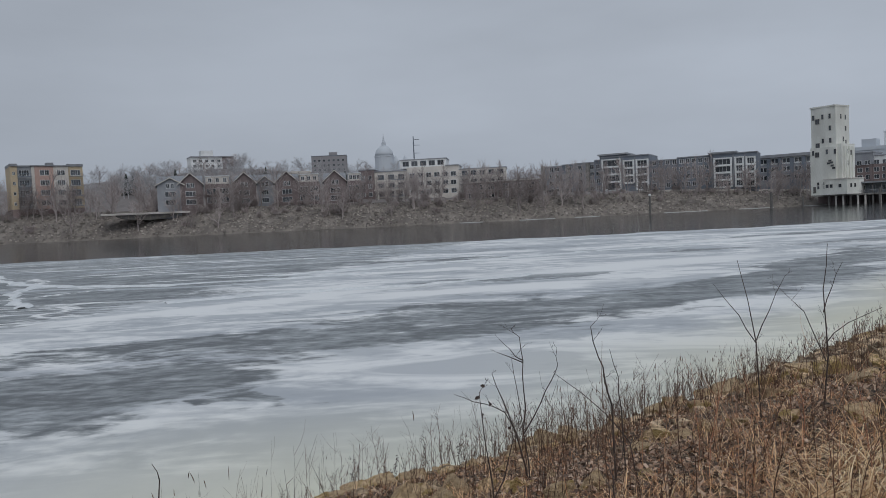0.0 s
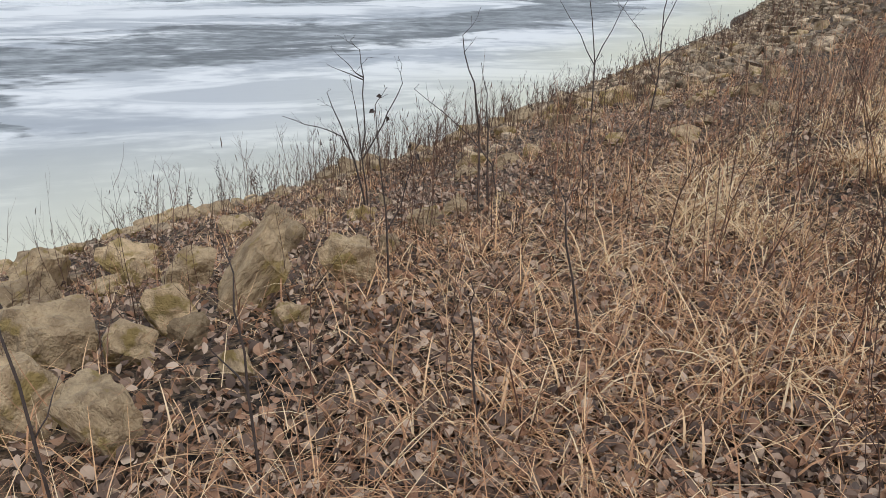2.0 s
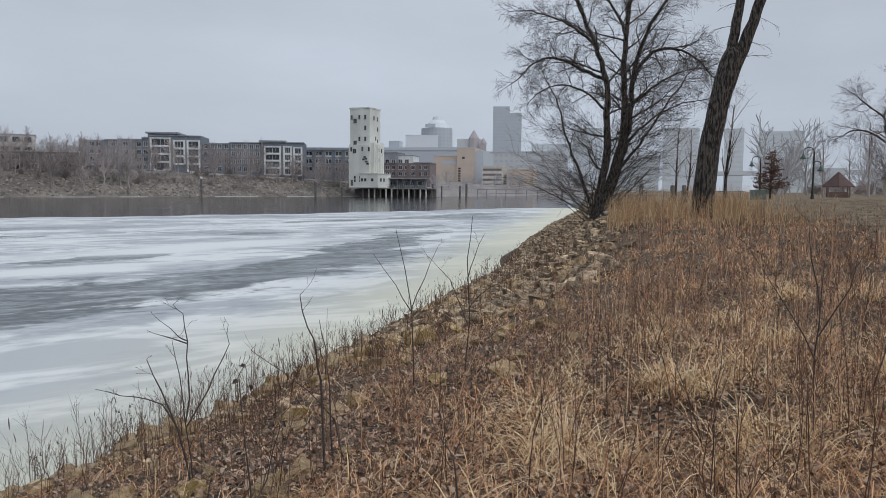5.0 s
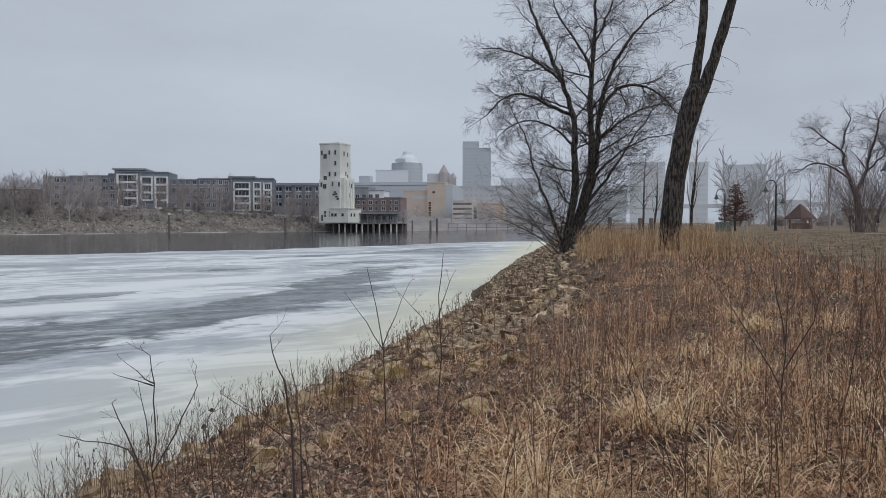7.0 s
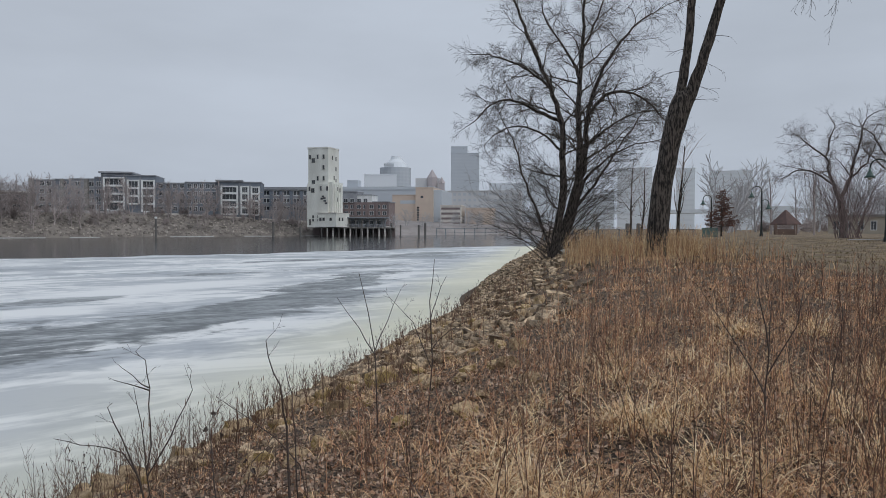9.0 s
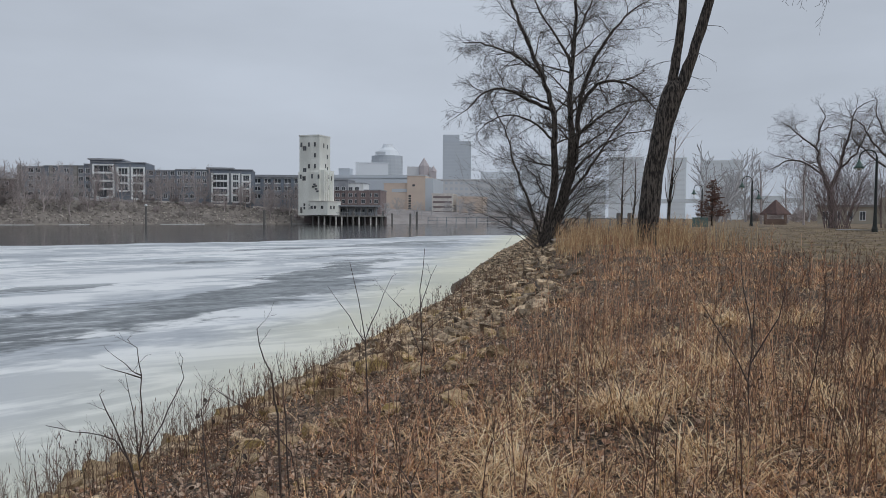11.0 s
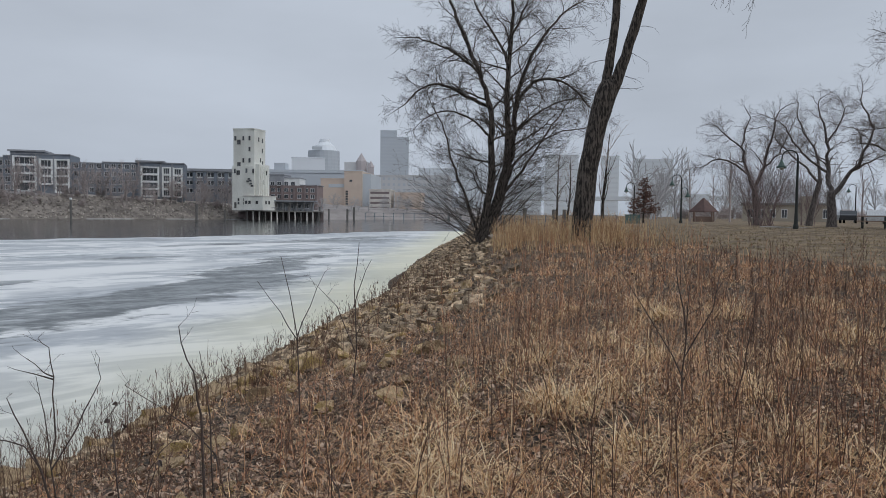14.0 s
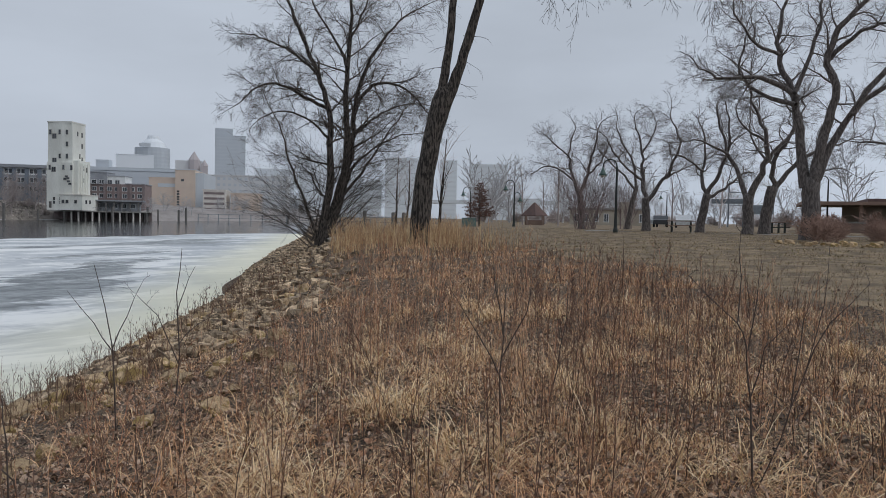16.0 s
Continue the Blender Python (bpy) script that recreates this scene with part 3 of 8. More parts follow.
def windows(parent, spots, w, h, bars=1, frame_mat=None, side=0, name="window"):
    """One window at each (x, y, z); side turns it: 0 faces -y, 1 faces +x, -1 faces -x."""
    me, glass = window_mesh(w, h, bars, frame_mat)
    for x, y, z in spots:
        ob = new(name, me)
        ob.parent = parent
        ob.matrix_local = pose(x, y, z, 0, 0, 90 * side)
        part("pane", glass, None, ob)


def rowed(x0, x1, n):
    return [x0 + (x1 - x0) * (i + 0.5) / n for i in range(n)]


def balcony(parent, x0, x1, z, out=1.4, rail=None):
    g = Geo().box(x0, x1, -out, -0.02, z - 0.12, z + 0.06)
    g.box(x0, x1, -out, -out + 0.05, z + 1.0, z + 1.08)
    for i in range(int((x1 - x0) / 0.45) + 1):
        x = min(x0 + i * 0.45, x1 - 0.05)
        g.box(x, x + 0.05, -out, -out + 0.05, z + 0.06, z + 1.0)
    part("balcony", g, rail or M_DARKGREY, parent)


def parapet_roof(parent, x0, x1, y0, y1, z, over=0.35, t=0.4, material=None):
    part("roof", Geo().box(x0 - over, x1 + over, y0 - over, y1 + over, z, z + t), material or M_DARKGREY, parent)


# ochre, terracotta and grey apartment block
b = thing("apartment_block", facing(-27.05, 300, 9.5, 8), "four-storey ochre, terracotta and grey apartment block", "apartment building")
SECT = [(-12.0, -9.8, M_YELLOW, 0.6), (-9.8, -5.4, M_MIDGREY, -0.7), (-5.4, -4.4, M_CREAM, 0.3), (-4.4, 1.5, M_PINK, 0.5), (1.5, 6.4, M_CREAM, 0.2), (6.4, 11.3, M_YELLOW, -0.5)]
for x0, x1, m, out in SECT:
    part("wall", Geo().box(x0, x1, -out, 14, 2.2, 17.2), m, b)
    part("base_wall", Geo().box(x0, x1, -out - 0.05, 14, -1, 2.2), M_REDBRICK, b)
    part("roof", Geo().box(x0 - 0.1, x1 + 0.1, -out - 0.4, 14.2, 17.2, 17.6 + 0.5 * (m is M_YELLOW)), M_SLATE, b)
part("roof_hatch", Geo().box(-0.6, 1.7, -0.8, 3, 17.2, 18.5), M_SLATE, b)
for k in range(4):
    z = 4.3 + k * 3.55
    windows(b, [(-2.1, -0.52, z), (-0.6, -0.52, z)], 1.3, 1.7)
    windows(b, [(3.3, -0.22, z), (4.6, -0.22, z)], 1.1, 1.6)
    windows(b, [(-7.6, 0.68, z), (8.8, 0.48, z)], 3.0, 1.9, 3)
    windows(b, [(-10.9, -0.62, z - 0.2)], 0.7, 1.0)
    balcony(b, -9.7, -5.5, z - 1.3, 1.3)
    balcony(b, 6.6, 11.2, z - 1.3, 1.3)
b2 = thing("low_apartment_wing", facing(-31.3, 315, 10, 8), "pale grey apartment wing behind the coloured block", "apartment building")
part("wall", Geo().box(-8, 6, 0, 12, 0, 13), M_MIDGREY, b2)
parapet_roof(b2, -8, 6, 0, 12, 13)
for k in range(3):
    windows(b2, [(x, 0, 4.4 + k * 3.2) for x in rowed(-7, 5, 4)], 1.4, 1.4)

# concrete road bridge over the inlet in the far bank
br = thing("road_bridge", facing(-21.0, 269.5, 0.35, 6), "low concrete road bridge on piers over a dark inlet", "bridge")
part("deck", Geo().box(-14, 14, -0.6, 9, 7.4, 7.75).box(-14, 14, -0.7, -0.5, 7.75, 8.0), M_CREAM, br)
for x in rowed(-9, 9, 8):
    part("pier", Geo().box(x - 0.14, x + 0.14, -0.1, 0.28, 7.4 - 1.85 * math.sqrt(1 - (x / 9.3) ** 2), 7.4), M_FARBANK, br)
# no hollow is cut: a dark solid lens stands for the shade below the deck
lens = [(9.3 * math.cos(a), 7.4 - 1.9 * math.sin(a)) for a in [math.pi * k / 12 for k in range(13)]]
g = Geo()
g.v += [(x, 0.3, z) for x, z in lens] + [(x, 5.0, z) for x, z in lens]
g.f += [tuple(range(12, -1, -1)), tuple(range(13, 26))] + [(k, k + 1, k + 14, k + 13) for k in range(12)] + [(12, 0, 13, 25)]
g.m += [0] * len(g.f)
part("opening", g, M_PILE, br, "dark solid lens standing for the shaded hollow under the deck")


# gabled brick townhouses
def townhouse(az, d, z, w, style, turn=0):
    t = thing("townhouse", facing(az, d, z, turn), {"gable": "three-storey brown brick townhouse with a steep front gable", "bay": "brick townhouse bay with a white dormer storey and red balconies", "blue": "blue-grey townhouse with a shallow gable"}[style], "house", "townhouses along the far bank")
    wall = {"gable": M_BRICK, "bay": M_BRICK, "blue": M_MIDGREY}[style]
    h = 7.6
    part("wall", Geo().box(-w / 2, w / 2, 0, 11, -4, h), wall, t)
    ridge = Geo()
    ridge.v += [(-w / 2 - 0.1, 0.9, h - 0.1), (-w / 2 - 0.1, 6, h + 3.3), (-w / 2 - 0.1, 11.4, h - 0.1), (w / 2 + 0.1, 0.9, h - 0.1), (w / 2 + 0.1, 6, h + 3.3), (w / 2 + 0.1, 11.4, h - 0.1)]
    ridge.f += [(0, 2, 1), (3, 4, 5), (0, 1, 4, 3), (1, 2, 5, 4), (0, 3, 5, 2)]
    ridge.m += [0] * 5
    part("main_roof", ridge, M_SLATE, t)
    if style == "bay":
        part("dormer_wall", Geo().box(-w / 2 + 0.3, w / 2 - 0.3, 0.4, 6, h, h + 2.6), M_CREAM, t, "white clad top storey")
        part("roof", Geo().box(-w / 2 + 0.1, w / 2 - 0.1, 0.1, 6.4, h + 2.6, h + 2.9), M_WHITE, t)
        windows(t, [(x, 0.4, h + 1.3) for x in rowed(-w / 2 + 0.5, w / 2 - 0.5, 3)], 1.0, 1.3)
        for k in range(2):
            windows(t, [(x, 0, 1.9 + k * 3.1) for x in rowed(-w / 2, w / 2, 2)], w * 0.34, 1.8, 2)
            balcony(t, -w / 2 + 0.2, -w / 2 + 2.4, 0.8 + k * 3.1, 1.2, M_REDBRICK)
    else:
        top = h + (3.6 if style == "gable" else 2.0)
        g = Geo()
        k = len(g.v)
        g.v += [(-w / 2, 0, h), (w / 2, 0, h), (0, 0, top), (-w / 2, 11, h), (w / 2, 11, h), (0, 11, top)]
        g.f += [(0, 1, 2), (3, 5, 4), (0, 3, 4, 1), (1, 4, 5, 2), (2, 5, 3, 0)]
        g.m += [0] * 5
        part("gable_wall", g, wall, t)
        r = Geo()
        for s in (-1, 1):
            n = len(r.v)
            for y in (-0.6, 11.3):
                r.v += [(s * (w / 2 + 0.5), y, h - 0.45), (0, y, top + 0.12), (0, y, top + 0.42), (s * (w / 2 + 0.5), y, h - 0.1)]
            r.f += [(n, n + 1, n + 2, n + 3), (n + 4, n + 7, n + 6, n + 5), (n, n + 3, n + 7, n + 4), (n + 3, n + 2, n + 6, n + 7), (n, n + 4, n + 5, n + 1)]
            r.m += [0] * 5
        part("roof", r, M_SLATE, t)
        f = Geo()
        for s in (-1, 1):
            n = len(f.v)
            f.v += [(s * (w / 2 + 0.5), -0.75, h - 0.4), (0, -0.75, top + 0.15), (0, -0.75, top + 0.5), (s * (w / 2 + 0.5), -0.75, h - 0.02)]
            f.v += [(x, -0.58, zz) for x, _, zz in f.v[n:n + 4]]
            f.f += [(n, n + 1, n + 2, n + 3), (n, n + 4, n + 5, n + 1), (n + 3, n + 2, n + 6, n + 7)]
            f.m += [0] * 3
        part("barge_board", f, M_CREAM, t)
        windows(t, [(x, 0, 7.2) for x in (-0.7, 0.7)], 0.95, 1.5)
        for k in range(2):
            windows(t, [(0, 0, 1.5 + k * 2.8)], w * 0.4, 1.6, 2)
    return t


for az, w, style in ((-19.3, 8.5, "blue"), (-17.9, 8.0, "gable"), (-16.0, 8.5, "bay"), (-14.1, 8.0, "gable"), (-12.6, 5.5, "blue"), (-11.0, 8.0, "gable"), (-9.35, 7.5, "bay"), (-7.4, 8.0, "gable"), (-5.9, 5.0, "bay")):
    townhouse(az, 272, 9.2 + 0.06 * (-az - 6), w, style)

# hilltop blocks and the cathedral far behind
w1 = thing("hilltop_apartment_tower", facing(-16.3, 470, 30.5, 10), "pale six-storey apartment building on the hill", "apartment building")
part("wall", Geo().box(-12.5, 6, 0, 14, -6, 13.5).box(-6, 1, 2, 10, 13.5, 17.5), M_WHITE, w1)
part("brick_wing", Geo().box(6, 12.5, -1, 14, -6, 13), M_BRICK, w1)
part("roof", Geo().box(-12.8, 12.8, -1.2, 14.2, 13.5, 13.9), M_MIDGREY, w1)
for k in range(4):
    windows(w1, [(x, 0, 1.8 + k * 3.1) for x in rowed(-12, 5.5, 5)], 1.6, 1.5)
    windows(w1, [(9.2, -1, 1.8 + k * 3.1)], 1.5, 1.5)
w2 = thing("hilltop_brick_block", facing(-7.8, 480, 27, -4), "plain brown brick block on the hill", "apartment building")
# this brick and the cathedral's granite are greyed to stand for haze
part("wall", Geo().box(-11, 11, 0, 14, -8, 16.5).box(0, 5, 3, 9, 16.5, 19), mat("hazed_brown_brick", (0.33, 0.32, 0.33), 0.9, (0.30, 0.29, 0.30), 0.2, 2, 0), w2)
parapet_roof(w2, -11, 11, 0, 14, 16.5, 0.2, 0.3)
for k in range(5):
    windows(w2, [(x, 0, 1.6 + k * 3.0) for x in rowed(-10.5, 10.5, 7)], 1.3, 1.2, 0, M_MIDGREY)
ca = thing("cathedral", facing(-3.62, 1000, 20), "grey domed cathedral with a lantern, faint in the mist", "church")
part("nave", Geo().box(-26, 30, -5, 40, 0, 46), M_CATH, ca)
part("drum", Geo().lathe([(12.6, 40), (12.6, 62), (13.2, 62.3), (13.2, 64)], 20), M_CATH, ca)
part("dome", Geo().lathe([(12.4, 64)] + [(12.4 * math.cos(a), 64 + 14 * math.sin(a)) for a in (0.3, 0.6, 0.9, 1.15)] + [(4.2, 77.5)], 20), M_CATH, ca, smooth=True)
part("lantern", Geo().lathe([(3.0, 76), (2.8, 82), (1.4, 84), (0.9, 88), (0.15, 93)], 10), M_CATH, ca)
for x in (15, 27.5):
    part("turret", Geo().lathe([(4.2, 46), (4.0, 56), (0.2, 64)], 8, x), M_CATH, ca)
# steel pylon
py = thing("power_pylon", facing(-1.28, 330, 8), "tall slender steel power pole with cross arms", "pylon")
part("mast", Geo().lathe([(0.45, 0), (0.2, 30)], 8), M_DARKGREY, py)
for z in (22.5, 26.0, 28.5):
    part("cross_arm", Geo().box(-0.2, 2.6, -0.1, 0.1, z, z + 0.2), M_DARKGREY, py)

# stepped cream apartment building
ap = thing("stepped_apartment_building", facing(0.3, 285, 8.0, -6), "stepped cream and brown modern apartment building", "apartment building")
part("wall", Geo().box(-24, -11, 2, 18, -3, 12.5), M_CREAM, ap)
part("wall", Geo().box(-11, 9, 0, 16, -3, 13.5), M_CREAM, ap)
part("wall", Geo().box(-14, 4, 4, 16, 13.5, 16.6), M_WHITE, ap)
part("wall", Geo().box(9, 27, 1, 16, -3, 11.8), M_CREAM, ap)
part("corner_block", Geo().box(-30, -24, 1, 14, -3, 13.4), M_BRICK, ap, "dark brown brick corner block")
for x0, x1, y0, y1, z in ((-24, -11, 2, 18, 12.5), (-14, 4, 4, 16, 16.6), (9, 27, 1, 16, 11.8), (-30, -24, 1, 14, 13.4), (4, 9, 0, 16, 13.5)):
    parapet_roof(ap, x0, x1, y0, y1, z, 0.25, 0.35, M_MIDGREY)
for k in range(3):
    z = 4.0 + k * 3.2
    windows(ap, [(x, 0, z) for x in rowed(-10.5, 8.5, 6)], 1.9, 1.6, 1)
    windows(ap, [(x, 1, z) for x in rowed(9.5, 26.5, 5)], 2.0, 1.6, 1, M_MIDGREY)
    windows(ap, [(x, 2, z) for x in rowed(-23.5, -11.5, 3)], 2.2, 1.7, 2, M_MIDGREY)
    balcony(ap, 9.4, 13, z - 1.2, 1.2)
    balcony(ap, -17, -12, z - 1.2, 0.8)
windows(ap, [(x, 4, 15.2) for x in rowed(-13.5, 3.5, 5)], 2.2, 1.7, 1, M_MIDGREY)
windows(ap, [(x, 1, z) for x in (-28.4, -25.6) for z in (4, 7.2, 10.4)], 1.3, 1.5)
for x in rowed(-24, -11, 4):
    part("column", Geo().box(x - 0.3, x + 0.3, -0.5, 0.1, -3, 5.2), M_CREAM, ap)
part("terrace", Geo().box(-24, -10.5, -0.7, 2.2, 5.2, 5.7), M_CREAM, ap)

# low dark terrace
lo = thing("low_terrace", facing(5.3, 266, 7.6, -4), "two-storey dark brick and concrete terrace", "house")
part("wall", Geo().box(-14, 14, 0, 10, -3, 6.2), M_BRICK, lo)
for x in (-13.8, -8.5, -1.2, 4.4, 13.8):
    part("pier", Geo().box(x - 0.35, x + 0.35, -0.5, 0.1, -3, 6.3), M_CONC, lo)
for x0, x1 in ((-14.3, -7), (-5, 5), (5, 14.3)):
    part("roof", Geo().box(x0, x1, -0.6, 10.3, 6.2 + 0.01 * x0, 6.6), M_CREAM, lo)
for k in range(2):
    windows(lo, [(x, 0, 1.6 + 2.9 * k) for x in (-11, -6.5, -3.5, 1.6, 7.2, 10.8)], 1.9, 1.7, 1)

# charcoal apartment row with two white-framed bays
row = thing("charcoal_apartment_row", facing(17.2, 306, 8.2, -10), "four-storey charcoal apartment row with white-framed bays", "apartment building")
for x0, x1, y0, z1, m in ((-50, -41, 3, 12.6, M_MIDGREY), (-41, -36, 1.8, 12.9, M_DARKGREY), (-36, -27, 3, 13.2, M_MIDGREY), (-27, -24.3, 1.5, 13.8, M_DARKGREY), (-24.3, -4.6, 0, 14.6, M_DARKGREY), (-4.6, 6, 2.4, 12.0, M_DARKGREY), (6, 18.4, 1.2, 12.4, M_DARKGREY), (18.4, 35.0, 0, 12.6, M_DARKGREY)):
    part("wall", Geo().box(x0, x1, y0, 18, -4, z1), m, row)
    part("roof", Geo().box(x0 - 0.05, x1 + 0.05, y0 - 0.4, 18, z1, z1 + 0.35), M_MIDGREY, row)
part("upper_roof", Geo().box(-25, -12.8, -1.0, 14, 15.5, 16.1), M_MIDGREY, row)
part("upper_wall", Geo().box(-24.3, -13.2, -0.1, 13, 14.95, 15.5), M_DARKGREY, row)
part("upper_roof", Geo().box(17.6, 28.0, -1.0, 14, 12.95, 13.5), M_MIDGREY, row)
for x in (-49.5, -38.5, -30):
    part("pier", Geo().box(x - 0.6, x + 0.6, 1.0, 3.2, -4, 13.2), M_CONC, row, "pale concrete pier")
# white-framed bays: from, to, height of the topmost glazing, of one storey, how many storeys
for x0, x1, top, step, n in ((-23.5, -15.75, 13.5, 3.05, 4), (-14.9, -10.4, 12.6, 3.0, 3), (-9.75, -4.8, 12.6, 3.0, 4), (19.5, 26.1, 10.8, 2.75, 4), (27.0, 30.3, 10.8, 2.75, 4), (30.9, 34.4, 10.6, 2.75, 4)):
    for x in (x0, x1 - 0.55):
        part("white_frame", Geo().box(x, x + 0.55, -0.8, 0.02, top - step * n + 0.2, top + 0.5), M_WHITE, row)
    for k in range(n + 1):
        part("white_frame", Geo().box(x0 + 0.55, x1 - 0.55, -0.78, 0.02, top - k * step + (0.0 if k else 0.05), top - k * step + 0.45 + 0.1 * (k > 0)), M_WHITE, row)
    for k in range(n):
        windows(row, [((x0 + x1) / 2, -0.35, top - k * step - (step - 0.55) / 2)], x1 - x0 - 1.35, step - 0.8, 3 if x1 - x0 > 5 else 2)
for x in (-24.0, -15.3, -10.1, 18.9, 26.55, 30.6):
    part("pier", Geo().box(x - 0.25, x + 0.25, -0.4, 0.05, -3, 14.2 if x < 0 else 12.4), M_SLATE, row)
for k in range(4):
    z = 2.6 + k * 2.95
    windows(row, [(x, 2.4, z - 0.4) for x in rowed(-4.4, 6, 4)], 1.4, 1.6, 1)
    windows(row, [(x, 1.2, z - 0.4) for x in rowed(6.4, 18, 5)], 1.4, 1.6, 1)
    windows(row, [(x, 3, z) for x in (-46, -43.5, -33.5, -28.5)], 1.6, 1.6, 1)
    windows(row, [(-25.6, 1.5, z)], 1.5, 1.7, 1)
    windows(row, [(-38.2, 1.8, z)], 2.4, 1.7, 1)

# white-topped row behind the tower
wr = thing("white_topped_row", facing(25.6, 325, 8.0, -12), "long apartment row with a white top storey and dark piers", "apartment building")
part("wall", Geo().box(-13, 17, 0, 14, -4, 8.6), M_MIDGREY, wr)
part("wall", Geo().box(-13, 17, 0.4, 14, 8.6, 11.4), M_WHITE, wr)
part("roof", Geo().box(-13.3, 17.3, -0.9, 14.4, 11.4, 12.5), M_MIDGREY, wr)
for x in rowed(-13, 17, 7):
    part("pier", Geo().box(x - 0.7, x + 0.7, -0.5, 0.1, -4, 11.0), M_DARKGREY, wr)
for k in range(3):
    windows(wr, [(x + s, 0.0 if k < 2 else 0.4, 3.4 + 3.3 * k) for x in rowed(-13, 17, 7)[:-1] for s in (1.5, 2.9)], 1.1, 1.6, 0)
rb = thing("red_brick_row", facing(31.5, 345, 5.5, -14), "dark red brick apartment row with white top bays", "apartment building")
part("wall", Geo().box(-11, 11, 0, 14, -3, 9.5), M_REDBRICK, rb)
part("wall", Geo().box(-11, -4, -0.6, 12, 9.5, 14.2), M_MIDGREY, rb)
part("top_storey", Geo().box(-4, 3, 0.3, 12, 9.5, 12.8), M_WHITE, rb, "white clad top storey")
part("roof", Geo().box(-11.3, -3.8, -0.9, 12.3, 14.2, 14.6).box(-3.8, 3.3, 0, 12.3, 12.8, 13.1).box(3.3, 11.3, -0.3, 14, 9.5, 9.9), M_MIDGREY, rb)
for k in range(4):
    windows(rb, [(x, (-0.6 if x < -4 else 0.3) if k == 3 else 0, 1.6 + 2.9 * k) for x in rowed(-10.6, 10.6, 7) if k < 3 or x < 3], 1.7, 1.6, 1)
for x in (-10.8, -5, 0.5, 5.5, 10.6):
    part("pier", Geo().box(x - 0.4, x + 0.6, -0.75, 0.05, -3, 9.6), M_BRICK, rb)

# ---- the white grain-elevator tower on its pier ----
tw = thing("elevator_tower", facing(28.35, 292, 4.2, -29), "tall weathered white concrete elevator tower with small windows", "tower", data=None)
H, W = 29.2, 8.6
part("shaft", Geo().prism([(-W / 2, -W / 2), (0.9, -W / 2 - 0.35), (W / 2, -W / 2), (W / 2, W / 2), (-W / 2, W / 2)], -0.7, H), M_TOWER, tw)
part("parapet", Geo().box(-W / 2 - 0.12, W / 2 + 0.12, -W / 2 - 0.42, W / 2 + 0.12, H, H + 0.5), M_TOWER, tw)
part("lower_block", Geo().box(-W / 2 - 0.1, W / 2 + 0.25, -W / 2 - 0.7, W / 2 + 0.2, -0.7, 15.6), M_TOWER, tw)
part("side_block", Geo().box(W / 2 + 0.25, W / 2 + 1.6, -W / 2 + 0.4, W / 2 + 0.2, 0, 16.4), M_TOWER, tw)
part("annex", Geo().box(1.2, W / 2 + 4.6, -W / 2 - 2.2, W / 2, -0.7, 4.4), M_TOWER, tw, "low white annex")
part("annex_roof", Geo().box(1.0, W / 2 + 4.8, -W / 2 - 2.4, W / 2, 4.4, 4.7), M_CREAM, tw)
for y in (-2.6, -1.2, 0.6, 2.4):
    part("pilaster", Geo().box(W / 2 + 1.6, W / 2 + 1.95, y, y + 0.5, 4, 15.6), M_TOWER, tw)
fx = lambda px: -W / 2 + (px - 563) / 34 * W
fz = lambda py: (393 - py) / 137 * H
up = [(567, 271), (580, 271), (590, 271), (590, 290), (580, 309.5), (590, 309.5)]
windows(tw, [(fx(px), -W / 2 - 0.3, fz(py)) for px, py in up], 0.62, 1.5, 0, M_CONC)
windows(tw, [(fx(px), -W / 2 - 0.22, fz(py)) for px, py in ((572.5, 277.5), (572.5, 316.5))], 1.25, 1.5, 1, M_CONC)
windows(tw, [(fx(px), -W / 2 - 0.72, fz(py)) for px, py in ((567, 328), (586, 327.5), (597, 328))], 0.62, 1.5, 0, M_CONC)
windows(tw, [(fx(572.5), -W / 2 - 0.72, fz(331))], 1.25, 1.5, 1, M_CONC)
windows(tw, [(fx(px), -W / 2 - 0.72, fz(py)) for px, py in ((590, 342), (588, 346), (593, 350), (595, 354), (592, 345))], 0.9, 0.5, 0, M_CONC, 0, "broken_opening")
windows(tw, [(fx(px), -W / 2 - 0.72, fz(py)) for px, py in ((573, 378), (573, 384), (582, 378), (582, 384), (587, 378), (587, 384))], 0.6, 0.9, 0, M_CONC)
windows(tw, [(W / 2 + 0.02, y, fz(py)) for y, py in ((-1.0, 272), (1.9, 273), (1.9, 291), (0.4, 308), (1.9, 313))], 0.6, 1.5, 0, M_CONC, 1)
windows(tw, [(W / 2 + 1.62, y, fz(py)) for y, py in ((-0.2, 328), (-0.2, 347), (2.0, 330))], 0.6, 1.5, 0, M_CONC, 1)
windows(tw, [(W / 2 + 4.62, y, 2.2) for y in (-4, -1.5)], 0.9, 1.1, 0, M_CONC, 1)
windows(tw, [(x, -W / 2 - 2.22, 2.2) for x in (2.2, 3.6, 6.6)], 0.8, 1.0, 0, M_CONC)
part("door", Geo().box(fx(566), fx(569.5), -W / 2 - 0.78, -W / 2 - 0.6, 0, 2.2), M_PILE, tw)

pier = thing("river_pier", facing(30.4, 288, 0, -6), "timber and concrete river pier on dark piles", "pier")
part("deck", Geo().box(-16, 16.5, -3, 14, 3.0, 3.5), M_CONC, pier)
for i, x in enumerate(rowed(-12, 16.5, 13)):
    part("pier_post", Geo().lathe([(0.32, -2.5), (0.3, 3.0)], 8, x, -2.5), M_CREAM if i % 3 else M_PILE, pier)
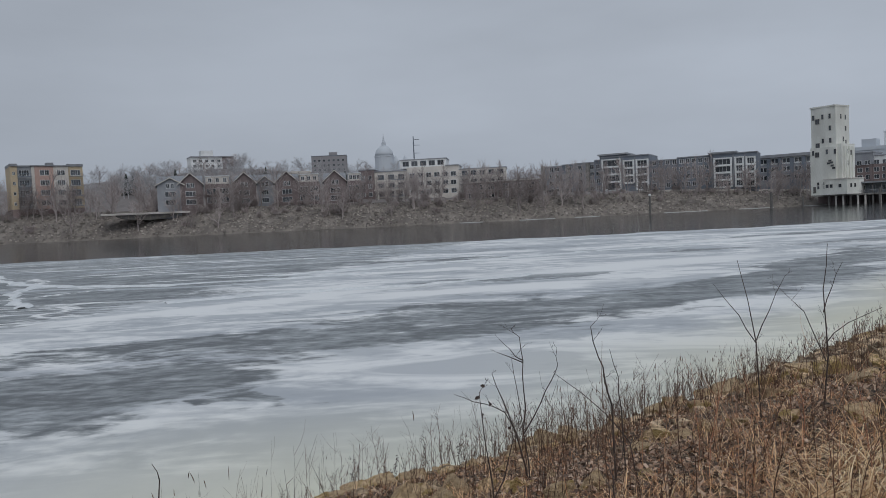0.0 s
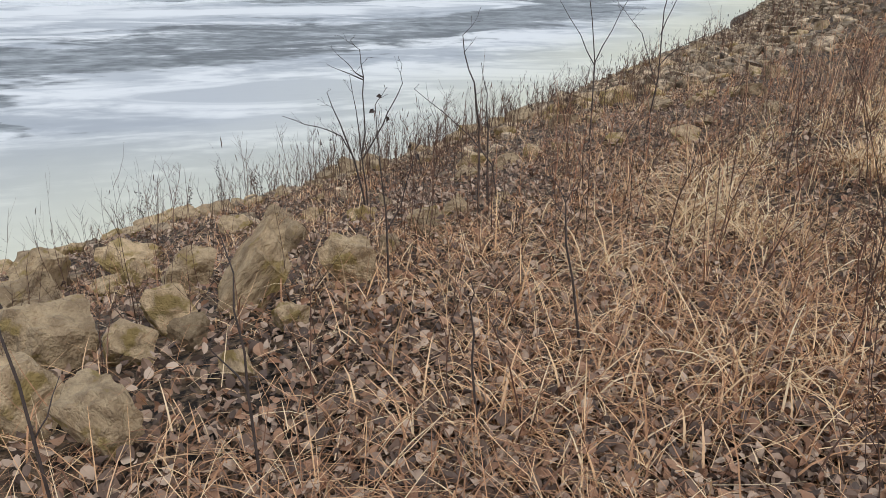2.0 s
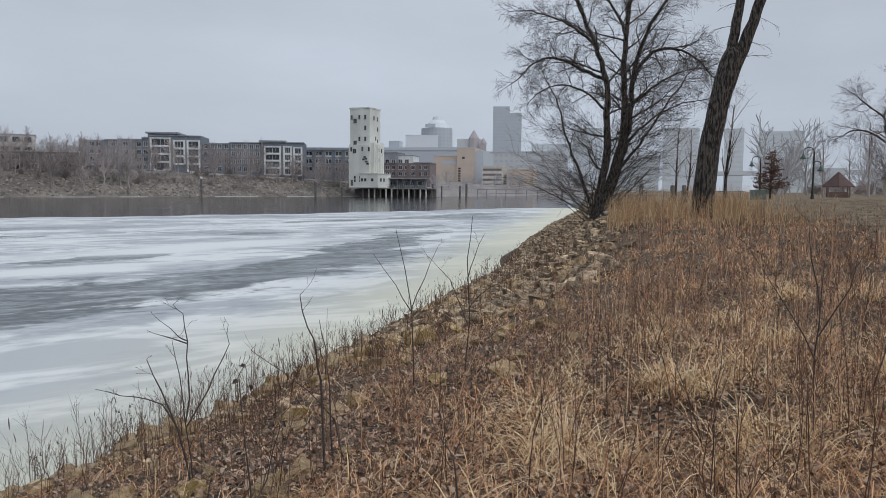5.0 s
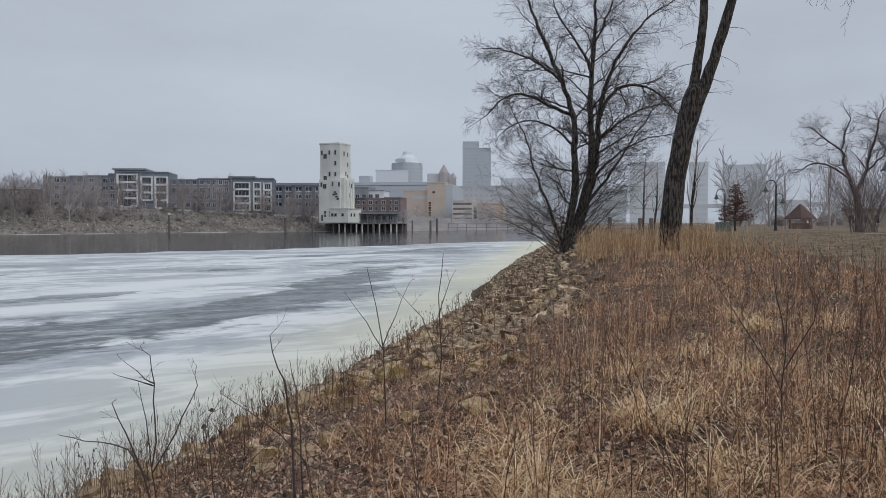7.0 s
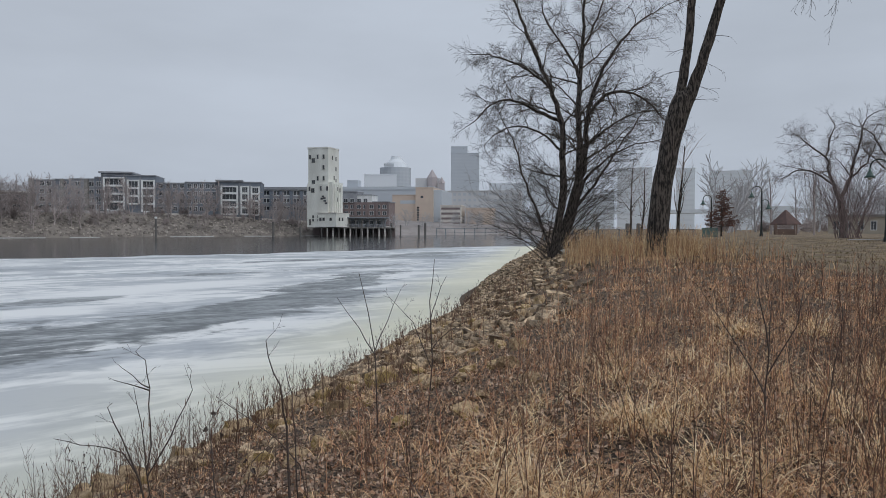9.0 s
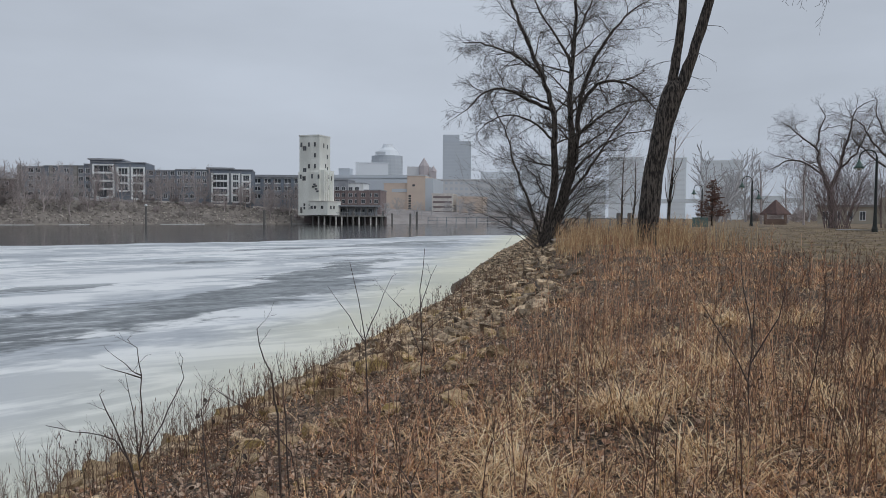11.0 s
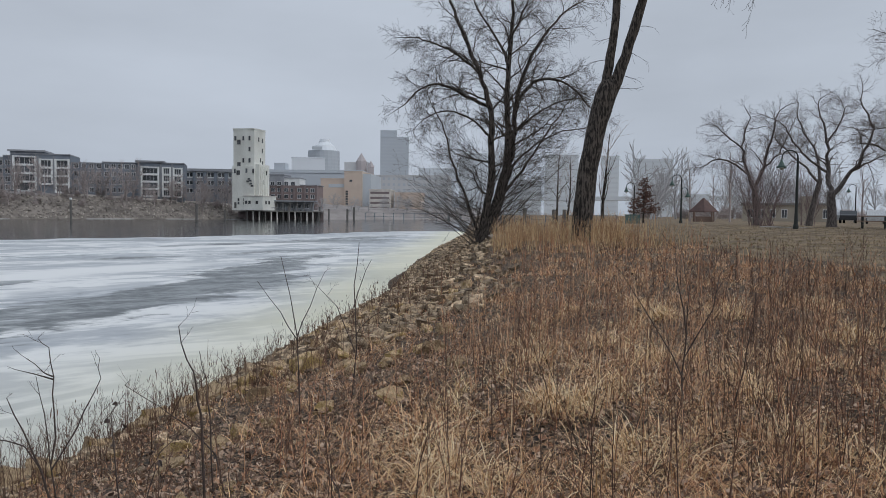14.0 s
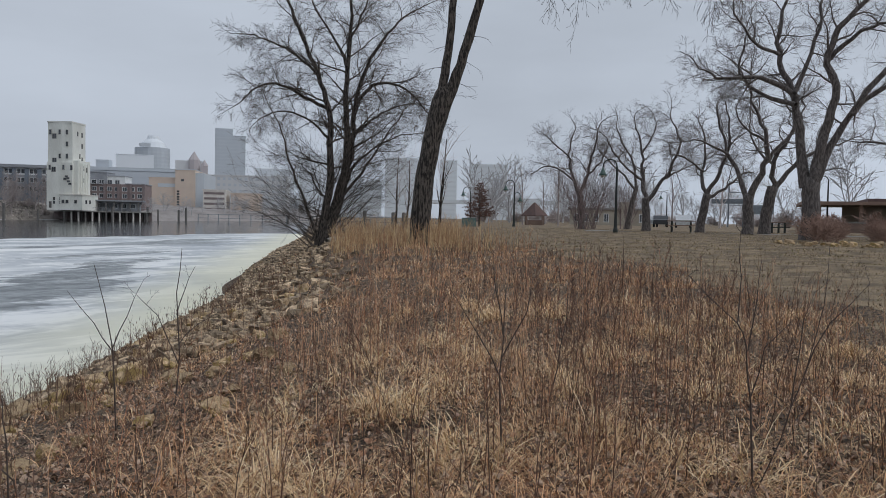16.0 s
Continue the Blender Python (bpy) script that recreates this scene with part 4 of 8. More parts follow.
for x in rowed(-8, 16, 7):
    part("pier_post", Geo().lathe([(0.32, -2.5), (0.3, 3.0)], 8, x, 3.5), M_PILE, pier)
part("back_wall", Geo().box(-16, 16.5, 9, 14.5, -2, 3.0), M_BRICK, pier)
part("railing", Geo().box(-2, 16.5, -2.9, -2.8, 4.5, 4.6).box(-2, 16.5, -2.9, -2.8, 4.0, 4.06), M_MIDGREY, pier)
for x in rowed(-2, 16.5, 9):
    part("railing_post", Geo().box(x - 0.05, x + 0.05, -2.92, -2.78, 3.5, 4.6), M_MIDGREY, pier)
pav = thing("pier_pavilion", facing(31.6, 292, 3.5, -6), "dark flat-roofed pavilion on the pier", "pavilion")
part("roof", Geo().box(-11, 8.5, -3, 7, 3.4, 3.9), M_SLATE, pav)
part("wall", Geo().box(-10, 7, 3, 6.5, 0, 3.4), M_MIDGREY, pav)
for x in rowed(-10.5, 8, 7):
    part("post", Geo().box(x - 0.18, x + 0.18, -2.6, -2.2, 0, 3.4), M_PILE, pav)
windows(pav, [(x, 3, 1.8) for x in rowed(-9, 6, 5)], 1.6, 1.5, 1)

# pale retaining wall along the bank road
rw = Geo()
for i in range(37):
    az = 15.5 + i * 0.32
    for s_, zz in ((20.6, -0.3), (20.6, 0.65), (21.2, 0.65), (21.2, -0.3)):
        q = polar(az, float(far_d(az)) + s_)
        rw.v.append((q[0], q[1], float(far_land_z(az, 20.6)) + zz))
    if i:
        rw.f += [(4 * i - 4 + k, 4 * i + k, 4 * i + k + 1, 4 * i - 3 + k) for k in range(3)]
        rw.m += [0] * 3
thing("retaining_wall", Matrix.Identity(4), "low pale concrete wall along the far bank road", "wall", data=rw.mesh("retaining_wall", M_CREAM))

# mooring piles standing in the water
for az, d, top, r in ((16.35, 236, 5.6, 0.3), (24.6, 262, 5.2, 0.42), (26.6, 285, 3.6, 0.3), (35.6, 300, 4.4, 0.42), (36.1, 305, 5.2, 0.45), (43.4, 330, 3.6, 0.4), (31.2, 282, 5.0, 0.35), (33.5, 296, 5.2, 0.4), (34.2, 300, 4.4, 0.3)):
    p = thing("mooring_pile", facing(az, d, 0), "dark timber mooring pile standing in the water", "pile", "mooring piles")
    part("post", Geo().lathe([(r, -2.5), (r, top - 0.3), (r * 0.9, top)], 8), M_PILE, p)
    if az == 16.35:
        part("cap", Geo().lathe([(0.28, top), (0.45, top + 0.3), (0.3, top + 0.7)], 8), M_WHITE, p, "white marker cap")


# ---- downtown, the mist put into pale base colours ----
def office(name, label, az, d, w, depth, z0, z1, m, turn=0, floors=0, cols=0, kind="office building", glaz=None):
    t = thing(name, facing(az, d, z0, turn), label, kind)
    part("wall", Geo().box(-w / 2, w / 2, 0, depth, -8, z1 - z0), m, t)
    part("roof", Geo().box(-w / 2 - 0.3, w / 2 + 0.3, -0.3, depth + 0.3, z1 - z0, z1 - z0 + 0.7), m, t)
    glaz = glaz or M_MISTWIN
    for k in range(floors):
        z = (z1 - z0) * (k + 0.5) / floors
        h = (z1 - z0) / floors * 0.42
        if cols:
            me = window_mesh(w / cols * 0.5, h, 0, m)[0]
            ww = w / cols * 0.25
            pane = Geo().box(-ww, ww, -0.02, 0.06, -h / 2, h / 2).mesh("pane", glaz)
            for x in rowed(-w / 2, w / 2, cols):
                part("pane", pane, None, part("window", me, None, t, m=pose(x, 0, z)))
        else:
            part("window_band", Geo().box(-w / 2 + 0.6, w / 2 - 0.6, -0.12, 0.1, z - h / 2, z + h / 2), glaz, t)
    return t


E_ = 3.07
el = lambda d, e: E_ + d * math.tan(radians(e))
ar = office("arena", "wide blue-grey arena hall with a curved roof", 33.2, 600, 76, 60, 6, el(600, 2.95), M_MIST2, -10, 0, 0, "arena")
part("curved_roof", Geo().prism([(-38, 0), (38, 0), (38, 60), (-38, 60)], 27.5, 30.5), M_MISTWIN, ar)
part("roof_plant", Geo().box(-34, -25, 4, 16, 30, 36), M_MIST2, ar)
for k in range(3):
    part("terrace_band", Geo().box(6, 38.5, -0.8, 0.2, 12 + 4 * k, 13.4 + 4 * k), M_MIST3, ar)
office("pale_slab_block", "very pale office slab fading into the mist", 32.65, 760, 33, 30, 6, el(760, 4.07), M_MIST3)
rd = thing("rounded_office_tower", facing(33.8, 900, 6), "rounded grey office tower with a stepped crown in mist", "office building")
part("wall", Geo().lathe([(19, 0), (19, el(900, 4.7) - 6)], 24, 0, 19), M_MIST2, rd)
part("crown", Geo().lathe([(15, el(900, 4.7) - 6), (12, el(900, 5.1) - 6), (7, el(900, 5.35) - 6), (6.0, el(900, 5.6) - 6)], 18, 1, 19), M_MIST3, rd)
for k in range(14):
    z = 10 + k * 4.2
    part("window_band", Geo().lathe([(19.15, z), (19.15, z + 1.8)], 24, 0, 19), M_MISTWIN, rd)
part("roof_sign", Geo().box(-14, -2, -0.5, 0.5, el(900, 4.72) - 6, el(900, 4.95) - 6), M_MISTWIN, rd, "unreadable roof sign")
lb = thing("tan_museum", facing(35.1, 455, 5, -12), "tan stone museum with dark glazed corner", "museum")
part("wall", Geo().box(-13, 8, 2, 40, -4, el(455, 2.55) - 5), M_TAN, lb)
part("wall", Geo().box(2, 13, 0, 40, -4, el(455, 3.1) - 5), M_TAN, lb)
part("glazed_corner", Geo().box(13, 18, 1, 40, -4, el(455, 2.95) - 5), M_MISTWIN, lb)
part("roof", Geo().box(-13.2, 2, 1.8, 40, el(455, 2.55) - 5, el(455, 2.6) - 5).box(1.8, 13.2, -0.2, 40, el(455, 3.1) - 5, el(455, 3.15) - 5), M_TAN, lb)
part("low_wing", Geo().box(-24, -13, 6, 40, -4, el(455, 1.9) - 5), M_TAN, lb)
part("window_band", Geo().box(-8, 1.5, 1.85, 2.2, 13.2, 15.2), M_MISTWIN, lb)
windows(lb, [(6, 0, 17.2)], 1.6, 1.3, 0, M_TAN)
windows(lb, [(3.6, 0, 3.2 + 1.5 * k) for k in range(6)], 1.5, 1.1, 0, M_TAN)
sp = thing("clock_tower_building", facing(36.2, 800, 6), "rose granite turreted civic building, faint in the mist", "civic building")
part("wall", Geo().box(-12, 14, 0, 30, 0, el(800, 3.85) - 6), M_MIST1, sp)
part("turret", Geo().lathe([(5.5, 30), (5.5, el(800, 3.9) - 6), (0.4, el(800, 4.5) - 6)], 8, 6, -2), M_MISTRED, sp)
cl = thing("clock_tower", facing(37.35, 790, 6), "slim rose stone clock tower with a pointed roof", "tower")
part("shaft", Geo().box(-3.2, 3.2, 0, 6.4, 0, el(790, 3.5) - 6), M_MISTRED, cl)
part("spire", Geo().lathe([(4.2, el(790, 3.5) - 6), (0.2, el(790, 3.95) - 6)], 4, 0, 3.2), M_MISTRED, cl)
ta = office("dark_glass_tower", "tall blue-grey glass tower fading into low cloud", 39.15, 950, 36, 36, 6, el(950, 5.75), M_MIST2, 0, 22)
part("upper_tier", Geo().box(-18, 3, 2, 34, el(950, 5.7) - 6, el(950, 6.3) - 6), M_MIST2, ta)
office("stone_courthouse", "long stone office building with rows of windows, paled by haze", 40.3, 540, 56, 30, 5, el(540, 2.85), M_MIST1, -8, 6, 15, glaz=M_MIST2)
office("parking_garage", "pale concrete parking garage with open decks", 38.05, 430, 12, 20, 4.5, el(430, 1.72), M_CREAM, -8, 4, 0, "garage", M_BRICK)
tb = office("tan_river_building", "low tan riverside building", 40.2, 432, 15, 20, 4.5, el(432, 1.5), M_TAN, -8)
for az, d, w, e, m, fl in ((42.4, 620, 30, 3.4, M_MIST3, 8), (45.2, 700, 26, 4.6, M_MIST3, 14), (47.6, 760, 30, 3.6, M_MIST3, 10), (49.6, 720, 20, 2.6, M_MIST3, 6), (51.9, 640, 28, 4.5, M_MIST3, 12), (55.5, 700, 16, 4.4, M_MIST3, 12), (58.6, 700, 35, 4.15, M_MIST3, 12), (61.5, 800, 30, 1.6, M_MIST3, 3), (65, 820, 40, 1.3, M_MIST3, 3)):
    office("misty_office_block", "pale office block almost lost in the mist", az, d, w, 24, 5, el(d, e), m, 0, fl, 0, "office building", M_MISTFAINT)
office("brick_bluff_building", "small white house on the far hill", -9.9, 330, 8, 8, 15, 24, M_CREAM, 5, 2, 3, "house")
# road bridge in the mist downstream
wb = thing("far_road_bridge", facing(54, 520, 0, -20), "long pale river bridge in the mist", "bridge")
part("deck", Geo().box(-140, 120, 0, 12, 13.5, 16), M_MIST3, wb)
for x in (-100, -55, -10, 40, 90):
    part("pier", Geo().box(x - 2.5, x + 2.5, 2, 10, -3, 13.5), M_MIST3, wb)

# ---- bare trees ----
M_BARK = mat("rough_grey_bark", (0.135, 0.112, 0.096), 0.95, (0.018, 0.015, 0.013), 20, 60, 1.0, 0.10, stretch=(1, 1, 0.22), lo=0.42, hi=0.58)
M_TWIG = mat("dark_twigs", (0.095, 0.078, 0.068), 0.9, (0.06, 0.05, 0.045), 3, 30, 0.0)
# twigs with haze painted into their colour, M_MISTTWIG more than M_FARTWIG
M_FARTWIG = mat("hazed_brown_twigs", (0.44, 0.385, 0.37), 0.95, (0.34, 0.295, 0.283), 0.6, 4, 0.0, per_object=0.25)
M_MISTTWIG = mat("pale_hazed_twigs", (0.46, 0.455, 0.465), 0.95, (0.40, 0.395, 0.405), 0.6, 4, 0.0, per_object=0.15)


def turned(d, angle, spin):
    """The direction d bent by an angle towards a spin about itself."""
    a = Vector((1, 0, 0)) if abs(d.x) < 0.8 else Vector((0, 1, 0))
    a = (a - d * a.dot(d)).normalized()
    b = d.cross(a)
    return (d * math.cos(angle) + (a * math.cos(spin) + b * math.sin(spin)) * math.sin(angle)).normalized()


def limb(rng, wood, twigs, p, d, length, r, level, spec, least=0.003):
    """One limb and, from it, its branches. spec: for each level (steps, wander, lift, branches, length ratio, angle, first)."""
    steps, wander, lift, kids, ratio, angle, first = spec[level]
    pts, rad, dirs = [p.copy()], [r], [d.copy()]
    for i in range(steps):
        d = Vector((d.x + rng.gauss(0, wander), d.y + rng.gauss(0, wander), d.z + rng.gauss(0, wander * 0.6) + lift * (1 - 0.3 * i / steps))).normalized()
        p = p + d * (length / steps)
        pts.append(p.copy())
        dirs.append(d.copy())
        rad.append(max(r * (1 - 0.8 * (i + 1) / steps), least))
    last = level == len(spec) - 1
    sides = 8 if r > 0.15 else 6 if r > 0.05 else 4 if r > 0.02 else 3
    (twigs if r < 0.03 else wood).tube(pts, rad, sides)
    if last:
        return
    spin = rng.uniform(0, 6.3)
    for k in range(kids):
        f = first + (1 - first) * (k + rng.random()) / kids
        i = min(int(f * steps), steps - 1)
        q = pts[i].lerp(pts[i + 1], f * steps - i)
        spin += 2.4 + rng.uniform(-0.5, 0.5)
        rr = rad[i] * (rng.uniform(0.5, 0.72) if rad[i] > 0.15 else rng.uniform(0.36, 0.6))
        limb(rng, wood, twigs, q, turned(dirs[i], angle * rng.uniform(0.7, 1.25), spin), length * ratio * rng.uniform(0.7, 1.2) * (1.1 - 0.5 * f), rr, level + 1, spec, least)


def bare_tree(name, m, label, stems, spec, seed, bark=None, twig=None, extra=None):
    """stems: (foot, direction, length, radius) of each main stem."""
    rng, wood, twigs = random.Random(seed), Geo(), Geo()
    for foot, d, length, r in stems:
        limb(rng, wood, twigs, Vector(foot), Vector(d).normalized(), length, r, 0, spec)
    if extra:
        extra(rng, wood, twigs)
    t = thing(name, m, label, "tree")
    part("trunk", wood, bark or M_BARK, t, smooth=True)
    part("crown", twigs, twig or M_TWIG, t)
    return t


def on_ground(az, d, sink=0.1):
    x, y = polar(az, d)
    return x, y, ground_at(x, y) - sink


def bent(pts, n, rng, wander):
    """A smooth line through a few points, slightly wavering."""
    pts = [Vector(p) for p in pts]
    out = []
    for i in range(len(pts) - 1):
        a, b, c, d = pts[max(i - 1, 0)], pts[i], pts[i + 1], pts[min(i + 2, len(pts) - 1)]
        for k in range(n):
            t = k / n
            out.append(0.5 * ((2 * b) + (c - a) * t + (2 * a - 5 * b + 4 * c - d) * t * t + (3 * b - a - 3 * c + d) * t ** 3))
    out.append(pts[-1])
    return [out[0]] + [p + Vector((rng.gauss(0, wander), rng.gauss(0, wander), rng.gauss(0, wander * 0.5))) for p in out[1:]]


def bough(rng, wood, twigs, pts, r0, r1, kids, length, spec, angle=0.9, first=0.15, wander=0.03, depth=0.0):
    """A limb along a given line, thick and knotty, with side branches grown from it. depth: how far it swings towards or away."""
    pts = [Vector((p[0], depth * i / (len(pts) - 1) if len(p) == 2 else p[1], p[-1])) for i, p in enumerate(pts)]
    line = bent(pts, 4, rng, wander)
    n = len(line) - 1
    rad = [(r0 + (r1 - r0) * (i / n) ** 0.8) * rng.uniform(0.94, 1.07) for i in range(n + 1)]
    wood.tube(line, rad, 10 if r0 > 0.12 else 7 if r0 > 0.05 else 5)
    spin = rng.uniform(0, 6.3)
    for k in range(kids):
        f = (first + (1 - first) * (k + rng.random()) / kids) * n
        i = min(int(f), n - 1)
        d = (line[i + 1] - line[i]).normalized()
        spin += 2.4 + rng.uniform(-0.6, 0.6)
        limb(rng, wood, twigs, line[i].lerp(line[i + 1], f - i), turned(d, angle * rng.uniform(0.6, 1.3), spin), length * rng.uniform(0.6, 1.25) * (1.15 - 0.55 * f / n), min(max(rad[i] * rng.uniform(0.3, 0.5), 0.014), 0.055), 0, spec, 0.0038)
    tip = (line[-1] - line[-2]).normalized()
    limb(rng, wood, twigs, line[-1], tip, length, min(r1, 0.05), 0, spec, 0.0038)


# many-stemmed tree on the crest of the bank
WILLOW_SPEC = [(8, 0.17, 0.015, 9, 0.62, 0.8, 0.12), (5, 0.24, -0.03, 8, 0.75, 0.75, 0.12), (4, 0.28, -0.08, 0, 0, 0, 0)]
SHOOT_SPEC = [(7, 0.06, 0.005, 9, 0.42, 0.55, 0.25), (4, 0.12, -0.01, 3, 0.5, 0.5, 0.2), (3, 0.15, -0.05, 0, 0, 0, 0)]
x, y, z = on_ground(45.75, 36)


def clump(rng, wood, twigs):
    for pts, r0, r1, kids, length, depth in (
            ([(0.1, -0.3), (0.45, 0.9), (0.95, 2.3), (1.25, 3.8)], 0.36, 0.24, 3, 1.6, 0.0),
            ([(1.22, 3.6), (1.3, 5.2), (1.25, 7.0), (1.3, 9.0), (1.45, 11.2), (1.5, 13.0)], 0.2, 0.05, 17, 2.5, 0.4),
            ([(0.1, -0.3), (0.25, 1.2), (0.55, 3.0), (0.5, 5.0), (0.42, 6.6), (-0.1, 8.2), (-0.8, 9.8), (-1.5, 11.4), (-2.0, 12.6)], 0.23, 0.04, 17, 2.4, -0.8),
            ([(1.2, 3.7), (1.6, 5.2), (1.7, 6.9), (2.2, 8.8), (3.2, 10.5), (4.3, 11.6)], 0.17, 0.04, 16, 2.3, 0.9),
            ([(0.42, 6.6), (-0.7, 7.1), (-1.8, 7.6), (-2.7, 7.5), (-3.4, 6.9)], 0.10, 0.03, 14, 1.5, -0.6),
            ([(1.65, 6.9), (2.5, 7.8), (3.5, 7.9), (4.4, 7.4), (5.0, 6.7)], 0.10, 0.03, 14, 1.5, -0.5),
            ([(-0.1, 8.2), (-1.1, 9.0), (-2.2, 9.5), (-3.2, 9.7)], 0.08, 0.025, 12, 1.6, -0.9),
            ([(1.28, 8.6), (0.7, 9.9), (-0.2, 11.3), (-0.6, 12.6)], 0.08, 0.025, 11, 1.7, 0.8),
            ([(1.75, 5.6), (2.7, 6.4), (3.9, 7.0), (5.0, 7.2)], 0.075, 0.02, 12, 1.5, 0.9),
            ([(1.4, 10.0), (2.1, 11.4), (2.6, 12.8)], 0.07, 0.02, 9, 1.8, -0.7),
            ([(0.5, 5.2), (-0.6, 6.2), (-1.9, 6.5), (-3.0, 6.0)], 0.065, 0.02, 11, 1.4, 0.8),
            ([(0.05, -0.2), (-0.5, 1.8), (-1.2, 3.6), (-1.7, 5.4), (-2.4, 6.8)], 0.09, 0.02, 12, 1.5, -0.5),
            ([(1.0, 2.3), (2.0, 3.6), (3.1, 5.3), (4.2, 6.9)], 0.09, 0.02, 12, 1.5, -0.6),
            ([(1.2, 3.4), (2.3, 4.6), (3.6, 5.4), (4.9, 5.7)], 0.07, 0.02, 11, 1.4, 0.4)):
        bough(rng, wood, twigs, pts, r0, r1, int(kids * 1.3), length, WILLOW_SPEC, 0.95, 0.15, 0.035, depth)
    for i in range(44):
        f = i / 43
        side = 1 if i % 2 else -1
        foot = Vector((0.1 + 0.9 * f + 0.1 * side, rng.uniform(-0.15, 0.15), 0.4 + 3.6 * f))
        limb(rng, wood, twigs, foot, Vector((side * rng.uniform(0.5, 1.3), rng.uniform(-0.9, 0.9), rng.uniform(0.25, 0.9))).normalized(), rng.uniform(2.4, 4.4), rng.uniform(0.014, 0.024), 0, SHOOT_SPEC, 0.004)
    for i in range(26):
        lean = -1.6 + 3.1 * i / 25 + rng.uniform(-0.12, 0.12)
        limb(rng, wood, twigs, Vector((rng.uniform(-0.3, 0.45), rng.uniform(-0.25, 0.25), -0.1 + rng.uniform(0, 0.5))), Vector((lean, rng.uniform(-0.6, 0.6), 1)).normalized(), rng.uniform(3.0, 6.2), rng.uniform(0.016, 0.03), 0, SHOOT_SPEC, 0.004)


bare_tree("clump_tree", pose(x, y, z, 0, 0, -46), "bare many-stemmed tree with arching twigs on the bank crest", [], WILLOW_SPEC, 5, extra=clump)

# tall leaning trunk that forks
x, y, z = on_ground(53.45, 26)
TOP_SPEC = [(8, 0.14, 0.0, 9, 0.5, 0.75, 0.15), (6, 0.2, -0.07, 7, 0.5, 0.7, 0.1), (5, 0.2, -0.13, 0, 0, 0, 0)]
HANG_SPEC = [(9, 0.1, -0.09, 11, 0.34, 0.6, 0.1), (5, 0.18, -0.12, 4, 0.5, 0.6, 0.1), (4, 0.2, -0.1, 0, 0, 0, 0)]


def leaning_trunk(rng, wood, twigs):
    wood.tube(bent([(-0.05, 0, -0.3), (0.0, 0, 0.15), (0.1, 0, 1.5), (0.23, 0, 2.8), (0.58, 0, 4.6), (0.78, 0, 5.3), (0.86, 0, 5.7)], 4, rng, 0.006), [0.50, 0.45, 0.41, 0.385, 0.365, 0.36, 0.355, 0.35, 0.345, 0.34, 0.335, 0.33, 0.325, 0.32, 0.32, 0.325, 0.33, 0.335, 0.34, 0.34, 0.33, 0.3, 0.25, 0.15, 0.04], 18)
    bough(rng, wood, twigs, [(0.5, 4.3), (0.7, 5.3), (0.86, 6.4), (1.04, 8.3), (1.1, 10.5), (0.8, 13.0)], 0.22, 0.08, 12, 2.6, TOP_SPEC, 0.8, 0.8, 0.012)
    bough(rng, wood, twigs, [(0.6, 4.3), (0.96, 5.3), (1.36, 6.4), (1.9, 8.3), (2.6, 10.6), (3.6, 13.0)], 0.25, 0.09, 12, 2.6, TOP_SPEC, 0.8, 0.8, 0.012)
    # boughs above the lawn, from which long sprays hang
    for pts, r0, hang in (([(2.3, 0, 9.6), (4.2, -0.6, 10.6), (6.6, -0.9, 10.9), (9.0, -0.8, 10.6), (11.4, -0.5, 10.0)], 0.13, 26), ([(2.6, 0, 10.4), (4.4, -2.4, 11.2), (6.6, -4.6, 11.4), (8.8, -6.6, 11.0)], 0.12, 16), ([(1.05, 0, 9.0), (0.0, -0.6, 10.4), (-1.4, -1.0, 10.8)], 0.07, 6)):
        line = bent(pts, 4, rng, 0.05)
        n = len(line) - 1
        wood.tube(line, [r0 * (1 - 0.8 * i / n) for i in range(n + 1)], 7)
        for i in range(hang):
            f = rng.uniform(0.15, 0.99) * n
            q = line[int(f)].lerp(line[int(f) + 1], f - int(f))
            limb(rng, wood, twigs, q, Vector((rng.uniform(-0.2, 0.9), rng.uniform(-0.5, 0.4), rng.uniform(-0.9, 0.0))).normalized(), rng.uniform(1.6, 3.4), 0.018, 0, HANG_SPEC, 0.005)
    for zz, side in ((5.3, 1), (5.8, 1), (6.3, -1), (7.0, -1), (6.6, 1), (7.4, 1), (7.9, -1), (4.6, -1)):
        limb(rng, wood, twigs, Vector((0.75 + 0.2 * side + 0.2 * (zz - 5), 0, zz)), Vector((side, rng.uniform(-1, 0.3), 0.05)).normalized(), rng.uniform(0.7, 1.3), 0.013, 1, HANG_SPEC, 0.004)


bare_tree("leaning_tree", pose(x, y, z, 0, 0, -53.5), "thick-barked leaning tree forking high up", [], TOP_SPEC, 11, extra=leaning_trunk)

# bark and twigs of the park trees are lightened to imitate thin mist
M_PARKTWIG = mat("hazed_park_twigs", (0.185, 0.16, 0.155), 0.9, (0.135, 0.117, 0.112), 3, 30, 0.0)
M_PARKBARK = mat("hazed_grey_bark", (0.17, 0.148, 0.14), 0.95, (0.075, 0.065, 0.06), 14, 60, 0.8, 0.04, stretch=(1, 1, 0.3), lo=0.40, hi=0.6)
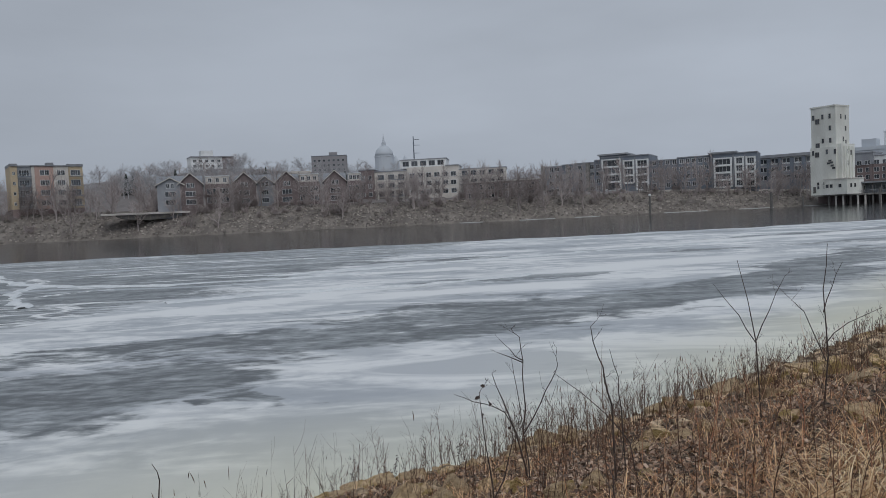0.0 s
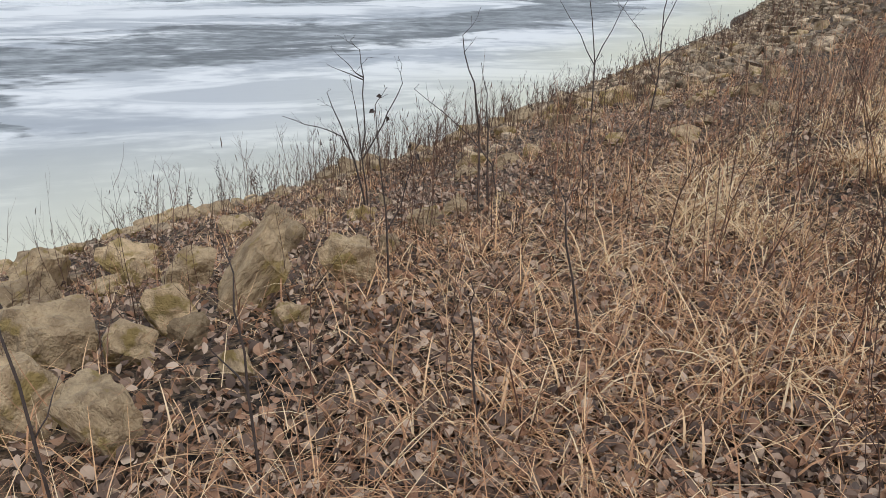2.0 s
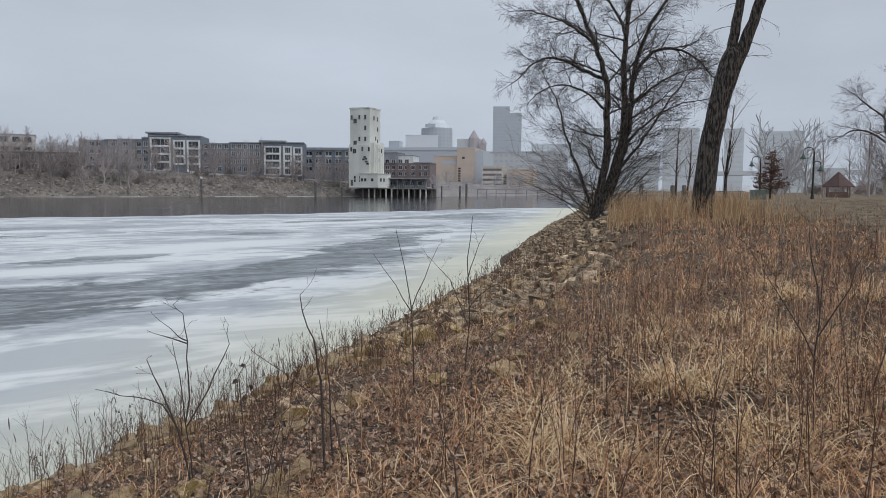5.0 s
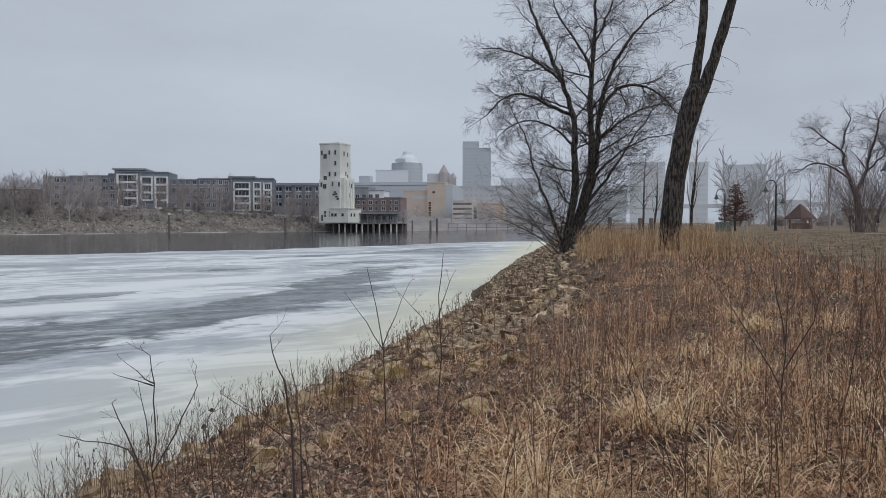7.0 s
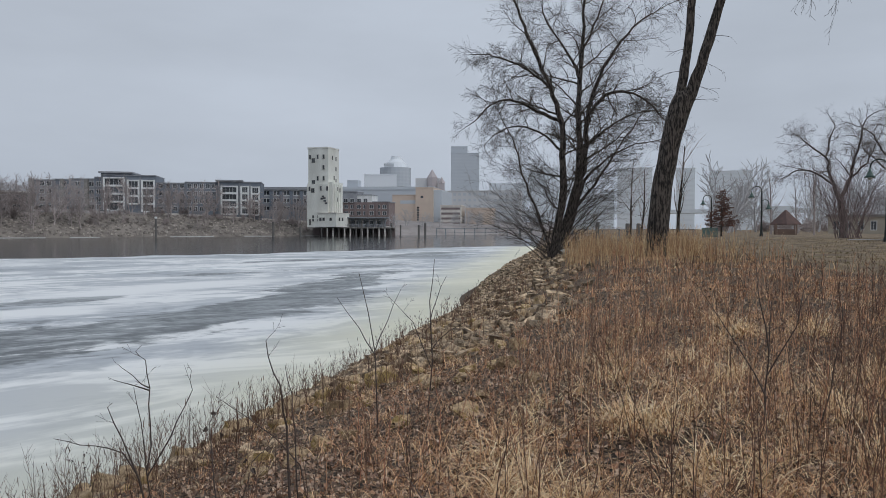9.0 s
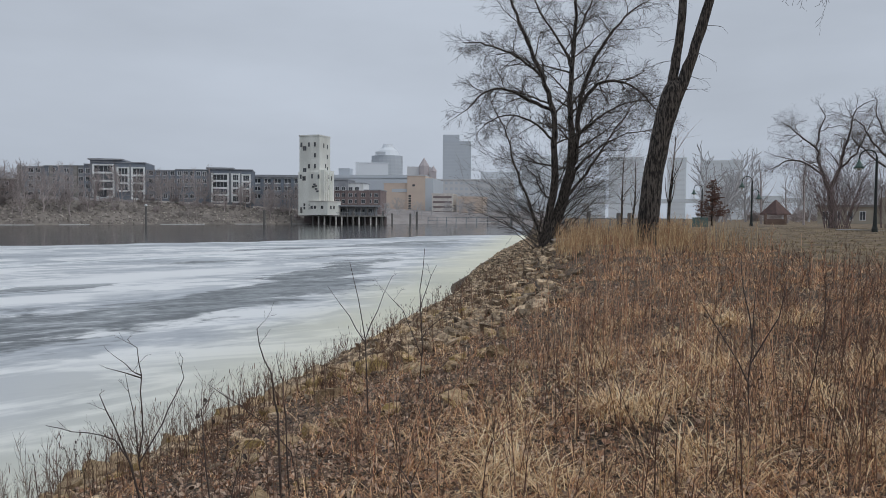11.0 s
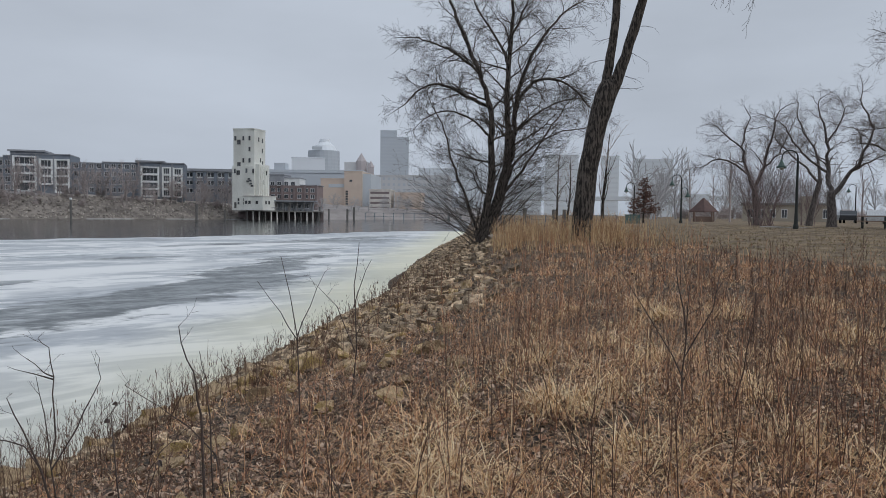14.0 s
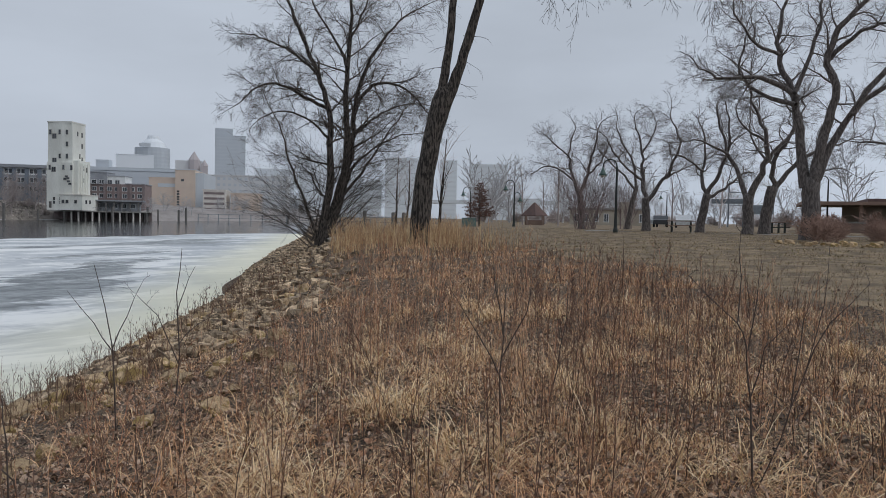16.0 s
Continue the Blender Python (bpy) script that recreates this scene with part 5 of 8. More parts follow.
# park trees with spreading, gnarled limbs: bearing, distance, seed, then boughs as (sideways, up) lines in metres with their thickness
OAK_SPEC = [(8, 0.25, 0.03, 8, 0.58, 0.9, 0.12), (5, 0.28, 0.01, 8, 0.62, 0.85, 0.1), (3, 0.3, -0.04, 0, 0, 0, 0)]
PARK_TREES = [
    (65.75, 62, 21, [([(0, -0.1), (0.0, 1.8), (-0.2, 3.4)], 0.34, 0.28), ([(-0.2, 3.2), (-0.9, 5.2), (-1.2, 7.2), (-0.9, 9.3)], 0.22, 0.06), ([(-0.2, 3.3), (0.4, 5.4), (0.9, 7.4), (1.2, 9.5)], 0.22, 0.06), ([(-0.6, 4.6), (-2.0, 5.8), (-3.2, 6.1), (-4.2, 5.6)], 0.13, 0.04), ([(0.3, 5.0), (1.5, 6.4), (2.1, 7.9)], 0.12, 0.04), ([(-1.2, 7.0), (-2.4, 8.2), (-3.0, 8.8)], 0.1, 0.03)]),
    (69.1, 64, 28, [([(0, -0.1), (0.3, 2.2), (0.7, 4.4)], 0.3, 0.22), ([(0.7, 4.2), (0.4, 6.6), (-0.6, 8.6), (-1.2, 10.2)], 0.16, 0.05), ([(0.6, 4.0), (-0.8, 5.8), (-2.2, 7.2), (-2.8, 8.6)], 0.14, 0.04)]),
    (70.5, 56, 22, [([(0, -0.1), (0.0, 1.6), (-0.1, 2.9)], 0.4, 0.32), ([(-0.1, 2.7), (-0.4, 4.6), (-0.5, 6.8), (-1.0, 9.4)], 0.24, 0.06), ([(0, 2.6), (0.9, 4.0), (1.8, 5.8), (2.2, 7.6), (1.6, 9.4)], 0.22, 0.05), ([(1.2, 4.5), (2.6, 5.4), (3.6, 5.9)], 0.11, 0.03), ([(-0.4, 4.4), (-1.7, 5.6), (-2.6, 6.8), (-3.2, 8.0)], 0.13, 0.04), ([(-0.5, 6.6), (0.3, 8.0), (0.5, 9.5)], 0.1, 0.03)]),
    (74.2, 54, 23, [([(0, -0.1), (0.25, 1.6), (0.5, 3.2)], 0.38, 0.32), ([(0.5, 3.0), (0.1, 4.6), (0.3, 6.4), (0.1, 8.6)], 0.2, 0.06), ([(0.5, 3.0), (1.3, 4.8), (1.9, 7.0), (1.7, 9.4)], 0.22, 0.06), ([(0.7, 2.9), (2.0, 3.9), (3.0, 4.9), (3.7, 5.0)], 0.15, 0.05), ([(0.2, 5.0), (-1.2, 6.0), (-2.2, 6.2)], 0.11, 0.04)]),
    (77.5, 48, 24, [([(0, -0.1), (0.0, 1.6), (0.0, 2.8)], 0.42, 0.36), ([(-0.1, 2.6), (-0.9, 4.8), (-1.6, 7.0), (-2.2, 9.4)], 0.22, 0.06), ([(0.1, 2.7), (0.8, 4.9), (0.9, 6.8), (0.2, 8.6), (-0.2, 10.6)], 0.28, 0.06), ([(0.8, 5.0), (2.0, 6.6), (2.9, 8.2), (3.0, 9.8)], 0.16, 0.05), ([(-1.2, 5.6), (-2.9, 6.6), (-4.0, 6.4)], 0.11, 0.03), ([(0.8, 6.6), (-0.6, 7.8), (-1.0, 9.8)], 0.12, 0.03)]),
    (78.6, 52, 27, [([(0, -0.1), (0.1, 1.8), (0.4, 3.6)], 0.46, 0.4), ([(0.4, 3.3), (1.6, 5.2), (3.2, 6.4), (4.6, 6.9)], 0.26, 0.06), ([(0.4, 3.4), (0.5, 5.6), (1.5, 7.8), (1.6, 10.0)], 0.24, 0.06), ([(0.5, 5.0), (-0.8, 7.0), (-1.2, 9.4)], 0.14, 0.04), ([(1.8, 5.2), (3.0, 4.6), (4.0, 4.9)], 0.1, 0.03)]),
    (81.5, 38, 25, [([(0, -0.1), (0.0, 1.6), (0.0, 3.2)], 0.52, 0.46), ([(-0.25, 2.8), (-0.55, 5.2), (-0.85, 7.4), (-1.6, 9.4), (-1.7, 11.6), (-1.0, 14.0)], 0.34, 0.07), ([(0.1, 3.0), (0.35, 5.0), (0.9, 7.2), (0.5, 9.4), (1.2, 11.0), (2.4, 12.4), (2.6, 14.5)], 0.34, 0.07), ([(0.25, 3.2), (0.9, 5.4), (2.2, 7.2), (4.0, 8.4), (6.2, 8.9)], 0.26, 0.07), ([(-1.0, 7.6), (-2.4, 8.4), (-4.0, 8.4), (-5.0, 8.8)], 0.18, 0.05), ([(-0.8, 7.0), (-2.2, 7.6), (-3.4, 8.9), (-3.4, 10.4)], 0.16, 0.05), ([(-1.6, 9.6), (-3.0, 10.4), (-3.6, 11.8)], 0.12, 0.04), ([(1.6, 6.4), (3.2, 8.9), (4.8, 10.2), (6.4, 11.2)], 0.2, 0.05), ([(0.6, 9.2), (1.8, 10.4), (3.4, 10.8), (4.6, 11.9)], 0.15, 0.04), ([(-0.9, 7.6), (-0.2, 9.8), (0.2, 12.2), (-0.2, 14.4)], 0.16, 0.05)]),
    (88.5, 46, 26, [([(0, -0.1), (0.1, 1.8), (0.3, 3.4)], 0.46, 0.4), ([(0.2, 3.2), (-0.8, 5.6), (-1.5, 8.0), (-1.6, 10.6)], 0.24, 0.06), ([(0.3, 3.2), (1.2, 5.6), (1.8, 8.2), (2.6, 10.6)], 0.24, 0.06), ([(-0.4, 4.6), (-2.4, 6.0), (-4.0, 6.4)], 0.16, 0.04)]),
]


def park_tree(az, d, seed, boughs):
    def grow(rng, wood, twigs):
        for k, (pts, r0, r1) in enumerate(boughs):
            r0, r1 = r0 * 0.78, r1 * 0.8
            if k == 0:
                wood.tube(bent([(p[0], 0, p[1] * tall) for p in pts], 4, rng, 0.02), [(r0 * 1.35, r0 * 1.08)[i] if i < 2 else r0 + (r1 - r0) * i / 8 for i in range(9)], 14)
            else:
                bough(rng, wood, twigs, [(p[0] * 0.95, p[1] * tall) for p in pts], r0, r1, 12 if d > 45 else 15, 2.1, OAK_SPEC, 1.0, 0.3, 0.06, (-1.8, 1.5, -0.7, 1.9, -1.4, 0.6)[k % 6])
    tall = 0.86 if d > 40 else 0.9
    x, y, z = on_ground(az, d)
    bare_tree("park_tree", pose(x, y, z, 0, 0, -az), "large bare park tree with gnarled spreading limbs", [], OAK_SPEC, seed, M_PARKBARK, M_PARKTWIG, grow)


for spec in PARK_TREES:
    park_tree(*spec)

# young upright trees and a bushy one in the park
YOUNG_SPEC = [(7, 0.04, 0.05, 14, 0.42, 0.6, 0.25), (5, 0.1, 0.06, 6, 0.5, 0.55, 0.2), (4, 0.14, 0.03, 0, 0, 0, 0)]
for az, d, h, r, seed in ((51.6, 52, 5.5, 0.09, 31), (52.4, 54, 5.2, 0.09, 32), (55.0, 42, 5.4, 0.10, 33), (61.3, 95, 7.5, 0.13, 34), (64.0, 90, 8.0, 0.13, 35), (63.0, 120, 7.0, 0.13, 36), (72.3, 95, 6.5, 0.13, 37), (75.6, 100, 7.0, 0.14, 38)):
    x, y, z = on_ground(az, d)
    # trees beyond 80 m take the more strongly hazed colours
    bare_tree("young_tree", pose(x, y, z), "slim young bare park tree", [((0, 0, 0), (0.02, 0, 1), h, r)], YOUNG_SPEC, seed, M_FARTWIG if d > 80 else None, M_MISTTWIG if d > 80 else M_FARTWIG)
M_BUSHTWIG = mat("reddish_brown_twigs", (0.27, 0.205, 0.195), 0.95, (0.20, 0.15, 0.142), 2, 9, 0.0)
BUSH_SPEC = [(5, 0.08, 0.03, 9, 0.5, 0.6, 0.15), (3, 0.13, 0.02, 6, 0.6, 0.6, 0.12), (3, 0.16, 0.0, 0, 0, 0, 0)]
for az, d, h, seed in ((66.6, 58, 6.0, 41), (65.6, 60, 5.5, 42), (69.0, 66, 5.5, 43)):
    x, y, z = on_ground(az, d)
    rg = random.Random(seed)
    bare_tree("bushy_tree", pose(x, y, z), "dense reddish-brown bushy bare tree", [((rg.uniform(-0.5, 0.5), rg.uniform(-0.5, 0.5), 0), (rg.uniform(-0.5, 0.5), rg.uniform(-0.45, 0.45), 1), h * rg.uniform(0.6, 1), 0.035) for _ in range(13)], BUSH_SPEC, seed, M_BUSHTWIG, M_BUSHTWIG)

# ---- shrubs and trees of the far bank ----
FAR_SPEC = [(4, 0.1, 0.03, 11, 0.58, 0.65, 0.2), (3, 0.15, 0.02, 9, 0.6, 0.6, 0.12), (2, 0.2, 0.0, 0, 0, 0, 0)]


def far_bush(seed, tall):
    rg, g = random.Random(seed), Geo()
    for _ in range(1 if tall else 6):
        foot = (0, 0, -0.6) if tall else (rg.uniform(-1, 1), rg.uniform(-0.8, 0.8), -0.6)
        d = (rg.uniform(-0.1, 0.1), 0, 1) if tall else (rg.uniform(-0.7, 0.7), rg.uniform(-0.5, 0.5), 1)
        limb(rg, g, g, Vector(foot), Vector(d).normalized(), rg.uniform(5.5, 7) if tall else rg.uniform(2.6, 4.2), 0.15 if tall else 0.05, 0, FAR_SPEC, 0.03)
    return g


M_RUSSET = mat("russet_twigs", (0.36, 0.24, 0.19), 0.95, (0.26, 0.17, 0.135), 2, 9, 0.0)
russet_bush = [far_bush(90 + i, False).mesh("low_shrub", M_RUSSET) for i in range(2)]
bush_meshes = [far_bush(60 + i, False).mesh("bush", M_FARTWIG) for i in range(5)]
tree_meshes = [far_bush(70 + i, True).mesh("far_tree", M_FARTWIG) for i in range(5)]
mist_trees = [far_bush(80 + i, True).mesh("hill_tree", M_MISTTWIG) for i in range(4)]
rg = random.Random(9)
for i in range(340):
    az = rg.uniform(-31, 27.2)
    s = rg.choice((rg.uniform(12, 21), rg.uniform(17, 24), rg.uniform(17, 24), rg.uniform(3, 18)))
    tall = rg.random() < 0.65
    x, y = polar(az, float(far_d(az)) + s)
    k = rg.choice((rg.uniform(0.7, 1.2), rg.uniform(1.2, 2.0), rg.uniform(1.2, 2.0))) if tall else rg.uniform(0.4, 0.95)
    me = rg.choice(tree_meshes if tall else bush_meshes)
    thing("bare_shrub" if not tall else "bank_tree", Matrix.LocRotScale((x, y, float(far_land_z(az, s))), Euler((0, 0, rg.uniform(0, 6.3))), (k, k, k * rg.uniform(0.8, 1.2))), "bare brown shrub on the far bank" if not tall else "small bare tree on the far bank", "shrub" if not tall else "tree", "far bank growth", data=me)
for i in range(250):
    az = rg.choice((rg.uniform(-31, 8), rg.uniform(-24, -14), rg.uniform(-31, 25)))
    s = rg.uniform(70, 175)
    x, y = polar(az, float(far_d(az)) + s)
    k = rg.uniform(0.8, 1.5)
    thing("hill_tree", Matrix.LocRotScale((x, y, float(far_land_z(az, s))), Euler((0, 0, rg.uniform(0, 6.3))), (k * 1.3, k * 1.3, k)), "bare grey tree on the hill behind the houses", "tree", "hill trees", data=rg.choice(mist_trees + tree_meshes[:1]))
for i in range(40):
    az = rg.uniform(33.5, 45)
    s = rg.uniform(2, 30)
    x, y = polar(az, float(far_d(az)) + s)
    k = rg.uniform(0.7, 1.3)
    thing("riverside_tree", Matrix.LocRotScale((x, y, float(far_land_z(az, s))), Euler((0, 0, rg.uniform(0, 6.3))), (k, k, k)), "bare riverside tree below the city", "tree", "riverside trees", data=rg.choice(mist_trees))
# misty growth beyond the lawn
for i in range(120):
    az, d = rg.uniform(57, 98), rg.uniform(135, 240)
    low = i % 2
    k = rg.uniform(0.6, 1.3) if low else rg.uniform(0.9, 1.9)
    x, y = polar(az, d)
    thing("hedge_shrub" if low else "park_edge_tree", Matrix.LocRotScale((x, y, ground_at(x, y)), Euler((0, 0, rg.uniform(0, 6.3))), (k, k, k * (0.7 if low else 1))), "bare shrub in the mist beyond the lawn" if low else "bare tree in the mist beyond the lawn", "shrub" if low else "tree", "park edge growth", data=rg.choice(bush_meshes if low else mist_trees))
for i in range(24):
    az, d = rg.uniform(81.5, 97), rg.uniform(32, 44)
    x, y = polar(az, d)
    k = rg.uniform(0.16, 0.36)
    thing("low_shrub", Matrix.LocRotScale((x, y, ground_at(x, y)), Euler((0, 0, rg.uniform(0, 6.3))), (k * 1.3, k * 1.3, k)), "low reddish-brown bare shrub at the lawn edge", "shrub", "lawn edge shrubs", data=russet_bush[i % 2])
# dark evergreens on the hill
M_EVERGREEN = mat("dark_conifer", (0.035, 0.045, 0.038), 0.95, (0.06, 0.07, 0.06), 0.8, 5, 0.5, 0.3)


def conifer(h, seed, m):
    rg, g = random.Random(seed), Geo()
    g.lathe([(h * 0.02, -0.5), (h * 0.015, h * 0.5), (0.01, h)], 6)
    n = int(26)
    for i in range(n):
        z = h * (0.08 + 0.9 * i / n)
        for k in range(7):
            a = rg.uniform(0, 6.3)
            l = (h - z) * rg.uniform(0.22, 0.36) + 0.1
            p = Vector((0, 0, z))
            q = p + Vector((math.cos(a) * l, math.sin(a) * l, -l * 0.25))
            g.tube([p, p.lerp(q, 0.5) + Vector((0, 0, l * 0.08)), q], [0.02 * h, 0.03 * h, 0.005 * h], 4)
    return g.mesh("conifer", m)


for az, s, h, seed in ((-18.9, 90, 12, 1), (-22.2, 95, 11, 2), (-6.6, 60, 12, 3), (-21.8, 105, 9, 4), (-12.5, 110, 9, 5)):
    x, y = polar(az, float(far_d(az)) + s)
    thing("conifer", pose(x, y, float(far_land_z(az, s))), "dark evergreen on the hill", "tree", "hill evergreens", data=conifer(h, seed, M_EVERGREEN))

# ---- the near bank: stones, leaves, grass, stalks ----
def stone_material():
    m = mat("lichened_limestone", (0.62, 0.455, 0.275), 0.95, (0.38, 0.265, 0.155), 4.0, 30, 0.8, 0.05, per_object=0.35, lo=0.38, hi=0.62)
    n, l = m.node_tree.nodes, m.node_tree.links
    b = n["Principled BSDF"]
    col = b.inputs["Base Color"].links[0].from_socket
    tc, t, r, mix = n.new("ShaderNodeTexCoord"), n.new("ShaderNodeTexNoise"), n.new("ShaderNodeMapRange"), n.new("ShaderNodeMix")
    t.inputs["Scale"].default_value, t.inputs["Detail"].default_value = 2.6, 9.0
    l.new(tc.outputs["Object"], t.inputs["Vector"])
    oi, add = n.new("ShaderNodeObjectInfo"), n.new("ShaderNodeMath")
    add.operation = "MULTIPLY_ADD"
    add.inputs[1].default_value = 0.22
    l.new(oi.outputs["Random"], add.inputs[0])
    l.new(t.outputs["Fac"], add.inputs[2])
    r.inputs["From Min"].default_value, r.inputs["From Max"].default_value = 0.66, 0.74
    r.inputs["To Max"].default_value = 0.8
    l.new(add.outputs[0], r.inputs["Value"])
    mix.data_type = "RGBA"
    mix.inputs[7].default_value = (0.34, 0.24, 0.075, 1)
    l.new(r.outputs["Result"], mix.inputs["Factor"])
    l.new(col, mix.inputs[6])
    l.new(mix.outputs[2], b.inputs["Base Color"])
    return m


M_STONE = stone_material()


def stone_mesh(seed, detail):
    """A broken block: a ball flattened against six rough sides and some random chips."""
    rg = random.Random(seed)
    bm = bmesh.new()
    bmesh.ops.create_icosphere(bm, subdivisions=detail, radius=0.72)
    planes = []
    for axis, d in ((0, 0.48), (1, 0.42), (2, 0.40)):
        for s in (-1, 1):
            n = Vector((rg.gauss(0, 0.22), rg.gauss(0, 0.22), rg.gauss(0, 0.22)))
            n[axis] += s
            planes.append((n.normalized(), d * rg.uniform(0.7, 1.08)))
    planes += [(Vector((rg.gauss(0, 1), rg.gauss(0, 1), rg.gauss(0, 1))).normalized(), rg.uniform(0.36, 0.46)) for _ in range(4)]
    for v in bm.verts:
        for n, d in planes:
            over = v.co.dot(n) - d
            if over > 0:
                v.co -= n * over
        v.co += v.co.normalized() * (noise.noise(v.co * 3.1 + Vector((seed, 0, 0))) * 0.07 + noise.noise(v.co * 7.0 + Vector((seed, 3, 0))) * 0.06 + noise.noise(v.co * 17.0 + Vector((seed, 3, 7))) * 0.03)
    me = bpy.data.meshes.new("stone")
    bm.to_mesh(me)
    bm.free()
    me.materials.append(M_STONE)
    me.polygons.foreach_set("use_smooth", [False] * len(me.polygons))
    return me


fine_stones = [stone_mesh(100 + i, 4) for i in range(8)]
rough_stones = [stone_mesh(200 + i, 3) for i in range(10)]
# x, y, width, height of the stones that stand out
BIG_STONES = [(-0.45, 3.54, 0.30, 0.35), (-0.15, 3.60, 0.23, 0.22), (-0.38, 3.31, 0.14, 0.10), (-1.00, 4.40, 0.31, 0.25), (-1.37, 5.29, 0.36, 0.28), (-0.99, 5.43, 0.40, 0.24), (-1.42, 4.74, 0.41, 0.25), (-1.03, 3.44, 0.29, 0.23), (-1.86, 5.44, 0.40, 0.20), (-1.43, 4.03, 0.28, 0.20), (-1.01, 3.06, 0.26, 0.20), (-0.82, 2.88, 0.20, 0.19), (-0.64, 4.06, 0.28, 0.20), (-0.70, 3.56, 0.20, 0.16)]
BIG_STONES += [(-0.42, 5.88, 0.31, 0.23), (-0.53, 3.07, 0.12, 0.10), (0.14, 4.76, 0.19, 0.14), (0.25, 4.04, 0.18, 0.14), (0.05, 5.81, 0.29, 0.20), (-0.63, 3.35, 0.14, 0.11), (-0.80, 3.34, 0.17, 0.13), (-1.25, 3.23, 0.14, 0.14), (-0.25, 4.35, 0.18, 0.16), (0.05, 3.88, 0.12, 0.11), (0.46, 4.32, 0.18, 0.12), (0.73, 4.45, 0.17, 0.11), (2.16, 5.11, 0.30, 0.17), (3.72, 7.64, 0.42, 0.24)]
BIG_STONES += [(3.66, 6.40, 0.36, 0.20), (4.70, 7.33, 0.37, 0.25), (1.91, 5.47, 0.26, 0.16), (3.59, 6.81, 0.35, 0.18), (3.02, 5.41, 0.30, 0.17), (0.18, 4.94, 0.20, 0.16), (0.27, 4.20, 0.19, 0.13), (1.08, 5.86, 0.28, 0.18), (2.99, 6.60, 0.35, 0.24), (3.71, 6.59, 0.29, 0.18), (2.53, 5.40, 0.24, 0.11), (3.08, 6.29, 0.25, 0.17), (5.09, 8.05, 0.32, 0.20), (4.66, 9.11, 0.43, 0.25)]
BIG_STONES += [(1.73, 5.77, 0.28, 0.16), (1.38, 5.87, 0.28, 0.16)]
rg = random.Random(17)
spots = [(x, y, w * (0.76 if x + y < 5 else 0.62), h * (0.78 if x + y < 5 else 0.5)) for x, y, w, h in BIG_STONES]


def clear(x, y, r):
    return all((x - a) ** 2 + (y - b) ** 2 > (r * 0.42 + c * 0.38) ** 2 for a, b, c, _ in spots)


def heap(n, u0, u1, sizes):
    tries, want = 0, len(spots) + n
    while len(spots) < want and tries < 9000:
        tries += 1
        u = rg.uniform(u0, u1)
        v = rg.uniform(-0.5, 3.2) if u < 2.9 or u > 8 else rg.uniform(-0.5, 1.4) if rg.random() < 0.88 else rg.uniform(1.4, 3.4)
        x, y = [float(q) for q in xy_of(u, v)]
        w = rg.choice(sizes) * rg.uniform(0.85, 1.2) * (1.1 if v < 2 else 0.9) * min(1.0, 0.55 + 0.45 * max(0.0, v + 0.5))
        if clear(x, y, w):
            spots.append((x, y, w, w * rg.uniform(0.6, 0.9)))


heap(44, -2.5, 2.9, (0.15, 0.19, 0.24, 0.28))
heap(190, -2.5, 6.5, (0.09, 0.12, 0.15, 0.19, 0.24))
heap(110, 6.0, 16, (0.18, 0.22, 0.27, 0.34))
bank_stones = tagged(new("riprap"), "tan lichen-spotted limestone riprap along the water", "stones", kind="structure")
for i, (x, y, w, h) in enumerate(spots):
    near = x * x + y * y < 45 or i < len(BIG_STONES)
    ob = new("stone", rg.choice(fine_stones if near else rough_stones))
    ob.parent = bank_stones
    tilt = rg.uniform(-0.6, 0.6) if near else rg.uniform(-0.35, 0.35)
    ob.matrix_local = Matrix.LocRotScale((x, y, ground_at(x, y) + h * ((0.6 if i < len(BIG_STONES) else 0.4) if x + y < 4.2 else 0.3 if i < len(BIG_STONES) else 0.14)), Euler((tilt, rg.uniform(-0.35, 0.35), rg.uniform(0, 6.3))), (w, w * rg.uniform(0.7, 1.0), h * (1.3 if near else 1.15)))
# the long tilted slab
slab, swapped = bank_stones.children[3], bank_stones.children[0]
swapped.matrix_local = slab.matrix_local.copy()
slab.matrix_local = Matrix.LocRotScale((-0.45, 3.62, ground_at(-0.45, 3.62) + 0.11), Euler((-0.25, 0.62, -0.5)), (0.16, 0.15, 0.44))

# smaller and farther stones, too many to pick apart
tv, tf, base = [], [], 0
protos = []
for me in rough_stones[:6]:
    a = np.empty(len(me.vertices) * 3, np.float32)
    me.vertices.foreach_get("co", a)
    f = np.array([p.vertices[:] for p in me.polygons], np.int32)
    protos.append((a.reshape(-1, 3), f))
low = [stone_mesh(300 + i, 2) for i in range(6)]
lowp = []
for me in low:
    a = np.empty(len(me.vertices) * 3, np.float32)
    me.vertices.foreach_get("co", a)
    lowp.append((a.reshape(-1, 3), np.array([p.vertices[:] for p in me.polygons], np.int32)))
farp = []
for me in [stone_mesh(400 + i, 1) for i in range(4)]:
    a = np.empty(len(me.vertices) * 3, np.float32)
    me.vertices.foreach_get("co", a)
    farp.append((a.reshape(-1, 3), np.array([p.vertices[:] for p in me.polygons], np.int32)))
rn = np.random.default_rng(4)
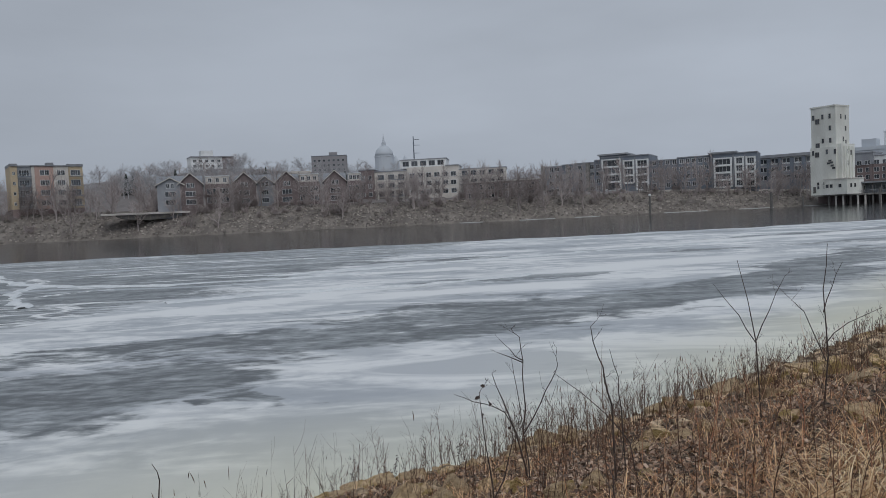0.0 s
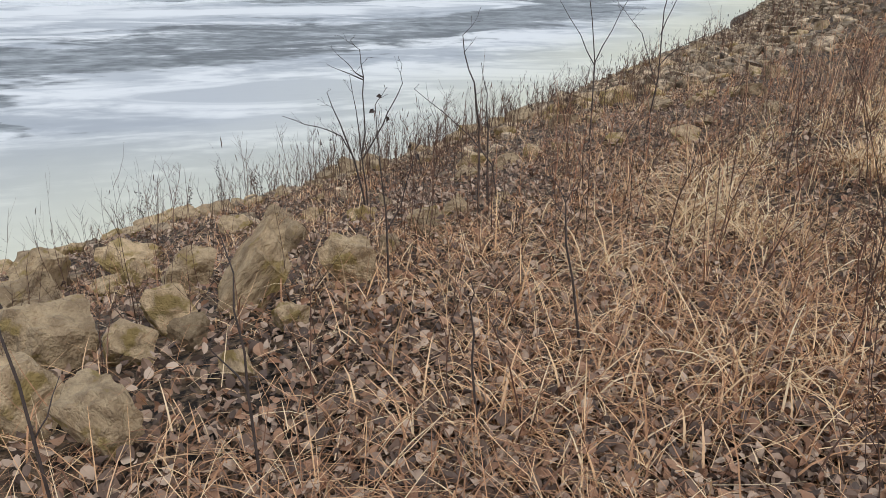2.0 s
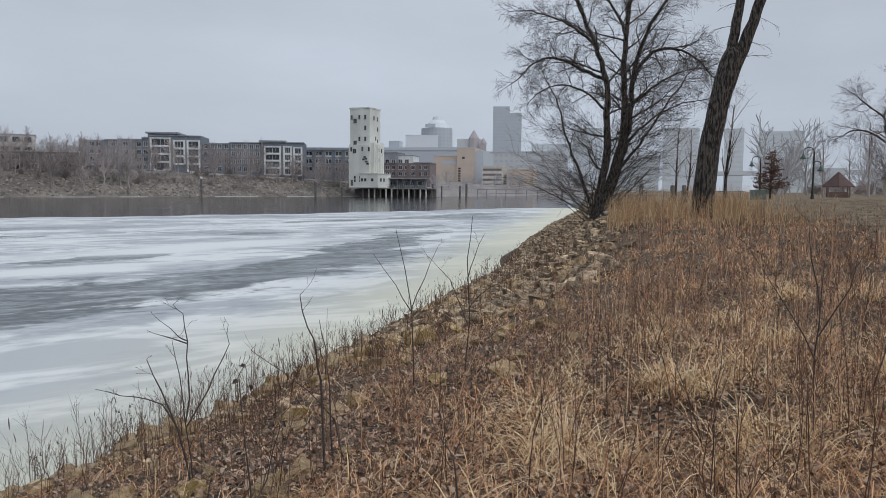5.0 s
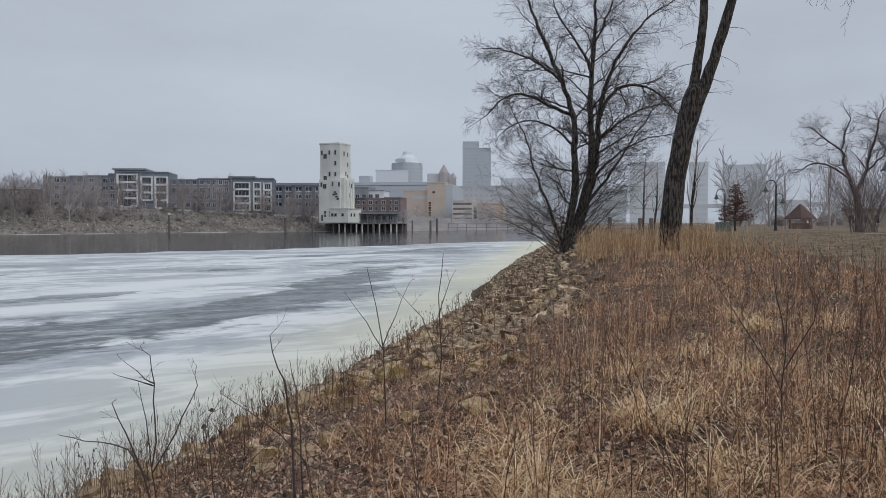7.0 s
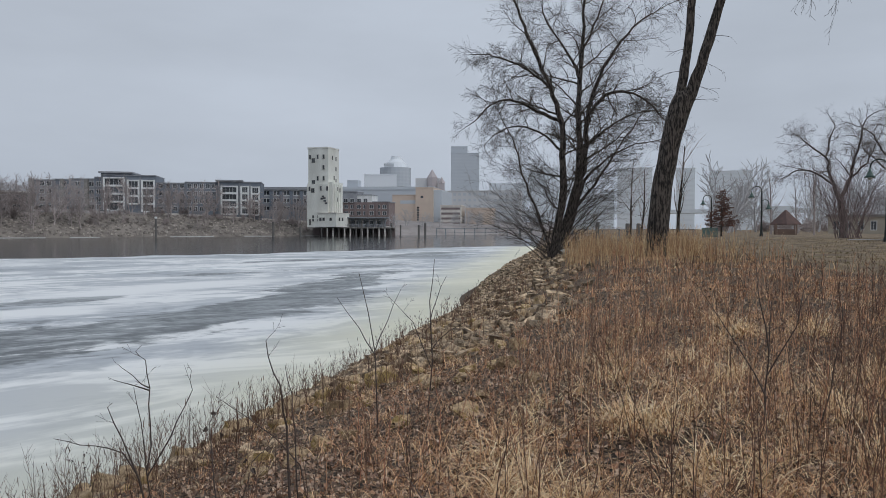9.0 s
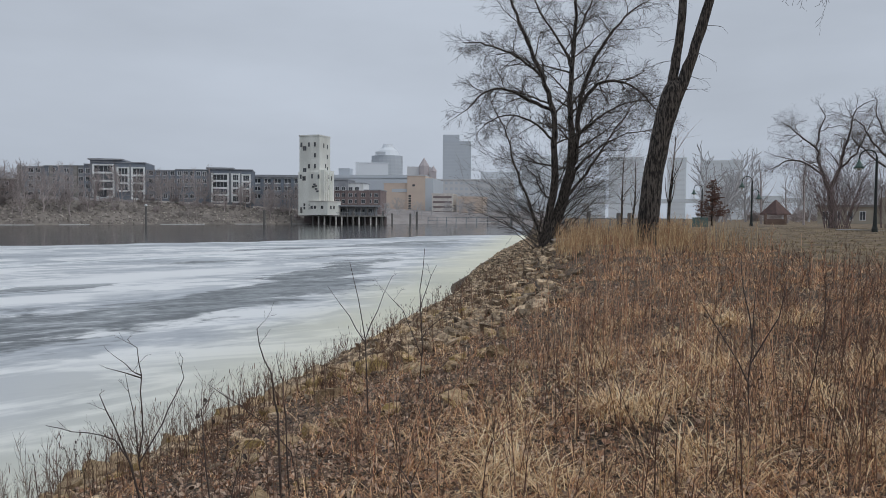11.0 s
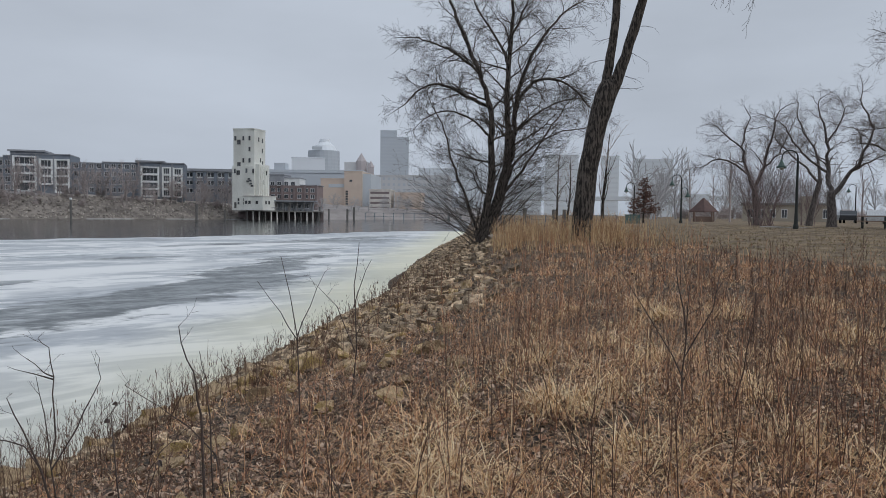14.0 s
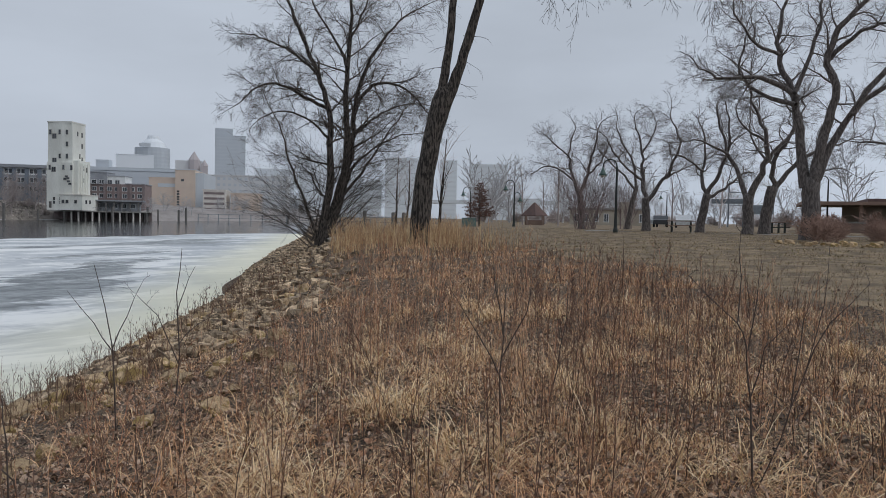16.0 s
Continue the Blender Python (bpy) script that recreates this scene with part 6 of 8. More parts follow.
for i in range(8500):
    k = rn.random()
    u = rn.uniform(-5, 14) if k < 0.35 else rn.uniform(10, 48) if k < 0.9 else rn.uniform(45, 90)
    v = abs(rn.normal(1.5, 1.35)) - 0.9
    if v > 4.2 or (2.6 < u < 9 and v > 1.3 and rn.random() < 0.75):
        continue
    x, y = xy_of(u, v)
    w = (rn.uniform(0.05, 0.15) if u < 10 else rn.uniform(0.12, 0.32)) * min(1.0, 0.6 + 0.5 * max(0.0, v + 0.5))
    a, f = lowp[rn.integers(6)] if u < 16 else farp[rn.integers(4)]
    c, s = math.cos(k * 400), math.sin(k * 400)
    p = a * np.array([w, w * 0.9, w * 0.7])
    p = np.stack([p[:, 0] * c - p[:, 1] * s, p[:, 0] * s + p[:, 1] * c, p[:, 2] + p[:, 0] * rn.uniform(-0.4, 0.4)], 1)
    tv.append(p + np.array([x, y, float(land_z(u, v)) + w * 0.12]))
    tf.append(f + base)
    base += len(a)
M_RUBBLE = mat("rubble_limestone", (0.58, 0.44, 0.29), 0.95, (0.15, 0.107, 0.073), 9.0, 40, 0.9, 0.05, island=0.6)
tagged(new("stone_rubble", bulk("stone_rubble", np.concatenate(tv), np.concatenate(tf), M_RUBBLE)), "loose tan rubble between the larger bank stones", "stones", kind="stuff")


# ---- scattering ----
def scatter(rn, n, near, far, az0, az1, vmin, vmax, behind=0.0):
    """Points on the bank, denser towards the viewer's standing place."""
    out = []
    while sum(len(q[0]) for q in out) < n:
        r = near * (far / near) ** rn.random(n)
        a = np.radians(rn.uniform(az0, az1, n))
        if behind:  # the ground goes on behind the viewer, for a few metres
            back = rn.random(n) < behind
            a = np.where(back, np.radians(rn.uniform(az1, az0 + 360, n)), a)
            r = np.where(back, np.minimum(r, 1.0 + 9.0 * np.sqrt(rn.random(n))), r)
        x, y = EYE_X + r * np.sin(a), EYE_Y - 0.2 + r * np.cos(a)
        u, v = uv_of(x, y)
        ok = (v > vmin) & (v < vmax)
        out.append((x[ok], y[ok], u[ok], v[ok], r[ok]))
    return [np.concatenate([q[i] for q in out])[:n] for i in range(5)]


def ribbons(p, w, side):
    """Strips along p (n, k, 3), half widths w (n, k), sideways direction side (n, 3)."""
    n, k, _ = p.shape
    a, b = p - side[:, None] * w[..., None], p + side[:, None] * w[..., None]
    verts = np.stack([a, b], 2).reshape(-1, 3)
    i = (np.arange(n)[:, None] * k + np.arange(k - 1)[None]).ravel() * 2
    return verts, np.stack([i, i + 1, i + 3, i + 2], 1)


def rods(p, r):
    """Three-sided tubes along p (n, k, 3), radii r (n, k)."""
    n, k, _ = p.shape
    d = np.gradient(p, axis=1)
    d /= np.linalg.norm(d, axis=2, keepdims=True) + 1e-9
    ref = np.where(np.abs(d[..., 2:3]) < 0.9, np.array([0, 0, 1.0]), np.array([1.0, 0, 0]))
    a = np.cross(d, ref)
    a /= np.linalg.norm(a, axis=2, keepdims=True) + 1e-9
    b = np.cross(d, a)
    ring = np.stack([p + (a * math.cos(t) + b * math.sin(t)) * r[..., None] for t in (0, 2.094, 4.189)], 2)
    verts = ring.reshape(-1, 3)
    i = (np.arange(n)[:, None] * k + np.arange(k - 1)[None]).ravel() * 3
    return verts, np.concatenate([np.stack([i + s, i + (s + 1) % 3, i + 3 + (s + 1) % 3, i + 3 + s], 1) for s in range(3)])


def arcs(rn, x, y, z, length, lean, bend, k=5):
    """Curved stalks: lean from upright at the foot, bend further towards the tip."""
    n = len(x)
    a = rn.uniform(0, 2 * np.pi, n)
    t = np.linspace(0, 1, k)[None]
    th = lean[:, None] + bend[:, None] * t
    ds = length[:, None] / (k - 1)
    h = np.concatenate([np.zeros((n, 1)), np.cumsum(np.sin(th[:, :-1]) * ds, 1)], 1)
    v = np.concatenate([np.zeros((n, 1)), np.cumsum(np.cos(th[:, :-1]) * ds, 1)], 1)
    p = np.stack([x[:, None] + h * np.cos(a)[:, None], y[:, None] + h * np.sin(a)[:, None], z[:, None] + v], 2)
    return p, np.stack([-np.sin(a), np.cos(a), np.zeros(n)], 1)


def patchy(u, v, s=1.0, o=0.0):
    return 0.5 + 0.25 * np.sin(u * 1.9 * s + 1.3 * np.sin(v * 1.1 * s + o)) + 0.25 * np.sin(v * 2.3 * s + 1.7 * np.sin(u * 0.8 * s + o))


STRAW = [(0.49, 0.263, 0.141), (0.765, 0.465, 0.249), (0.333, 0.171, 0.095), (0.882, 0.605, 0.348), (0.608, 0.325, 0.174), (0.823, 0.527, 0.307), (0.451, 0.242, 0.132), (0.902, 0.685, 0.431), (0.215, 0.109, 0.066)]
M_STRAW = ramp_islands(mat("dry_grass_blades", STRAW[1], 0.75, bump=0, spec=0.25), STRAW)
LITTER = [(0.117, 0.08, 0.061), (0.444, 0.31, 0.223), (0.199, 0.13, 0.094), (0.55, 0.399, 0.293), (0.292, 0.187, 0.131), (0.444, 0.255, 0.157), (0.14, 0.094, 0.073), (0.634, 0.474, 0.35), (0.362, 0.242, 0.173), (0.397, 0.22, 0.136), (0.163, 0.11, 0.084), (0.486, 0.349, 0.255)]
M_LEAF = ramp_islands(mat("fallen_leaves", LITTER[0], 0.75, bump=0, spec=0.4), LITTER)
WEED = [(0.099, 0.058, 0.042), (0.16, 0.091, 0.064), (0.076, 0.045, 0.033), (0.217, 0.129, 0.087), (0.134, 0.067, 0.046)]
M_WEED = ramp_islands(mat("dark_weed_stems", WEED[0], 0.85, bump=0, spec=0.3), WEED)
STALK = [(0.175, 0.102, 0.067), (0.5, 0.27, 0.161), (0.275, 0.15, 0.098), (0.65, 0.384, 0.23), (0.45, 0.21, 0.127), (0.75, 0.48, 0.299), (0.225, 0.126, 0.086)]
M_STALK = ramp_islands(mat("dead_stalks", STALK[0], 0.85, bump=0, spec=0.3), STALK)
M_GOLD = ramp_islands(mat("golden_tall_grass", (0.4, 0.27, 0.13), 0.8, bump=0, spec=0.25), [(0.40, 0.24, 0.13), (0.66, 0.47, 0.26), (0.30, 0.18, 0.105), (0.52, 0.33, 0.175), (0.74, 0.57, 0.34), (0.44, 0.24, 0.13)])

rn = np.random.default_rng(12)
# tufts of dry grass
x, y, u, v, r = scatter(rn, 13000, 1.0, 34, -36, 98, 1.2, 13.5, 0.1)
dry = np.clip((u - 0.6) / 2.4, 0.3, 1)  # little grass where the stones begin
keep = rn.random(len(x)) < np.clip((patchy(u, v, 1.5) - np.where(u > 4, 0.36, 0.46)) * 5.0, 0.06, 1) * np.clip((v - 4.0) / 0.9, np.clip((u - 2.5) / 6.0, 0.05, 0.45), 1) * dry * wild(u, v)
x, y, u, v, r = [q[keep] for q in (x, y, u, v, r)]
per = 16
tx, ty = np.repeat(x, per) + rn.normal(0, 0.045, len(x) * per), np.repeat(y, per) + rn.normal(0, 0.045, len(x) * per)
big = np.repeat(rn.uniform(0.6, 1.25, len(x)), per)
far = np.repeat(np.clip(r / 7, 1, 3.2), per)
uu, vv = uv_of(tx, ty)
n = len(tx)
length = rn.uniform(0.06, 0.24, n) * big * np.repeat(np.clip(r / 8, 0.8, 1.3), per)
p, side = arcs(rn, tx, ty, land_z(uu, vv) - 0.01, length, rn.uniform(0.15, 1.2, n), rn.uniform(0.6, 2.6, n))
w = rn.uniform(0.0011, 0.0034, n)[:, None] * far[:, None] * np.array([1.0, 0.95, 0.8, 0.5, 0.12])[None]
verts, faces = ribbons(p, w, side)
tagged(new("dry_grass", bulk("dry_grass", verts, faces, M_STRAW)), "matted straw-coloured dry grass tufts", "grass", kind="stuff")

# lone bleached blades
x, y, u, v, r = scatter(rn, 9000, 1.0, 30, -36, 96, 4.3, 13.5)
keep = rn.random(len(x)) < np.clip((u - 1.2) / 1.8, 0.12, 1) * np.clip((patchy(u, v, 1.1, 0.7) - 0.4) * 4.0, 0.08, 1) * wild(u, v)
x, y, u, v, r = [q[keep] for q in (x, y, u, v, r)]
p, side = arcs(rn, x, y, land_z(u, v), rn.uniform(0.1, 0.34, len(x)), rn.uniform(0.1, 1.2, len(x)), rn.uniform(0.6, 2.6, len(x)))
w = rn.uniform(0.0009, 0.0024, len(x))[:, None] * np.clip(r / 7, 1, 3)[:, None] * np.array([1.0, 1.0, 0.85, 0.5, 0.1])[None]
verts, faces = ribbons(p, w, side)
tagged(new("bleached_blades", bulk("bleached_blades", verts, faces, M_STRAW)), "scattered bleached grass blades bending over", "grass", kind="stuff")

# fountains of long bright blades
rn = np.random.default_rng(33)
sets = [scatter(rn, 36, 1.4, 3.2, 14, 48, 4.9, 12), scatter(rn, 1400, 2.4, 10.0, 30, 98, 4.8, 12.5)]
x, y, u, v, r = [np.concatenate([a, b]) for a, b in zip(*sets)]
keep = rn.random(len(x)) < np.clip((patchy(u, v, 2.9, 3.3) - 0.55) * 6.0, 0.02, 1) * wild(u, v) * np.clip((u - 1.6) / 4.0, 0.25, 1)
x, y, u, v, r = [q[keep] for q in (x, y, u, v, r)]
per = 34
spread = 0.03 + 0.03 * rn.random(len(x) * per)
tx, ty = np.repeat(x, per) + rn.normal(0, 1, len(x) * per) * spread, np.repeat(y, per) + rn.normal(0, 1, len(x) * per) * spread
uu, vv = uv_of(tx, ty)
n = len(tx)
p, side = arcs(rn, tx, ty, land_z(uu, vv) - 0.01, rn.uniform(0.12, 0.36, n) * np.repeat(rn.uniform(0.6, 1.2, len(x)), per), rn.uniform(0.2, 1.1, n), rn.uniform(0.8, 2.8, n), 6)
w = rn.uniform(0.0014, 0.0034, n)[:, None] * np.repeat(np.clip(r / 5, 1, 2), per)[:, None] * np.array([0.8, 1.0, 1.0, 0.8, 0.5, 0.1])[None]
verts, faces = ribbons(p, w, side)
M_BRIGHT = ramp_islands(mat("pale_straw_blades", (0.7, 0.55, 0.34), 0.7, bump=0, spec=0.3), [(0.86, 0.66, 0.40), (0.66, 0.44, 0.25), (0.90, 0.74, 0.49), (0.50, 0.31, 0.17), (0.80, 0.57, 0.32)])
tagged(new("straw_tufts", bulk("straw_tufts", verts, faces, M_BRIGHT)), "long pale straw tufts arching from the ground", "grass", kind="stuff")

# stubble of the lawn
rn = np.random.default_rng(34)
x, y, u, v, r = scatter(rn, 60000, 6.0, 60, 50, 99, 7.5, 60)
keep = wild(u, v, 1.5) < 0.7
x, y, u, v, r = [q[keep] for q in (x, y, u, v, r)]
n = len(x)
p, side = arcs(rn, x, y, land_z(u, v) - 0.01, rn.uniform(0.02, 0.06, n) * np.clip(r / 16, 1, 1.6), rn.uniform(0.2, 1.2, n), rn.uniform(0.2, 1.4, n), 3)
verts, faces = ribbons(p, rn.uniform(0.0015, 0.003, n)[:, None] * np.clip(r / 6, 1, 5)[:, None] * np.array([1.0, 0.8, 0.2])[None], side)
M_STUBBLE = ramp_islands(mat("lawn_stubble", (0.3, 0.22, 0.12), 0.85, bump=0, spec=0.2), [(0.35, 0.255, 0.15), (0.20, 0.145, 0.09), (0.28, 0.23, 0.125), (0.50, 0.385, 0.24), (0.13, 0.095, 0.06), (0.22, 0.19, 0.10)])
tagged(new("lawn_stubble", bulk("lawn_stubble", verts, faces, M_STUBBLE)), "short brown winter lawn grass", "grass", kind="stuff")

# thatch: broken straw lying flat between the leaves
x, y, u, v, r = scatter(rn, 80000, 1.2, 30, -36, 98, 1.6, 13.5, 0.12)
keep = rn.random(len(x)) < np.clip((u - 0.6) / 3.0, 0.2, 1) * np.clip((patchy(u, v, 1.3, 2.2) - 0.3) * 3.0, 0.15, 1) * np.clip((v - 3.4) / 1.2, 0.4, 1) * wild(u, v)
x, y, u, v, r = [q[keep] for q in (x, y, u, v, r)]
n = len(x)
p, side = arcs(rn, x, y, land_z(u, v) + rn.uniform(0.01, 0.07, n), rn.uniform(0.04, 0.2, n), rn.uniform(0.7, 1.6, n), rn.uniform(-0.6, 1.4, n), 4)
w = rn.uniform(0.0005, 0.0014, n)[:, None] * np.clip(r / 5, 1, 3)[:, None] * np.array([1.0, 0.95, 0.8, 0.3])[None]
verts, faces = ribbons(p, w, side)
tagged(new("straw_thatch", bulk("straw_thatch", verts, faces, M_STRAW)), "thin broken straw matted over the ground", "grass", kind="stuff")

# fallen leaves
x, y, u, v, r = scatter(rn, 96000, 1.1, 26, -38, 98, 0.4, 12, 0.09)
keep = rn.random(len(x)) < np.where(v < 3.9, np.clip((u - 1.6) / 2.0, 0.12, 1.0), np.clip((u + 0.4) / 2.6 + (v - 5.2) / 1.5, 0.25, 1)) * np.clip(1.3 - r / 18, 0.6, 1) * np.clip(wild(u, v, 2.0), 0.12, 1)
x, y, u, v, r = [q[keep] for q in (x, y, u, v, r)]
n = len(x)
s = rn.uniform(0.007, 0.021, n) * np.clip(r / 8, 1, 1.5)
wd = s * rn.uniform(0.4, 0.85, n)
head, pitch, roll = rn.uniform(0, 2 * np.pi, n), rn.normal(0, 0.55, n), rn.normal(0, 0.6, n)
curl = rn.uniform(-0.9, 1.3, n)
L, Wd = np.meshgrid([-1, -0.62, 0.0, 0.55, 1], [-1, 0, 1], indexing="ij")
shape = np.array([[0.2, 0, 0.15], [0.82, 0, 0.78], [1.0, 0, 0.95], [0.6, 0, 0.68], [0.03, 0, 0.03]])
lx = L.ravel()[None] * s[:, None]
ly = (Wd * shape).ravel()[None] * wd[:, None]
lz = (np.abs(Wd) * shape).ravel()[None] * (wd * curl)[:, None] - (L.ravel()[None] ** 2) * (s * curl * 0.4)[:, None]
ly2, lz2 = ly * np.cos(roll)[:, None] - lz * np.sin(roll)[:, None], ly * np.sin(roll)[:, None] + lz * np.cos(roll)[:, None]
lx3, lz3 = lx * np.cos(pitch)[:, None] - lz2 * np.sin(pitch)[:, None], lx * np.sin(pitch)[:, None] + lz2 * np.cos(pitch)[:, None]
gx = x[:, None] + lx3 * np.cos(head)[:, None] - ly2 * np.sin(head)[:, None]
gy = y[:, None] + lx3 * np.sin(head)[:, None] + ly2 * np.cos(head)[:, None]
gz = (land_z(u, v) + rn.uniform(0.006, 0.05, n))[:, None] + lz3
verts = np.stack([gx, gy, gz], 2).reshape(-1, 3)
q = np.array([[0, 1, 4, 3], [1, 2, 5, 4], [3, 4, 7, 6], [4, 5, 8, 7], [6, 7, 10, 9], [7, 8, 11, 10], [9, 10, 13, 12], [10, 11, 14, 13]])
faces = (np.arange(n)[:, None, None] * 15 + q[None]).reshape(-1, 4)
tagged(new("leaf_litter", bulk("leaf_litter", verts, faces, M_LEAF)), "curled grey-brown fallen leaves", "leaves", kind="stuff")


# dead stalks with side shoots
def stalks(name, label, n, near, far, az0, az1, vmin, vmax, hmin, hmax, rad, shoots, seed, density=None, material=None):
    rn = np.random.default_rng(seed)
    x, y, u, v, r = scatter(rn, n, near, far, az0, az1, vmin, vmax)
    keep = rn.random(len(x)) < (density(u, v) if density is not None else 1.0) * (wild(u, v, 1.6) if v.max() > 6 else 1.0)
    x, y, u, v, r = [q[keep] for q in (x, y, u, v, r)]
    n = len(x)
    h = rn.uniform(hmin, hmax, n) * rn.uniform(0.6, 1, n)
    p, _ = arcs(rn, x, y, land_z(u, v) - 0.02, h, rn.normal(0.0, 0.17, n), rn.normal(0.12, 0.3, n), 6)
    p[:, 1:] += np.cumsum(rn.normal(0, 0.011, (n, 5, 3)), 1) * h[:, None, None]
    thick = np.clip(r / 6, 1, 3.6)
    w = rad * rn.uniform(0.6, 1.3, n)[:, None] * thick[:, None] * np.array([1.0, 0.9, 0.78, 0.65, 0.5, 0.3])[None]
    vs, fs = [], []
    a, f = rods(p, w)
    vs.append(a)
    fs.append(f)
    tot = len(a)
    for _ in range(shoots):
        i = rn.integers(0, n, n)
        t = rn.uniform(0.35, 0.95, n)
        k = np.minimum((t * 5).astype(int), 4)
        foot = p[i, k] + (p[i, k + 1] - p[i, k]) * (t * 5 - k)[:, None]
        ln = h[i] * rn.uniform(0.1, 0.32, n)
        q, _ = arcs(rn, foot[:, 0], foot[:, 1], foot[:, 2], ln, rn.uniform(0.3, 1.0, n), rn.normal(-0.2, 0.3, n), 4)
        a, f = rods(q, (rad * 0.5) * thick[i][:, None] * np.array([1.0, 0.8, 0.6, 0.35])[None] * np.ones((n, 1)))
        vs.append(a)
        fs.append(f + tot)
        tot += len(a)
    return tagged(new(name, bulk(name, np.concatenate(vs), np.concatenate(fs), material or M_STALK)), label, "stalks", kind="stuff")


stalks("dead_stalks", "thin dead brown weed stalks", 1100, 1.5, 26, -20, 98, 4.2, 12.0, 0.2, 0.75, 0.002, 4, 51, lambda u, v: np.clip((patchy(u, v, 1.1, 2.0) - 0.45) * 4.0, 0.08, 1), M_WEED)
stalks("thicket_stalks", "thicket of bare reddish-brown stalks", 2400, 3.2, 34, 24, 92, 4.0, 12.0, 0.3, 0.8, 0.0022, 4, 52, lambda u, v: np.clip((patchy(u, v, 1.1, 1.0) - 0.3) * 3.0, 0.3, 1) * np.clip((u - 3.0) / 3.0, 0.2, 1))
stalks("dark_brush", "tangle of fine dark purplish-brown twigs", 1100, 3.6, 22, 34, 92, 4.3, 11.0, 0.2, 0.6, 0.0019, 6, 59, lambda u, v: np.clip((patchy(u, v, 1.3, 2.6) - 0.4) * 4.0, 0.15, 1), M_WEED)
stalks("pale_stalks", "bleached straw-coloured stalks", 800, 1.7, 30, -5, 96, 4.5, 12.5, 0.15, 0.45, 0.0017, 3, 57, lambda u, v: np.clip((u - 1.2) / 2, 0.1, 1) * np.clip((patchy(u, v, 1.0, 5.0) - 0.45) * 4.0, 0.05, 1), M_STRAW)
stalks("shore_weeds", "grey-brown weed stalks along the waterline", 4600, 3.0, 34, -34, 60, -0.75, 2.6, 0.22, 0.66, 0.0023, 8, 53, lambda u, v: np.clip((patchy(u, v, 1.9, 3.0) - 0.42) * 4, 0.14, 1) * np.clip((u - 3.4) / 3.5, 0.05, 1), M_WEED)
stalks("crest_weeds", "thin weed stalks among the bank stones", 420, 2.0, 32, -34, 60, 1.2, 4.6, 0.2, 0.65, 0.0014, 5, 54, None, M_WEED)
stalks("tall_golden_grass", "tall golden dry grass round the tree foot", 22000, 16, 40, 44, 64, 3.6, 11.0, 0.3, 1.25, 0.0018, 2, 55, lambda u, v: np.clip(1.25 - np.abs(u - 29) / 8.5, 0, 1) ** 2 * np.clip(1.5 - np.abs(v - 6.4) / 3.4, 0, 1) ** 2 * np.clip((patchy(u, v, 0.8, 4.0) - 0.42) * 4.0, 0.03, 1), M_GOLD)
stalks("lawn_edge_weeds", "dark dead weed stalks at the edge of the lawn", 420, 3.5, 16, 56, 100, 6.5, 12.0, 0.35, 0.95, 0.0022, 6, 56, None, M_WEED)
stalks("tall_dark_stalks", "tall single dark stalks standing out of the grass", 110, 2.4, 9.0, 24, 98, 4.8, 9.0, 0.45, 0.85, 0.0024, 6, 58, None, M_WEED)

# seed heads: dark flecks on the shore weeds
rn = np.random.default_rng(77)
x, y, u, v, r = scatter(rn, 1900, 3.5, 24, -30, 60, -0.7, 2.2)
keep = rn.random(len(x)) < np.clip((u - 4.5) / 4.0, 0.04, 1) * np.clip((patchy(u, v, 1.9, 3.0) - 0.42) * 4, 0.05, 1)
x, y, u, v, r = [q[keep] for q in (x, y, u, v, r)]
hz = land_z(u, v) + rn.uniform(0.2, 0.55, len(x))
ps, side = arcs(rn, x, y, hz, rn.uniform(0.03, 0.09, len(x)), rn.uniform(0, 0.3, len(x)), rn.uniform(0, 0.4, len(x)), 5)
verts, faces = rods(ps, np.array([0.001, 0.003, 0.0035, 0.003, 0.001])[None] * rn.uniform(0.6, 1.2, len(x))[:, None] * np.clip(r / 10, 1, 2)[:, None])
tagged(new("seed_heads", bulk("seed_heads", verts, faces, M_WEED)), "small dark dried seed heads", "seed heads", kind="stuff")

